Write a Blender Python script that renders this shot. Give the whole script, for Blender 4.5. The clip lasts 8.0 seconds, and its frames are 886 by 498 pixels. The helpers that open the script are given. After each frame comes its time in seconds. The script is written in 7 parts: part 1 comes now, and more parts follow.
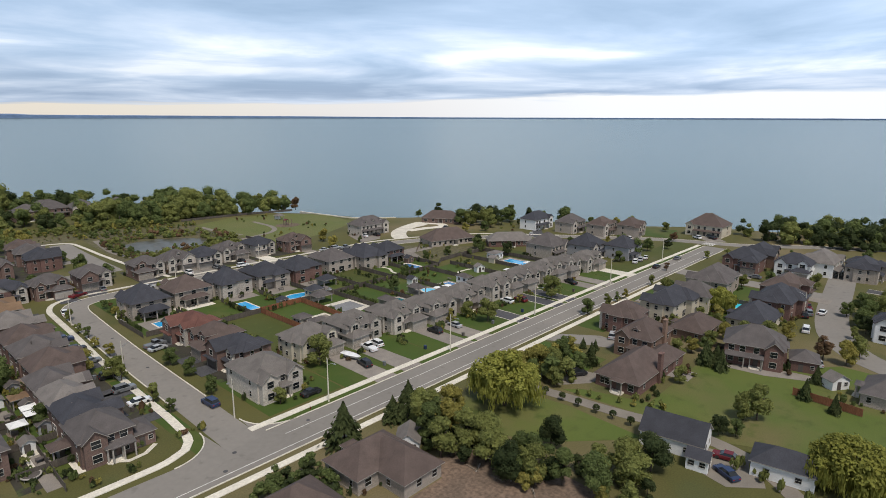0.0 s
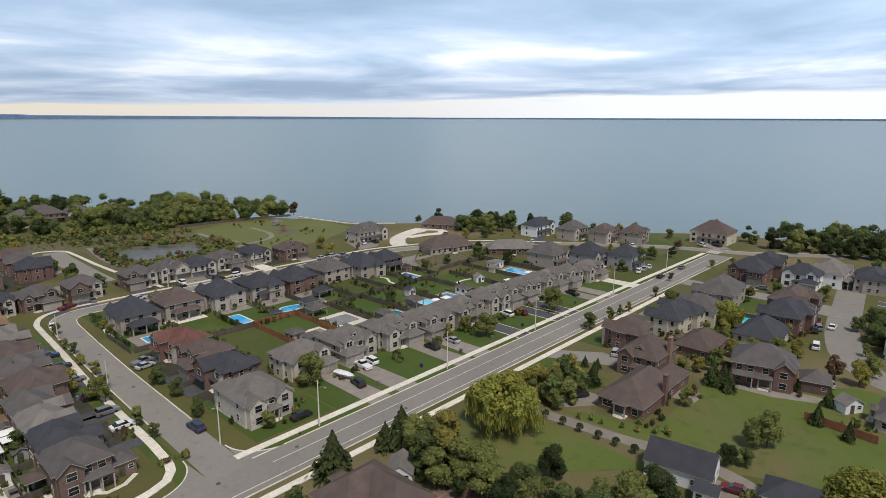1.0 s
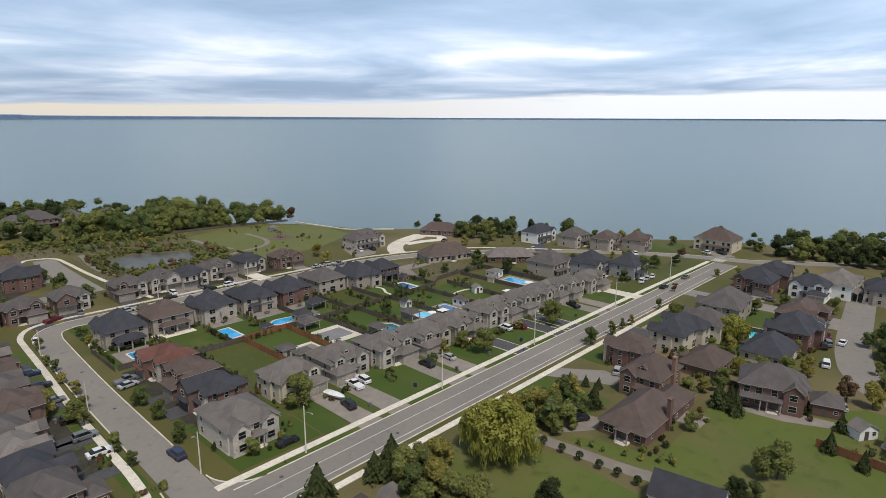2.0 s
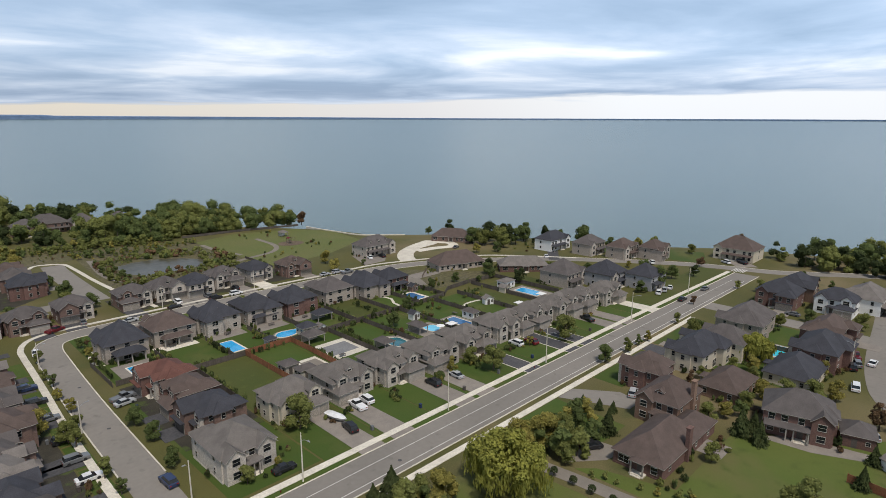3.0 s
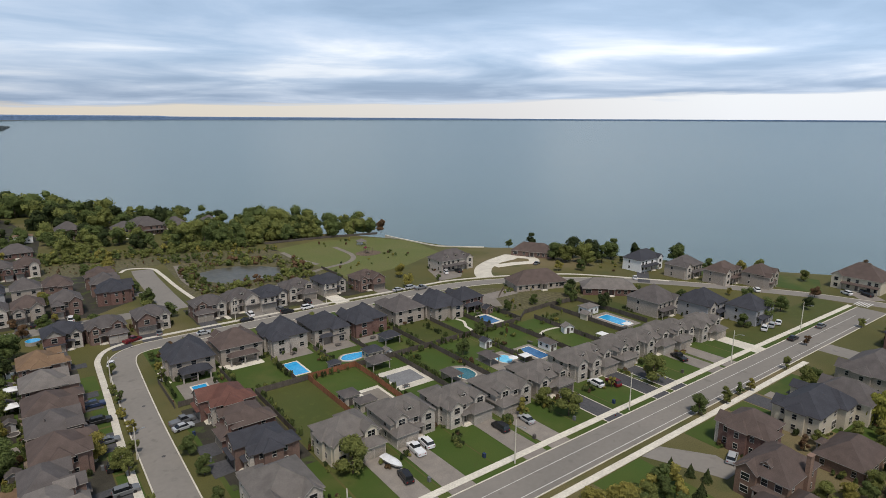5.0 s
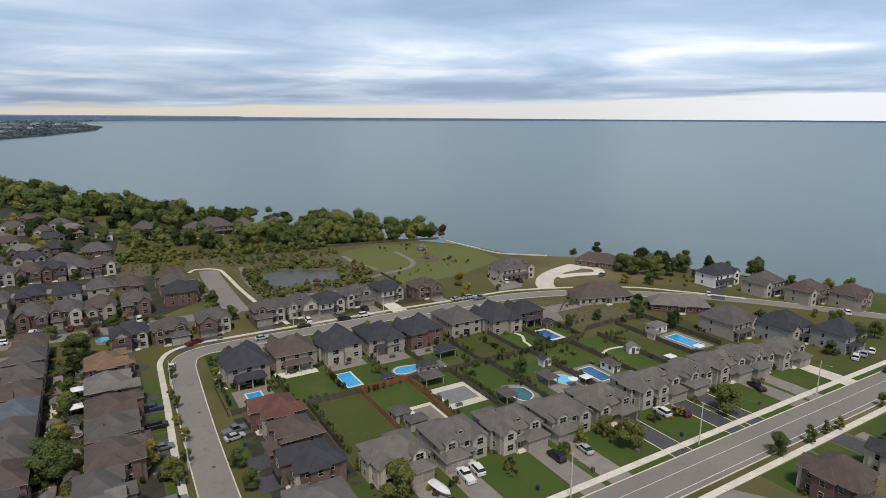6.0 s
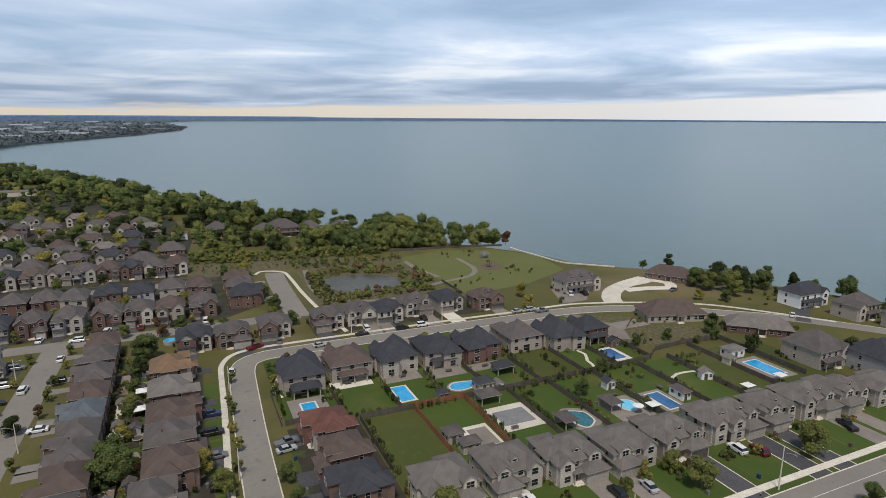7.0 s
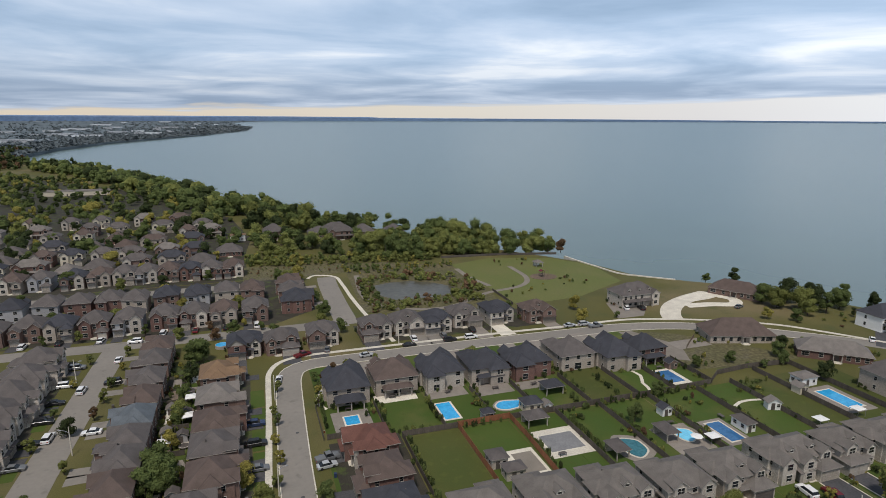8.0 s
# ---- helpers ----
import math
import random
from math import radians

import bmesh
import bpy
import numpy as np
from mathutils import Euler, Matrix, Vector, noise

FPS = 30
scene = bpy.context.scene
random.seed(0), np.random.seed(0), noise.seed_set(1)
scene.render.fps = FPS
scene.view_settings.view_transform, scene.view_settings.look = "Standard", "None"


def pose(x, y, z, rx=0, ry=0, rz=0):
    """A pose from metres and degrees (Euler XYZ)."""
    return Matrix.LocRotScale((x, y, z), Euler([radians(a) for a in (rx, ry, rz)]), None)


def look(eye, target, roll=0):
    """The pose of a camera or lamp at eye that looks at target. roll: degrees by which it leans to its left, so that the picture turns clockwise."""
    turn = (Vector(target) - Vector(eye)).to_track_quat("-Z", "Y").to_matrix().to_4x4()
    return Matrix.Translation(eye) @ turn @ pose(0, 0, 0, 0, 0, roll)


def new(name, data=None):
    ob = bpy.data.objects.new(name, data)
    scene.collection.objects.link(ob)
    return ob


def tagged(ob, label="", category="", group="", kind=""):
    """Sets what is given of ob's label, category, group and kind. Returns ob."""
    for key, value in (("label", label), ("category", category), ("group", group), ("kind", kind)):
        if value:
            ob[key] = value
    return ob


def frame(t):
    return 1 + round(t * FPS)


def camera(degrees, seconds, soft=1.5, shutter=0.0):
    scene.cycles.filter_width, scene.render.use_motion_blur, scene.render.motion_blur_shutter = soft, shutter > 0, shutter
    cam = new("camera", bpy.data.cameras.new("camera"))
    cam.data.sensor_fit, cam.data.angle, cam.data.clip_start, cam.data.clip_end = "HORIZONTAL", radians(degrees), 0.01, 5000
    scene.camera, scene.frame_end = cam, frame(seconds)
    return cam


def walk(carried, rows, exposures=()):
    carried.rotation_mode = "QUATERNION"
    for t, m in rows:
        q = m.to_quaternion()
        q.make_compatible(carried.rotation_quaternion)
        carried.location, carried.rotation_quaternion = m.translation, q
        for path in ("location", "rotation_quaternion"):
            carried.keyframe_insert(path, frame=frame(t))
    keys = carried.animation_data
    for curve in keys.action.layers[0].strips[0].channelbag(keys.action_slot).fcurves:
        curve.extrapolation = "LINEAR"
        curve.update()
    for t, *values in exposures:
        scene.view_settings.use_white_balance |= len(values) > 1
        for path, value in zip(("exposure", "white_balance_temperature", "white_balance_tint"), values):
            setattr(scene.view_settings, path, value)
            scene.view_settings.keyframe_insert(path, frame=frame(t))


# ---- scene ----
cam = camera(73.2, 8.0, soft=0.62)
# seconds, x, y, z, yaw, pitch: a rising forward flight that turns slowly to its left
PATH = [
    (0.0, -54.06, -99.08, 59.70, -47.28, -12.58),
    (0.5, -51.52, -97.57, 60.94, -47.05, -12.58),
    (1.0, -48.74, -96.06, 62.13, -47.04, -12.58),
    (1.5, -45.79, -94.51, 63.27, -47.03, -12.58),
    (2.0, -42.73, -92.91, 64.37, -46.82, -12.58),
    (2.5, -39.62, -91.25, 65.45, -46.30, -12.58),
    (3.0, -36.49, -89.51, 66.50, -45.35, -12.58),
    (3.5, -33.40, -87.68, 67.55, -43.93, -12.58),
    (4.0, -30.38, -85.78, 68.60, -42.03, -12.58),
    (4.5, -27.46, -83.79, 69.65, -39.68, -12.58),
    (5.0, -24.66, -81.73, 70.72, -36.93, -12.58),
    (5.5, -22.01, -79.62, 71.81, -33.87, -12.58),
    (6.0, -19.52, -77.47, 72.94, -30.62, -12.58),
    (6.5, -17.18, -75.31, 74.12, -27.32, -12.58),
    (7.0, -15.02, -73.17, 75.35, -24.11, -12.58),
    (7.5, -13.02, -71.07, 76.64, -21.16, -12.58),
    (8.0, -11.17, -69.06, 78.00, -18.63, -12.58),
]
walk(cam, [(t, pose(x, y, z, 90 + pitch, 0, yaw) @ pose(0, 0, 0, 0, 0, 0.12)) for t, x, y, z, yaw, pitch in PATH], exposures=[(0.0, -0.08), (4.0, -0.20), (8.0, -0.25)])

# ---- world and light ----
world = bpy.data.worlds.new("overcast_sky")
scene.world = world
world.use_nodes = True
nt = world.node_tree
nt.nodes.clear()


def wn(kind, **inputs):
    n = nt.nodes.new(kind)
    for k, v in inputs.items():
        n.inputs[k].default_value = v
    return n


def wl(a, b):
    nt.links.new(a, b)


def wmath(op, a, b=None, clamp=False):
    n = nt.nodes.new("ShaderNodeMath")
    n.operation, n.use_clamp = op, clamp
    for i, v in enumerate((a, b)):
        if v is None:
            continue
        if isinstance(v, (int, float)):
            n.inputs[i].default_value = v
        else:
            wl(v, n.inputs[i])
    return n.outputs[0]


def wmix(fac, a, b):
    n = nt.nodes.new("ShaderNodeMix")
    n.data_type = "RGBA"
    for sock, v in ((n.inputs[0], fac), (n.inputs[6], a), (n.inputs[7], b)):
        if isinstance(v, (int, float, tuple)):
            sock.default_value = v
        else:
            wl(v, sock)
    return n.outputs[2]


def wramp(fac, stops):
    n = nt.nodes.new("ShaderNodeValToRGB")
    e = n.color_ramp.elements
    while len(e) < len(stops):
        e.new(0.5)
    for el, (p, c) in zip(e, stops):
        el.position, el.color = p, (*c, 1)
    wl(fac, n.inputs[0])
    return n.outputs[0]


SUN_ELEV, SUN_AZ = radians(62), radians(207)
sky = nt.nodes.new("ShaderNodeTexSky")
sky.sky_type, sky.sun_disc = "NISHITA", False
sky.sun_elevation, sky.sun_rotation = SUN_ELEV, SUN_AZ
tc = nt.nodes.new("ShaderNodeTexCoord")
sep = nt.nodes.new("ShaderNodeSeparateXYZ")
wl(tc.outputs["Generated"], sep.inputs[0])
dx, dy, dz = sep.outputs
up = wmath("ADD", wmath("MAXIMUM", dz, 0.0), 0.055)
comb = nt.nodes.new("ShaderNodeCombineXYZ")
wl(wmath("DIVIDE", dx, up), comb.inputs[0])
wl(wmath("DIVIDE", dy, up), comb.inputs[1])
clouds = wn("ShaderNodeTexNoise", Scale=0.42, Detail=7.0, Roughness=0.52, Distortion=0.35)
wl(comb.outputs[0], clouds.inputs["Vector"])
big = wn("ShaderNodeTexNoise", Scale=0.17, Detail=3.0, Roughness=0.5)
wl(comb.outputs[0], big.inputs["Vector"])
cl = wmath("ADD", wmath("MULTIPLY", clouds.outputs["Fac"], 0.62), wmath("MULTIPLY", big.outputs["Fac"], 0.38))
cloud_col = wramp(cl, [(0.36, (0.29, 0.41, 0.58)), (0.46, (0.42, 0.55, 0.74)), (0.53, (0.58, 0.69, 0.86)), (0.60, (0.90, 0.94, 1.0))])
# the cloud deck darkens towards the horizon and ends above a pale strip of clear sky
low = wramp(wmath("MULTIPLY", dz, 8.0), [(0.0, (1, 1, 1)), (0.30, (0.9, 0.9, 0.9)), (0.75, (0.0, 0.0, 0.0))])
deck = wramp(clouds.outputs["Fac"], [(0.38, (0.25, 0.33, 0.48)), (0.66, (0.50, 0.58, 0.72))])
cloud_col = wmix(wmath("MULTIPLY", low, 0.75), cloud_col, deck)
# warm to the west (left), white to the north-east (right)
side = wmath("MULTIPLY_ADD", wmath("ADD", wmath("MULTIPLY", dx, 0.72), wmath("MULTIPLY", dy, -0.69)), 0.5)
nt.nodes[-1].inputs[2].default_value = 0.5
strip_col = wramp(side, [(0.10, (0.74, 0.65, 0.53)), (0.30, (0.76, 0.71, 0.63)), (0.48, (0.78, 0.77, 0.78)), (0.66, (0.92, 0.95, 1.0))])
gain = wmath("MULTIPLY_ADD", side, 0.34)
nt.nodes[-1].inputs[2].default_value = 0.96
lift = nt.nodes.new("ShaderNodeVectorMath")
lift.operation = "SCALE"
wl(cloud_col, lift.inputs[0])
wl(gain, lift.inputs["Scale"])
cloud_col = lift.outputs[0]
edge = wmath("SUBTRACT", wmath("ADD", wmath("MULTIPLY", wmath("SUBTRACT", clouds.outputs["Fac"], 0.5), 0.03), dz), wmath("MULTIPLY_ADD", side, 0.036))
nt.nodes[-2].inputs[2].default_value = -0.007
strip = wramp(wmath("MULTIPLY", edge, 12.0), [(0.0, (1, 1, 1)), (0.13, (1, 1, 1)), (0.20, (0, 0, 0))])
cloud_col = wmix(strip, cloud_col, strip_col)
# unseen sky overhead is darkened so that shade on the ground deepens
thick = wramp(dz, [(0.0, (1, 1, 1)), (0.20, (1, 1, 1)), (0.50, (0.43, 0.43, 0.44))])
over = nt.nodes.new("ShaderNodeMix")
over.data_type, over.blend_type = "RGBA", "MULTIPLY"
over.inputs[0].default_value = 1.0
wl(cloud_col, over.inputs[6])
wl(thick, over.inputs[7])
cloud_col = over.outputs[2]
mixed = nt.nodes.new("ShaderNodeMix")
mixed.data_type, mixed.blend_type = "RGBA", "ADD"
mixed.inputs[0].default_value = 1.0
dim = nt.nodes.new("ShaderNodeMix")
dim.data_type, dim.blend_type = "RGBA", "MULTIPLY"
dim.inputs[0].default_value = 1.0
wl(sky.outputs[0], dim.inputs[6])
dim.inputs[7].default_value = (0.012, 0.012, 0.012, 1)
wl(cloud_col, mixed.inputs[6])
wl(dim.outputs[2], mixed.inputs[7])
bg = wn("ShaderNodeBackground", Strength=1.08)
wl(mixed.outputs[2], bg.inputs["Color"])
out = nt.nodes.new("ShaderNodeOutputWorld")
wl(bg.outputs[0], out.inputs["Surface"])

sun = new("sun", bpy.data.lights.new("sun", "SUN"))
sun.data.energy, sun.data.angle, sun.data.color = 3.45, radians(9), (1.0, 0.925, 0.845)
sun.matrix_world = look((100 * math.sin(SUN_AZ), 100 * math.cos(SUN_AZ), 100 * math.tan(SUN_ELEV)), (0, 0, 0))

# ---- materials ----
def material(name, a, b, rough=0.85, scale=0.6, fine=9.0, vary=0.12, bump=0.0, metal=0.0, spec=0.3, island=0.0, stretch=None, patches=None, thin=0.0):
    """Two colours mixed by a broad noise, a fine grain over them, and a shift of lightness from object to object; thin leaves let light through."""
    m = bpy.data.materials.new(name)
    m.use_nodes = True
    t = m.node_tree
    p = t.nodes["Principled BSDF"]
    p.inputs["Roughness"].default_value, p.inputs["Metallic"].default_value = rough, metal
    p.inputs["Specular IOR Level"].default_value = spec
    geo = t.nodes.new("ShaderNodeNewGeometry")
    pos = geo.outputs["Position"]
    if stretch:
        mp = t.nodes.new("ShaderNodeMapping")
        mp.inputs["Scale"].default_value = stretch
        t.links.new(pos, mp.inputs["Vector"])
        pos = mp.outputs[0]

    def noise_at(s, d=3.0):
        n = t.nodes.new("ShaderNodeTexNoise")
        n.inputs["Scale"].default_value, n.inputs["Detail"].default_value = s, d
        t.links.new(pos, n.inputs["Vector"])
        return n.outputs["Fac"]

    def ramp(f, lo, hi):
        r = t.nodes.new("ShaderNodeMapRange")
        r.inputs[1].default_value, r.inputs[2].default_value = lo, hi
        t.links.new(f, r.inputs[0])
        return r.outputs[0]

    def mix(f, x, y, blend="MIX"):
        n = t.nodes.new("ShaderNodeMix")
        n.data_type, n.blend_type = "RGBA", blend
        for sock, v in ((n.inputs[0], f), (n.inputs[6], x), (n.inputs[7], y)):
            if isinstance(v, (int, float)):
                sock.default_value = v
            elif isinstance(v, tuple):
                sock.default_value = (*v, 1)
            else:
                t.links.new(v, sock)
        return n.outputs[2]

    col = mix(ramp(noise_at(scale, 4.0), 0.32, 0.68), a, b)
    for s, lo, hi, c in patches or ():
        col = mix(ramp(noise_at(s, 5.0), lo, hi), col, c)
    grain = noise_at(fine, 4.0)
    g2 = t.nodes.new("ShaderNodeMapRange")
    g2.inputs[1].default_value, g2.inputs[2].default_value, g2.inputs[3].default_value, g2.inputs[4].default_value = 0.25, 0.75, 1 - 2.2 * vary, 1 + 2.2 * vary
    t.links.new(grain, g2.inputs[0])
    hsv = t.nodes.new("ShaderNodeHueSaturation")
    info = t.nodes.new("ShaderNodeObjectInfo")
    rnd = t.nodes.new("ShaderNodeMapRange")
    rnd.inputs[3].default_value, rnd.inputs[4].default_value = 1 - vary, 1 + vary
    t.links.new(info.outputs["Random"], rnd.inputs[0])
    val = t.nodes.new("ShaderNodeMath")
    val.operation = "MULTIPLY"
    t.links.new(g2.outputs[0], val.inputs[0])
    t.links.new(rnd.outputs[0], val.inputs[1])
    v = val.outputs[0]
    if island:
        ir = t.nodes.new("ShaderNodeMapRange")
        ir.inputs[3].default_value, ir.inputs[4].default_value = 1 - island, 1 + island
        t.links.new(geo.outputs["Random Per Island"], ir.inputs[0])
        v2 = t.nodes.new("ShaderNodeMath")
        v2.operation = "MULTIPLY"
        t.links.new(v, v2.inputs[0])
        t.links.new(ir.outputs[0], v2.inputs[1])
        v = v2.outputs[0]
    t.links.new(v, hsv.inputs["Value"])
    t.links.new(col, hsv.inputs["Color"])
    t.links.new(hsv.outputs[0], p.inputs["Base Color"])
    if bump:
        bn = t.nodes.new("ShaderNodeBump")
        bn.inputs["Strength"].default_value, bn.inputs["Distance"].default_value = 1.0, bump
        t.links.new(grain, bn.inputs["Height"])
        t.links.new(bn.outputs[0], p.inputs["Normal"])
    if thin:
        tl, ms = t.nodes.new("ShaderNodeBsdfTranslucent"), t.nodes.new("ShaderNodeMixShader")
        t.links.new(hsv.outputs[0], tl.inputs["Color"])
        ms.inputs[0].default_value = thin
        t.links.new(p.outputs[0], ms.inputs[1])
        t.links.new(tl.outputs[0], ms.inputs[2])
        t.links.new(ms.outputs[0], t.nodes["Material Output"].inputs["Surface"])
    return m


def two(a, k):
    return tuple(c * k for c in a)


def tone(name, c, k=0.75, **kw):
    return material(name, c, two(c, k), **kw)


GRASS = material("rough_grass", (0.092, 0.084, 0.024), (0.064, 0.064, 0.017), scale=0.035, fine=3.5, vary=0.10,
                 patches=[(0.012, 0.50, 0.66, (0.140, 0.112, 0.056)), (0.09, 0.56, 0.75, (0.062, 0.070, 0.022))])
LAWN = material("mown_lawn", (0.042, 0.074, 0.010), (0.054, 0.078, 0.012), scale=0.10, fine=6.0, vary=0.07,
                patches=[(0.05, 0.52, 0.75, (0.092, 0.094, 0.026)), (0.5, 0.56, 0.75, (0.050, 0.068, 0.012))])
LAWN_DRY = material("dry_lawn", (0.050, 0.063, 0.012), (0.062, 0.067, 0.015), scale=0.08, fine=6.0, vary=0.07,
                    patches=[(0.03, 0.50, 0.72, (0.090, 0.080, 0.030)), (0.4, 0.55, 0.72, (0.068, 0.080, 0.016))])
FIELD = material("field_grass", (0.072, 0.104, 0.017), (0.092, 0.112, 0.023), scale=0.06, fine=5.0, vary=0.08,
                 patches=[(0.035, 0.50, 0.70, (0.125, 0.105, 0.042)), (0.3, 0.55, 0.72, (0.066, 0.086, 0.016))])
# soil and mulch, with the shade between houses painted into the dark tone
YARD = material("yard_ground_painted_shade", (0.032, 0.029, 0.021), (0.048, 0.043, 0.032), scale=0.3, fine=4.0, vary=0.14,
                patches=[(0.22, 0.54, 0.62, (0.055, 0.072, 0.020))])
MEADOW = material("dry_meadow", (0.090, 0.077, 0.038), (0.066, 0.064, 0.027), scale=0.06, fine=0.9, vary=0.25,
                  patches=[(0.14, 0.54, 0.66, (0.085, 0.075, 0.045))])
ASPHALT = material("worn_asphalt", (0.215, 0.196, 0.172), (0.185, 0.170, 0.150), scale=0.05, fine=0.9, vary=0.028, rough=0.9,
                   patches=[(0.35, 0.60, 0.70, (0.16, 0.147, 0.13))])
DARKASPHALT = material("fresh_asphalt", (0.055, 0.055, 0.06), (0.075, 0.073, 0.075), scale=0.2, fine=2.0, vary=0.12)
CONCRETE = material("pale_concrete", (0.60, 0.56, 0.47), (0.50, 0.46, 0.39), scale=0.3, fine=2.5, vary=0.08)
PAVERS = material("paving", (0.235, 0.208, 0.178), (0.19, 0.168, 0.147), scale=0.4, fine=6.0, vary=0.06)
GRAVEL = material("gravel", (0.21, 0.186, 0.155), (0.17, 0.150, 0.126), scale=0.25, fine=7.0, vary=0.06)
SOIL = material("bare_soil", (0.15, 0.105, 0.075), (0.11, 0.08, 0.058), scale=0.2, fine=1.5, vary=0.2)
WHITELINE = material("road_paint", (0.62, 0.60, 0.56), (0.45, 0.44, 0.42), scale=1.0, fine=5.0, vary=0.12)
ROOFS = {
    "grey": tone("weathered_grey_shingles", (0.100, 0.088, 0.084), scale=0.5, fine=5.0, vary=0.06, bump=0.02),
    "silver": tone("silver_grey_shingles", (0.142, 0.127, 0.115), scale=0.5, fine=5.0, vary=0.06, bump=0.02),
    "dark": tone("dark_slate_shingles", (0.045, 0.046, 0.055), scale=0.5, fine=5.0, vary=0.08, bump=0.02),
    "brown": tone("brown_shingles", (0.098, 0.072, 0.062), scale=0.5, fine=5.0, vary=0.06, bump=0.02),
    "red": tone("red_brown_shingles", (0.128, 0.058, 0.045), scale=0.5, fine=5.0, vary=0.06, bump=0.02),
    "pale": tone("pale_grey_shingles", (0.17, 0.152, 0.138), scale=0.5, fine=5.0, vary=0.06, bump=0.02),
    "tan": tone("tan_shingles", (0.185, 0.118, 0.070), scale=0.5, fine=5.0, vary=0.06, bump=0.02),
    "blue": tone("blue_grey_shingles", (0.105, 0.12, 0.135), scale=0.5, fine=5.0, vary=0.06, bump=0.02),
}
WALLS = {
    "brick": material("red_brick", (0.160, 0.092, 0.076), (0.125, 0.074, 0.063), scale=2.5, fine=7.0, vary=0.14, bump=0.01),
    "orange": material("orange_brick", (0.215, 0.138, 0.100), (0.17, 0.11, 0.082), scale=2.5, fine=7.0, vary=0.12, bump=0.01),
    "beige": material("beige_brick", (0.35, 0.305, 0.26), (0.28, 0.245, 0.21), scale=2.5, fine=7.0, vary=0.12, bump=0.01),
    "stone": material("grey_stone", (0.47, 0.425, 0.37), (0.36, 0.325, 0.285), scale=2.2, fine=5.0, vary=0.16, bump=0.015),
    "mauve": material("brown_brick", (0.180, 0.118, 0.096), (0.140, 0.094, 0.080), scale=2.5, fine=7.0, vary=0.14, bump=0.01),
    "white": material("white_siding", (0.72, 0.72, 0.70), (0.64, 0.64, 0.63), scale=1.0, fine=6.0, vary=0.06, stretch=(1, 1, 6)),
    "cream": material("cream_siding", (0.52, 0.47, 0.37), (0.46, 0.41, 0.33), scale=1.0, fine=6.0, vary=0.07, stretch=(1, 1, 6)),
    "grey": material("grey_siding", (0.33, 0.33, 0.34), (0.28, 0.28, 0.29), scale=1.0, fine=6.0, vary=0.08, stretch=(1, 1, 6)),
}
FRAME = material("window_frame_paint", (0.46, 0.44, 0.40), (0.36, 0.34, 0.31), scale=1.0, fine=6.0, vary=0.18, rough=0.6)
TRIM = material("painted_trim", (0.36, 0.33, 0.29), (0.29, 0.265, 0.235), scale=1.0, fine=6.0, vary=0.06, rough=0.6)
DARKTRIM = material("dark_trim", (0.10, 0.085, 0.075), (0.075, 0.065, 0.06), scale=1.0, fine=6.0, vary=0.1, rough=0.6)
GARAGE = material("garage_door_paint", (0.30, 0.265, 0.225), (0.25, 0.225, 0.19), scale=1.0, fine=6.0, vary=0.25, rough=0.6)
GLASS = material("window_glass", (0.010, 0.012, 0.014), (0.020, 0.023, 0.026), scale=0.4, fine=1.0, vary=0.2, rough=0.08, spec=0.45)
WOOD = material("weathered_wood", (0.20, 0.155, 0.115), (0.14, 0.11, 0.085), scale=1.0, fine=8.0, vary=0.16, stretch=(1, 1, 0.2))
REDWOOD = material("cedar_fence", (0.26, 0.11, 0.055), (0.20, 0.085, 0.045), scale=1.0, fine=8.0, vary=0.14, stretch=(1, 1, 0.2))
GREYWOOD = material("grey_fence", (0.105, 0.090, 0.075), (0.075, 0.064, 0.054), scale=1.0, fine=8.0, vary=0.14, stretch=(1, 1, 0.2))
METAL = material("galvanised_metal", (0.42, 0.42, 0.42), (0.36, 0.36, 0.36), rough=0.5, metal=0.6, vary=0.05)
POOLBLUE = material("pool_water", (0.03, 0.29, 0.58), (0.045, 0.36, 0.64), rough=0.06, scale=0.5, fine=2.0, vary=0.08, spec=0.5)
POOLNAVY = material("navy_pool_water", (0.035, 0.12, 0.27), (0.045, 0.15, 0.32), rough=0.06, scale=0.5, fine=2.0, vary=0.08, spec=0.5)
POOLTEAL = material("teal_pool_water", (0.03, 0.13, 0.16), (0.05, 0.17, 0.20), rough=0.06, scale=0.5, fine=2.0, vary=0.1, spec=0.5)
BARK = material("bark", (0.10, 0.075, 0.055), (0.07, 0.055, 0.042), scale=2.0, fine=9.0, vary=0.18, stretch=(1, 1, 0.25))
LEAVES = {k: material(k + "_leaves", a, b, scale=0.3, fine=2.0, vary=0.14, island=0.15, spec=0.08, thin=0.38) for k, a, b in (
    ("green", (0.122, 0.152, 0.052), (0.092, 0.118, 0.042)), ("olive", (0.196, 0.210, 0.064), (0.150, 0.166, 0.054)), ("yellow", (0.300, 0.262, 0.070), (0.232, 0.212, 0.060)),
    ("dark", (0.042, 0.058, 0.024), (0.056, 0.070, 0.028)), ("rust", (0.170, 0.102, 0.058), (0.132, 0.090, 0.052)))}
NEEDLES = material("needles", (0.048, 0.064, 0.024), (0.066, 0.080, 0.030), scale=0.5, fine=3.0, vary=0.14, island=0.18, spec=0.1, thin=0.25)
RUBBER = material("tyre_rubber", (0.02, 0.02, 0.02), (0.03, 0.03, 0.03), rough=0.9)
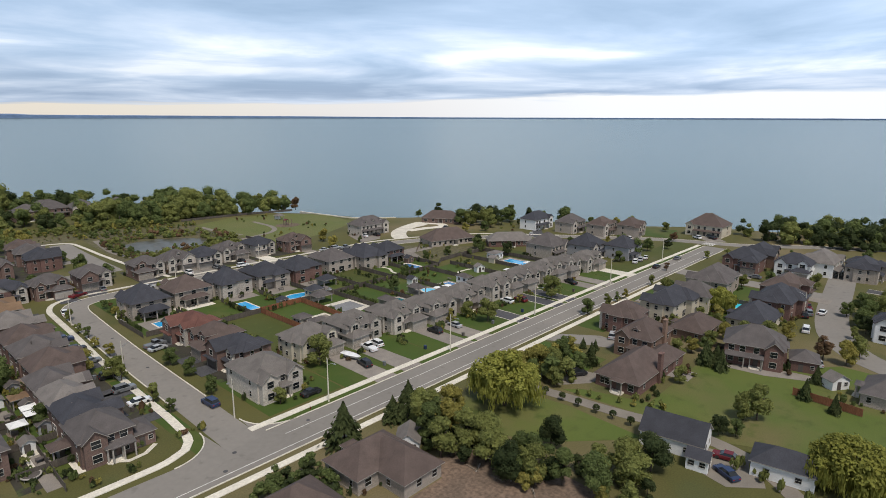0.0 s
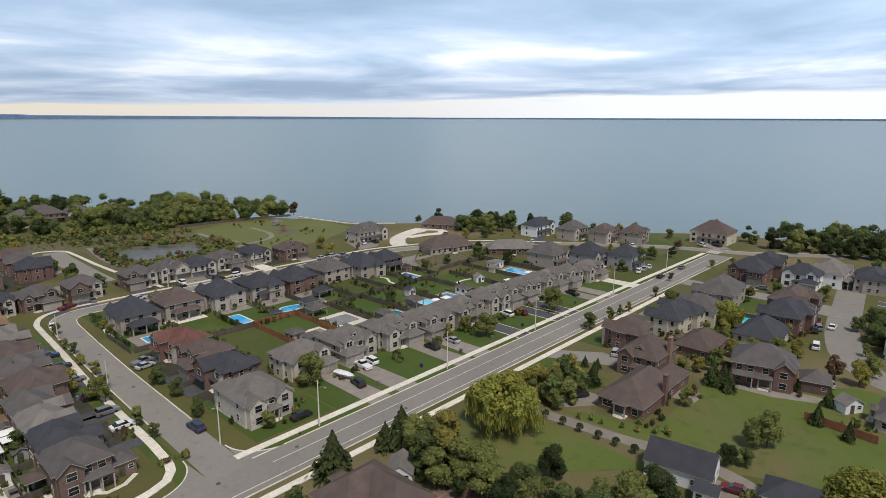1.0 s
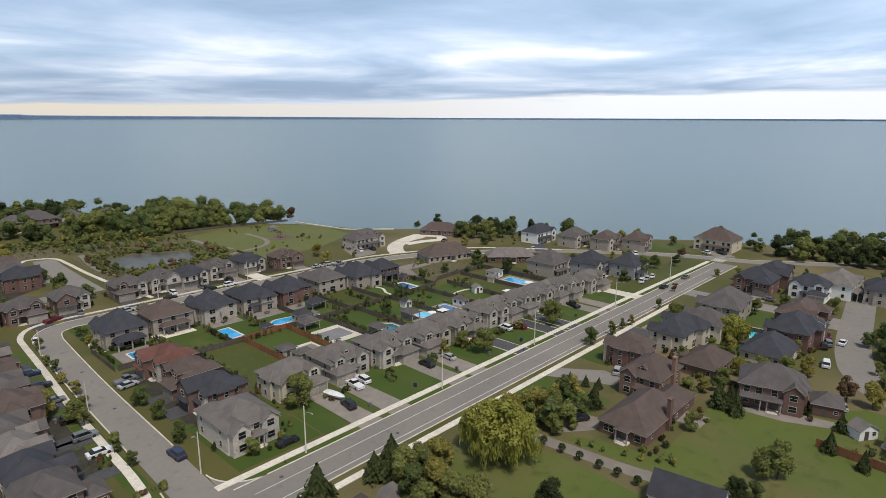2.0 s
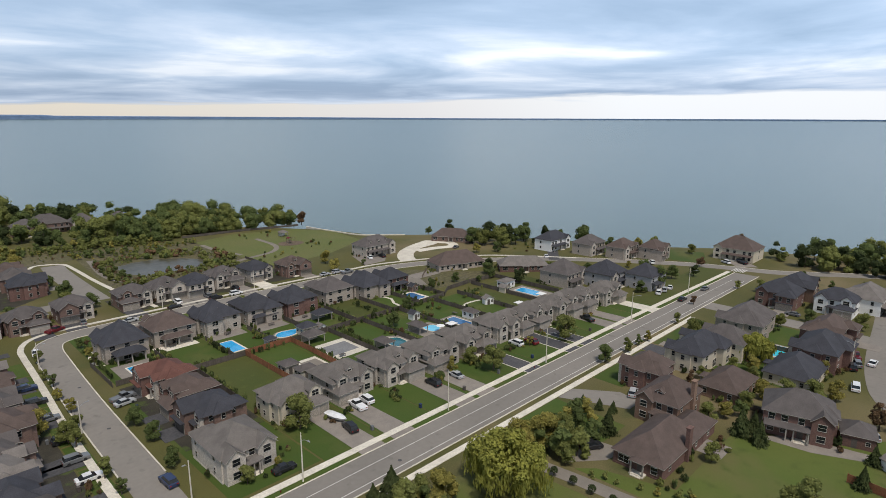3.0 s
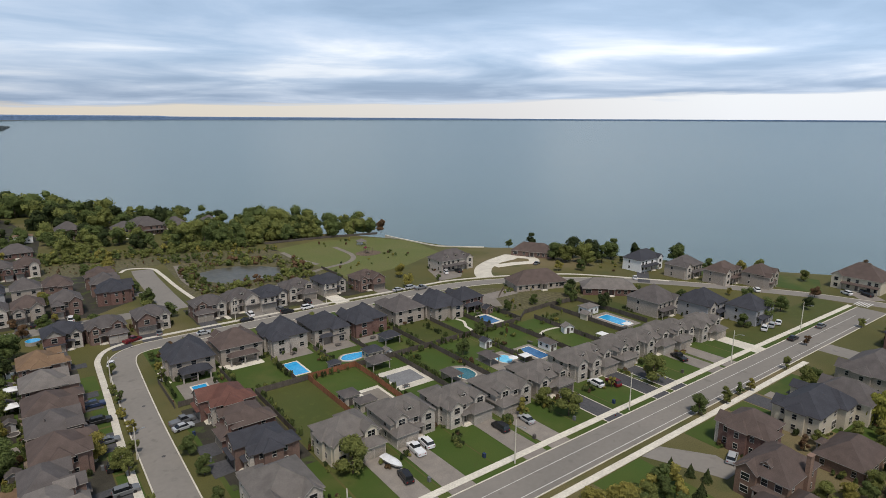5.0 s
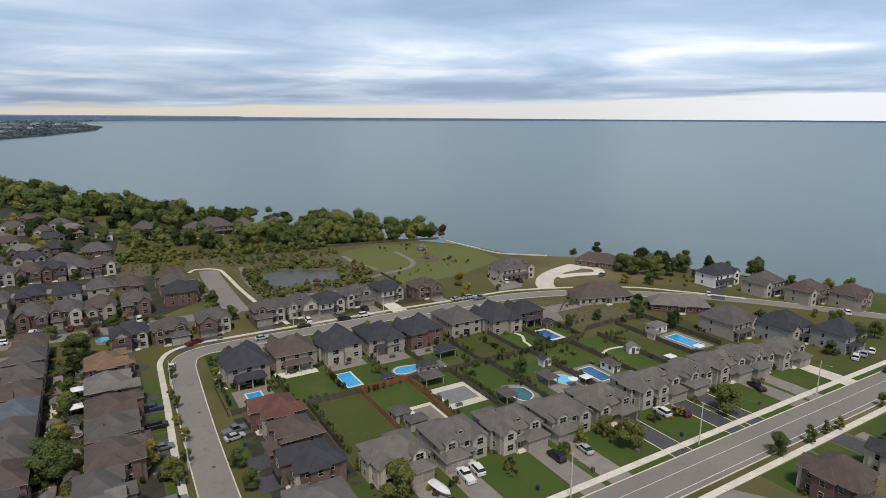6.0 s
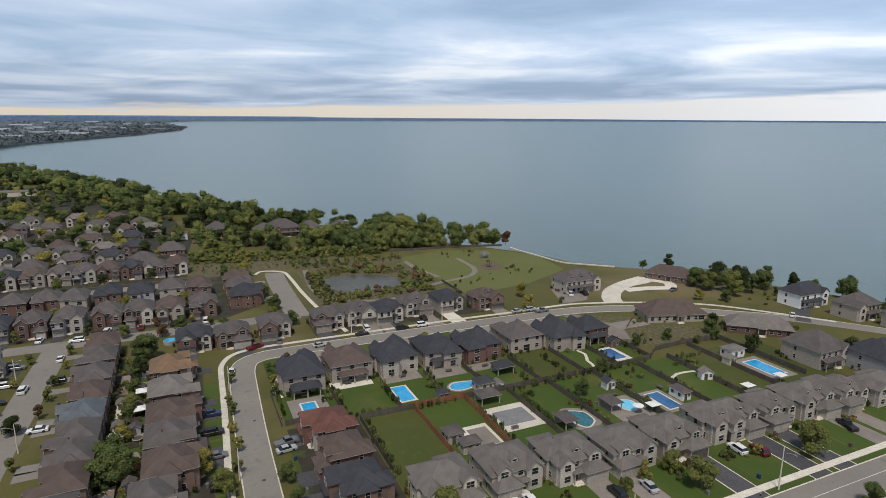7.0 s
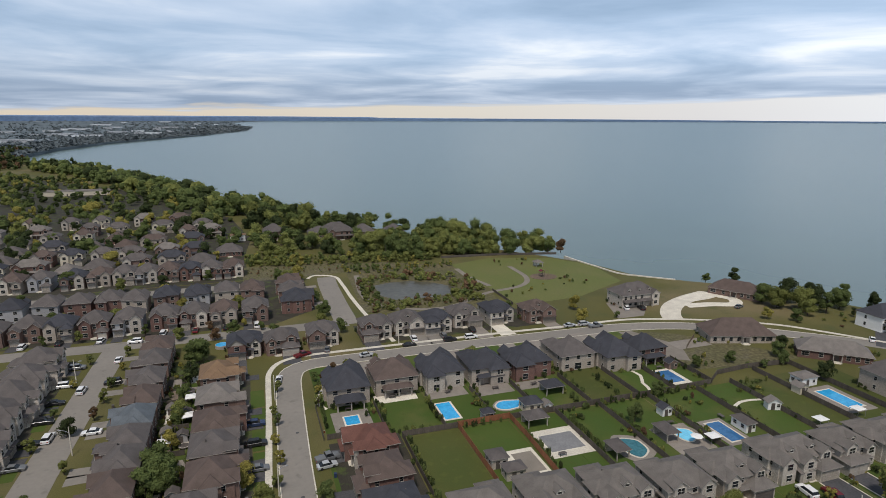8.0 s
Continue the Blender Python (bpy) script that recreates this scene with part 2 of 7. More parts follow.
PAINT = {k: material(k + "_car_paint", c, two(c, 0.9), rough=0.25, scale=0.5, fine=2.0, vary=0.04, spec=0.5, metal=0.1) for k, c in
         {"white": (0.75, 0.75, 0.75), "black": (0.02, 0.02, 0.022), "grey": (0.16, 0.165, 0.17), "silver": (0.42, 0.43, 0.44),
          "navy": (0.03, 0.045, 0.10), "red": (0.13, 0.015, 0.02)}.items()}
LAMPGLASS = material("headlamp", (0.6, 0.6, 0.6), (0.5, 0.5, 0.5), rough=0.15)
TAILLIGHT = material("tail_lamp", (0.30, 0.02, 0.02), (0.25, 0.02, 0.02), rough=0.2)
LAKE = material("lake_water", (0.086, 0.124, 0.110), (0.092, 0.129, 0.116), rough=0.26, scale=0.004, fine=0.02, vary=0.04, spec=0.5, bump=0.0)
# blue of distant air, painted as base colour on far shore and stacks
HAZE = material("far_land_painted_haze", (0.135, 0.205, 0.33), (0.120, 0.185, 0.30), scale=0.01, fine=0.05, vary=0.10)
# blue-grey air haze is mixed into this land's base colours
FARWOOD = material("far_wooded_land_painted_haze", (0.070, 0.090, 0.102), (0.092, 0.112, 0.124), scale=0.004, fine=0.02, vary=0.2,
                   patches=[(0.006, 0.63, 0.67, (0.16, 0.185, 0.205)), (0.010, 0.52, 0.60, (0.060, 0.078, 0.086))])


# ---- building blocks ----
def finish(name, bm, mats):
    me = bpy.data.meshes.new(name)
    bm.to_mesh(me)
    bm.free()
    for m in mats if isinstance(mats, (list, tuple)) else [mats]:
        me.materials.append(m)
    return me


def part(name, bm, mat, parent=None, label="", m=None):
    ob = new(name, finish(name, bm, mat))
    ob.parent = parent
    if m is not None:
        ob.matrix_basis = m
    if label:
        ob["label"] = label
    return ob


def shared(name, mesh, parent, m, label=""):
    ob = new(name, mesh)
    ob.parent, ob.matrix_basis = parent, m
    if label:
        ob["label"] = label
    return ob


def thing(name, m, label, category, group="", kind=""):
    ob = new(name)
    ob.empty_display_size = 0.5
    ob.matrix_basis = m
    return tagged(ob, label, category, group, kind)


def box(bm, x0, x1, y0, y1, z0, z1, mi=0):
    v = [bm.verts.new((x, y, z)) for z in (z0, z1) for x, y in ((x0, y0), (x1, y0), (x1, y1), (x0, y1))]
    for f in ((3, 2, 1, 0), (4, 5, 6, 7), (0, 1, 5, 4), (1, 2, 6, 5), (2, 3, 7, 6), (3, 0, 4, 7)):
        bm.faces.new([v[i] for i in f]).material_index = mi
    return v


def cyl(bm, x, y, z0, z1, r0, r1=None, n=8, mi=0):
    r1 = r0 if r1 is None else r1
    a = [bm.verts.new((x + r0 * math.cos(k * math.tau / n), y + r0 * math.sin(k * math.tau / n), z0)) for k in range(n)]
    b = [bm.verts.new((x + r1 * math.cos(k * math.tau / n), y + r1 * math.sin(k * math.tau / n), z1)) for k in range(n)]
    for k in range(n):
        bm.faces.new((a[k], a[(k + 1) % n], b[(k + 1) % n], b[k])).material_index = mi
    bm.faces.new(b).material_index = mi
    bm.faces.new(a[::-1]).material_index = mi


def prism(bm, pts, z0, z1, mi=0):
    """An upright prism over an outline that runs counter-clockwise."""
    a = [bm.verts.new((x, y, z0)) for x, y in pts]
    b = [bm.verts.new((x, y, z1)) for x, y in pts]
    n = len(pts)
    for k in range(n):
        bm.faces.new((a[k], a[(k + 1) % n], b[(k + 1) % n], b[k])).material_index = mi
    bm.faces.new(b).material_index = mi
    bm.faces.new(a[::-1]).material_index = mi


def hip(bm, x0, x1, y0, y1, z, pitch=0.62, over=0.45, thick=0.14):
    """A hipped roof with eaves; pitch is rise over run."""
    x0, x1, y0, y1 = x0 - over, x1 + over, y0 - over, y1 + over
    half = min(x1 - x0, y1 - y0) / 2
    h = half * pitch
    if x1 - x0 >= y1 - y0:
        ra, rb = (x0 + half, (y0 + y1) / 2), (x1 - half, (y0 + y1) / 2)
    else:
        ra, rb = ((x0 + x1) / 2, y0 + half), ((x0 + x1) / 2, y1 - half)
    z -= over * pitch * 0.5
    lo = [bm.verts.new((x, y, z)) for x, y in ((x0, y0), (x1, y0), (x1, y1), (x0, y1))]
    hi = [bm.verts.new((x, y, z + thick)) for x, y in ((x0, y0), (x1, y0), (x1, y1), (x0, y1))]
    a, b = bm.verts.new((*ra, z + thick + h)), bm.verts.new((*rb, z + thick + h))
    bm.faces.new(lo[::-1]).material_index = 1
    for k in range(4):
        bm.faces.new((lo[k], lo[(k + 1) % 4], hi[(k + 1) % 4], hi[k])).material_index = 1
    if x1 - x0 >= y1 - y0:
        fs = ((hi[0], hi[1], b, a), (hi[1], hi[2], b), (hi[2], hi[3], a, b), (hi[3], hi[0], a))
    else:
        fs = ((hi[0], hi[1], a), (hi[1], hi[2], b, a), (hi[2], hi[3], b), (hi[3], hi[0], a, b))
    for f in fs:
        bm.faces.new(f)
    return z + thick + h


def gable(bm, x0, x1, y0, y1, z, pitch=0.8, over=0.35, thick=0.13):
    """A gabled roof whose ridge runs along y: slabs with their own thickness."""
    cx, w = (x0 + x1) / 2, (x1 - x0) / 2 + over
    y0, y1 = y0 - over, y1
    h = w * pitch
    z -= over * pitch
    for s in (-1, 1):
        p = [(cx + s * w, y0, z), (cx + s * w, y1, z), (cx, y1, z + h), (cx, y0, z + h)]
        lo, hi = [bm.verts.new(q) for q in p], [bm.verts.new((q[0], q[1], q[2] + thick)) for q in p]
        if s < 0:
            lo, hi = lo[::-1], hi[::-1]
        bm.faces.new(hi)
        bm.faces.new(lo[::-1]).material_index = 1
        for k in range(4):
            bm.faces.new((lo[k], lo[(k + 1) % 4], hi[(k + 1) % 4], hi[k])).material_index = 1


def gable_wall(bm, x0, x1, y, z, pitch, depth=0.2):
    h = (x1 - x0) / 2 * pitch
    a = [bm.verts.new(p) for p in ((x0, y, z), (x1, y, z), ((x0 + x1) / 2, y, z + h))]
    b = [bm.verts.new(p) for p in ((x0, y + depth, z), (x1, y + depth, z), ((x0 + x1) / 2, y + depth, z + h))]
    bm.faces.new(a)
    bm.faces.new(b[::-1])
    for k in range(3):
        bm.faces.new((a[(k + 1) % 3], a[k], b[k], b[(k + 1) % 3]))


MESHES = {}


def lattice(bm, xs, zs, solid, y0, y1, mi=0):
    """Bars in one welded piece: the cells of a grid for which solid(i, j) holds, between the planes y0 (front) and y1."""
    vs = {}

    def v(i, j, y):
        if (i, j, y) not in vs:
            vs[i, j, y] = bm.verts.new((xs[i], y, zs[j]))
        return vs[i, j, y]

    nx, nz = len(xs) - 1, len(zs) - 1
    on = {(i, j) for i in range(nx) for j in range(nz) if solid(i, j)}
    for i, j in on:
        bm.faces.new((v(i, j, y0), v(i + 1, j, y0), v(i + 1, j + 1, y0), v(i, j + 1, y0))).material_index = mi
        for (di, dj), (p, q) in {(-1, 0): ((i, j + 1), (i, j)), (1, 0): ((i + 1, j), (i + 1, j + 1)), (0, -1): ((i, j), (i + 1, j)), (0, 1): ((i + 1, j + 1), (i, j + 1))}.items():
            if (i + di, j + dj) not in on:
                bm.faces.new((v(*q, y0), v(*p, y0), v(*p, y1), v(*q, y1))).material_index = mi


def window_meshes(w, h):
    """Frame and pane of a window that faces -y, its middle at the origin on the wall's face."""
    key = (round(w, 1), round(h, 1))
    if key not in MESHES:
        w, h = key
        bm, t, n = bmesh.new(), 0.06, max(1, int(w / 0.8))
        xs = [-w / 2 - t]
        for k in range(n + 1):
            c = -w / 2 + k * w / n
            xs += [c] if k == 0 else ([c - 0.022, c + 0.022] if k < n else [c, c + t])
        zs = [-h / 2 - t * 1.3, -h / 2, -0.02, 0.02, h / 2, h / 2 + t * 1.5]
        lattice(bm, xs, zs, lambda i, j: i % 2 == 0 or j % 2 == 0, -0.08, 0.01)
        fr = finish("window", bm, FRAME)
        bm = bmesh.new()
        box(bm, -w / 2, w / 2, -0.035, 0.01, -h / 2, h / 2)
        pane = finish("pane", bm, GLASS)
        bm = bmesh.new()
        lattice(bm, xs, zs, lambda i, j: i in (0, len(xs) - 2) or j in (0, 2, 4), -0.08, 0.01)
        box(bm, -w / 2, w / 2, -0.035, 0.01, -h / 2, h / 2, 1)
        MESHES[key] = fr, pane, finish("window", bm, [FRAME, GLASS])
    return MESHES[key]


def window(parent, x, y, z, w=1.1, h=1.4, turn=0):
    fr, pa, whole = window_meshes(w, h)
    m = pose(x, y, z, 0, 0, turn)
    if parent.get("far"):
        return shared("window", whole, parent, m)
    ob = shared("window", fr, parent, m)
    shared("pane", pa, ob, Matrix())
    return ob


def profile(bm, pts, x0, x1, mi=0):
    """A closed outline in y and z, drawn out along x."""
    a = [bm.verts.new((x0, y, z)) for y, z in pts]
    b = [bm.verts.new((x1, y, z)) for y, z in pts]
    n = len(pts)
    for k in range(n):
        bm.faces.new((a[k], b[k], b[(k + 1) % n], a[(k + 1) % n])).material_index = mi
    bm.faces.new(a).material_index = mi
    bm.faces.new(b[::-1]).material_index = mi


def garage_door(parent, x, y, w, mat):
    key = ("garage", round(w, 1), mat.name)
    if key not in MESHES:
        bm, pts = bmesh.new(), [(0.02, 2.3), (0.02, 0)]
        for k in range(4):
            z = 0.575 * k
            pts += [(-0.03, z), (-0.03, z + 0.52), (-0.005, z + 0.545), (-0.005, z + 0.575)]
        profile(bm, pts[:-1] + [(-0.005, 2.3)], -w / 2, w / 2)
        bmesh.ops.recalc_face_normals(bm, faces=bm.faces)
        door = finish("garage_door", bm, mat)
        bm = bmesh.new()
        lattice(bm, [-w / 2 - 0.16, -w / 2, w / 2, w / 2 + 0.16], [0, 2.3, 2.48], lambda i, j: i != 1 or j == 1, -0.06, 0.01)
        MESHES[key] = door, finish("door_frame", bm, TRIM)
    ob = shared("garage_door", MESHES[key][0], parent, pose(x, y, 0))
    shared("door_frame", MESHES[key][1], ob, Matrix())
    return ob


FACES = {"S": 0, "E": 90, "N": 180, "W": -90}
ROOFWORD = {"silver": "silver grey", "grey": "weathered grey", "dark": "dark slate", "brown": "brown", "red": "red-brown", "pale": "pale grey", "tan": "tan", "blue": "blue-grey"}
WALLWORD = {"brick": "red brick", "orange": "orange brick", "beige": "beige brick", "stone": "grey stone", "mauve": "brown brick", "white": "white siding", "cream": "cream siding", "grey": "grey siding"}


def house(x, y, face, w=11.5, d=13, roof="grey", wall="stone", storeys=2, side=1, cars=2, seed=0, style=0, chimney=False, near=True, group="", pitch=0.68, beside="", rear=0, dormers=0, bays=1, skirt=False, drive=0, drive_mat=None, ell=None, eaves=5.4):
    """A detached house with its front to the street: body, garage wing, gabled bay, porch, roofs, windows and doors."""
    rng = random.Random(seed * 977 + int(x * 13) + int(y * 7))
    turn = FACES[face] if isinstance(face, str) else face
    label = "%s %s house with %s shingle roof%s" % ("two-storey" if storeys == 2 else "low", WALLWORD[wall], ROOFWORD[roof], beside)
    ob = thing("house", pose(x, y, 0, 0, 0, turn), label, "house", group)
    if not near or math.hypot(x + 20, y + 85) > 195:
        ob["far"] = 1

    def seen(a, b):
        """Whether a side of the house looks towards the open air south-west of the neighbourhood, where the flight goes."""
        c, q = math.cos(radians(turn)), math.sin(radians(turn))
        return Vector((a * c - b * q, a * q + b * c)).dot(Vector((-25 - x, -82 - y)).normalized()) > -0.12

    W, R = WALLS[wall], [ROOFS[roof], TRIM if roof != "dark" else DARKTRIM]
    H = (eaves if near else 5.7) if storeys == 2 else 2.9
    gw = 5.6 if cars == 2 else (3.4 if cars == 1 else 0)
    proj = 2.6 if gw else 0
    y0, y1 = -d / 2 + proj, d / 2
    bm = bmesh.new()
    box(bm, -w / 2, w / 2, y0, y1, -0.3, H)
    box(bm, -w / 2 - 0.06, w / 2 + 0.06, y0 - 0.06, y1 + 0.06, -0.3, 0.35)
    part("wall", bm, W, ob)
    bm = bmesh.new()
    top = hip(bm, -w / 2, w / 2, y0, y1, H, pitch + rng.uniform(-0.03, 0.05))
    part("roof", bm, R, ob)
    gx0, gx1 = (w / 2 - gw, w / 2) if side > 0 else (-w / 2, -w / 2 + gw)
    low = (style % 3 == 1 or skirt) and storeys == 2
    if gw:
        gh = 3.1 if low or storeys == 1 else 5.2
        bm = bmesh.new()
        box(bm, gx0, gx1, -d / 2, y0 + 0.1, -0.3, gh)
        wing = part("garage_wing", bm, W, ob)
        bm = bmesh.new()
        if style % 2 == 0 and not low:
            gable(bm, gx0, gx1, -d / 2, y0 + min(3.5, d / 3), gh, 0.72)
            part("garage_roof", bm, R, ob)
            bm = bmesh.new()
            gable_wall(bm, gx0, gx1, -d / 2, gh, 0.72)
            part("gable", bm, W if rng.random() < 0.6 else TRIM, ob)
        else:
            hip(bm, gx0, gx1, -d / 2, y0 + (gw / 2 if low else 3.0), gh, 0.6)
            part("garage_roof", bm, R, ob)
        if low:
            # an upper bay with its own gable over the low garage roof
            a = (gx0 + gx1) / 2 + side * 0.4
            bm = bmesh.new()
            box(bm, a - 1.5, a + 1.5, y0 - 0.8, y0 + 0.1, 2.6, 6.0)
            gable_wall(bm, a - 1.5, a + 1.5, y0 - 0.8, 6.0, 0.75)
            part("upper_bay", bm, W, ob)
            bm = bmesh.new()
            gable(bm, a - 1.5, a + 1.5, y0 - 0.8, y0 + 2.4, 6.0, 0.75, 0.3)
            part("upper_bay_roof", bm, R, ob)
            window(ob, a, y0 - 0.8, 5.0, 1.7, 1.4)
        gm = GARAGE if rng.random() < 0.7 else (TRIM if rng.random() < 0.6 else DARKTRIM)
        if cars == 2 and rng.random() < 0.5:
            for s in (-1, 1):
                garage_door(ob, (gx0 + gx1) / 2 + s * 1.35, -d / 2, 2.3, gm)
        else:
            garage_door(ob, (gx0 + gx1) / 2, -d / 2, 4.8 if cars == 2 else 2.5, gm)
        if gh > 4:
            if style % 2 == 0:
                window(ob, (gx0 + gx1) / 2, -d / 2, 4.1, 1.5, 1.35)
            else:
                for s in (-1, 1):
                    window(ob, (gx0 + gx1) / 2 + s * 1.3, -d / 2, 4.1, 1.0, 1.5)
            bm = bmesh.new()
            box(bm, gx0 - 0.1, gx1 + 0.1, -d / 2 - 0.9, -d / 2, 2.72, 2.86)
            part("canopy", bm, R[0], ob)
    # the bay beside the garage
    fx0, fx1 = (-w / 2, gx0) if side > 0 else (gx1, w / 2)
    if not gw:
        fx0, fx1 = -w / 2, w / 2
    fw = fx1 - fx0
    bw = min(3.8, fw * 0.62)
    bx0 = fx0 + 0.3 if side > 0 else fx1 - 0.3 - bw
    if storeys == 2 and fw > 3:
        bm = bmesh.new()
        box(bm, bx0, bx0 + bw, y0 - 0.9, y0 + 0.1, -0.3, H)
        gable_wall(bm, bx0, bx0 + bw, y0 - 0.9, H, 0.85)
        part("bay", bm, W if rng.random() < 0.6 else WALLS["stone"], ob)
        bm = bmesh.new()
        gable(bm, bx0, bx0 + bw, y0 - 0.9, y0 + 2.6, H, 0.85)
        part("bay_roof", bm, R, ob)
        window(ob, bx0 + bw / 2, y0 - 0.9, 4.2, 1.5, 1.35)
        window(ob, bx0 + bw / 2, y0 - 0.9, 1.6, 1.5, 1.4)
    elif storeys == 1:
        window(ob, bx0 + bw / 2, y0, 1.6, 2.2, 1.4)
    if bays > 1 and storeys == 2:
        cx0 = fx1 - 0.3 - bw if side > 0 else fx0 + 0.3
        bm = bmesh.new()
        box(bm, cx0, cx0 + bw, y0 - 1.6, y0 + 0.1, -0.3, H)
        gable_wall(bm, cx0, cx0 + bw, y0 - 1.6, H, 0.85)
        part("bay", bm, W, ob)
        bm = bmesh.new()
        gable(bm, cx0, cx0 + bw, y0 - 1.6, y0 + 2.6, H, 0.85)
        part("bay_roof", bm, R, ob)
        window(ob, cx0 + bw / 2, y0 - 1.6, 4.2, 1.5, 1.35)
        window(ob, cx0 + bw / 2, y0 - 1.6, 1.6, 1.5, 1.4)
    if fw > 8 and storeys == 2:
        va, vb = (bx0 + bw, fx1 - 0.2 if bays == 1 else cx0) if side > 0 else (fx0 + 0.2 if bays == 1 else cx0 + bw, bx0)
        bm = bmesh.new()
        profile(bm, [(y0 - 2.1, 2.75), (y0 + 0.05, 3.35), (y0 + 0.05, 3.5), (y0 - 2.1, 2.9)], va + 0.05, vb - 0.05)
        bmesh.ops.recalc_face_normals(bm, faces=bm.faces)
        part("veranda_roof", bm, ROOFS[roof], ob)
        for k in range(3):
            bm = bmesh.new()
            a = va + 0.3 + k * (vb - va - 0.6) / 2
            box(bm, a - 0.12, a + 0.12, y0 - 2.0, y0 - 1.76, 0, 2.78)
            part("post", bm, TRIM, ob)
    if fw > 8:
        # a long front has windows all along it
        spots = [fx0 + 1.6 + k * (fw - 3.2) / max(1, int(fw / 3.0)) for k in range(int(fw / 3.0) + 1)]
        for a in spots:
            clear = not (bx0 - 0.9 < a < bx0 + bw + 0.9) if storeys == 2 or abs(a - bx0 - bw / 2) < 2 else True
            if bays > 1:
                clear = clear and not (cx0 - 0.9 < a < cx0 + bw + 0.9)
            if clear and abs(a - 0.6) > 1.9:
                window(ob, a, y0, 1.6, 1.2, 1.4)
                if storeys == 2:
                    window(ob, a, y0, 4.2, 1.2, 1.4)
    # porch with a door and posts
    px = fx1 - 1.0 if side > 0 else fx0 + 1.0
    if not gw:
        px = 0.6
    bm = bmesh.new()
    box(bm, -0.55, 0.55, -0.06, 0.02, 0.3, 2.4)
    part("front_door", bm, DARKTRIM, ob, "", pose(px, y0, 0))
    bm = bmesh.new()
    box(bm, px - 1.4, px + 1.4, y0 - 1.6, y0, -0.1, 0.3)
    box(bm, px - 1.0, px + 1.0, y0 - 2.0, y0 - 1.6, -0.1, 0.15)
    part("porch_step", bm, CONCRETE, ob)
    if near:
        bm = bmesh.new()
        hip(bm, px - 1.4, px + 1.4, y0 - 1.6, y0, 2.9, 0.4, 0.2)
        part("porch_roof", bm, R, ob)
    for s in (-1, 1) if near else ():
        bm = bmesh.new()
        box(bm, px + s * 1.2 - 0.13, px + s * 1.2 + 0.13, y0 - 1.5, y0 - 1.24, 0.3, 2.85)
        part("post", bm, TRIM, ob)
    if storeys == 2:
        window(ob, px, y0, 4.2, 1.1, 1.4)
    # wings that break up the roof: one across the back, one at a side
    e = 0
    if storeys == 1 and ell:
        # a low wing in the shape of an L
        e, ew, ep = ell, w * 0.66, 6.2
        ea = e * (w - ew) / 2
        bm = bmesh.new()
        box(bm, ea - ew / 2, ea + ew / 2, y1 - 0.3, y1 + ep, -0.3, H - 0.05)
        rw = part("rear_wing", bm, W, ob)
        bm = bmesh.new()
        hip(bm, ea - ew / 2, ea + ew / 2, y0 + 1.5, y1 + ep, H - 0.05, pitch, 0.45, 0.13)
        part("rear_wing_roof", bm, R, rw)
        for q in (-0.3, 0.12):
            window(ob, ea + q * ew, y1 + ep, 1.6, 1.1, 1.2, 180)
        window(ob, ea + ew / 2, y1 + ep * 0.4, 1.5, 1.0, 1.1, 90)
        window(ob, ea - ew / 2, y1 + ep * 0.6, 1.5, 1.0, 1.1, -90)
    if storeys == 2 and w > 9:
        e = (rng.choice([-1, 1]) if near or rng.random() < 0.5 else 0) if ell is None else ell
        if e:
            ew, ep = w * rng.uniform(0.40, 0.52), rng.uniform(1.0, 2.0)
            ea = e * (w - ew) / 2 - e * 0.25
            bm = bmesh.new()
            box(bm, ea - ew / 2, ea + ew / 2, y1 - 0.3, y1 + ep, -0.3, H - 0.12)
            rw = part("rear_wing", bm, W, ob)
            bm = bmesh.new()
            hip(bm, ea - ew / 2, ea + ew / 2, y0 + (y1 - y0) * 0.35, y1 + ep, H - 0.12, pitch * 1.04, 0.4, 0.13)
            part("rear_wing_roof", bm, R, rw)
            for z, hh in ((4.1, 1.3), (1.5, 1.7)):
                if seen(0, 1):
                    window(ob, ea, y1 + ep, z, 1.7, hh, 180)
        if near and seen(-side, 0):
            sa, sb = (y0 + y1) / 2 - 2.2, (y0 + y1) / 2 + 1.8
            bm = bmesh.new()
            x_out = -side * (w / 2 + 0.7)
            box(bm, min(0, x_out), max(0, x_out), sa, sb, -0.3, H - 0.06)
            sw = part("side_wing", bm, W, ob)
            bm = bmesh.new()
            hip(bm, min(-side * 0.5, x_out), max(-side * 0.5, x_out), sa, sb, H - 0.06, pitch * 1.02, 0.4, 0.13)
            part("side_wing_roof", bm, R, sw)
            for z in (1.6, 4.1):
                window(ob, x_out, (sa + sb) / 2, z, 0.9, 1.2, 90 * -side)
    # sides and back
    zs = (1.6, 4.2) if storeys == 2 else (1.6,)
    for s, t in ((1, 90), (-1, -90)):
        for z in zs if seen(s, 0) and (near or y < 150) else ():
            for k in ((-0.30, 0.34) if near else (0.1,)):
                window(ob, s * w / 2, (y0 + y1) / 2 + (k - 0.03 * s) * (y1 - y0), z, 0.8, 1.2, t)
    n = 3 if w > 10 else 2
    for k in range(n) if seen(0, 1) else ():
        bxx = -w / 2 + (k + 0.5) * w / n
        if e and abs(bxx - ea) < ew / 2 + 0.8:
            continue
        if storeys == 2:
            window(ob, bxx, y1, 4.2, 1.3, 1.2, 180)
        if k == 1:
            window(ob, bxx, y1, 1.35, 2.3, 2.0, 180)
        else:
            window(ob, bxx, y1, 1.6, 1.3, 1.3, 180)
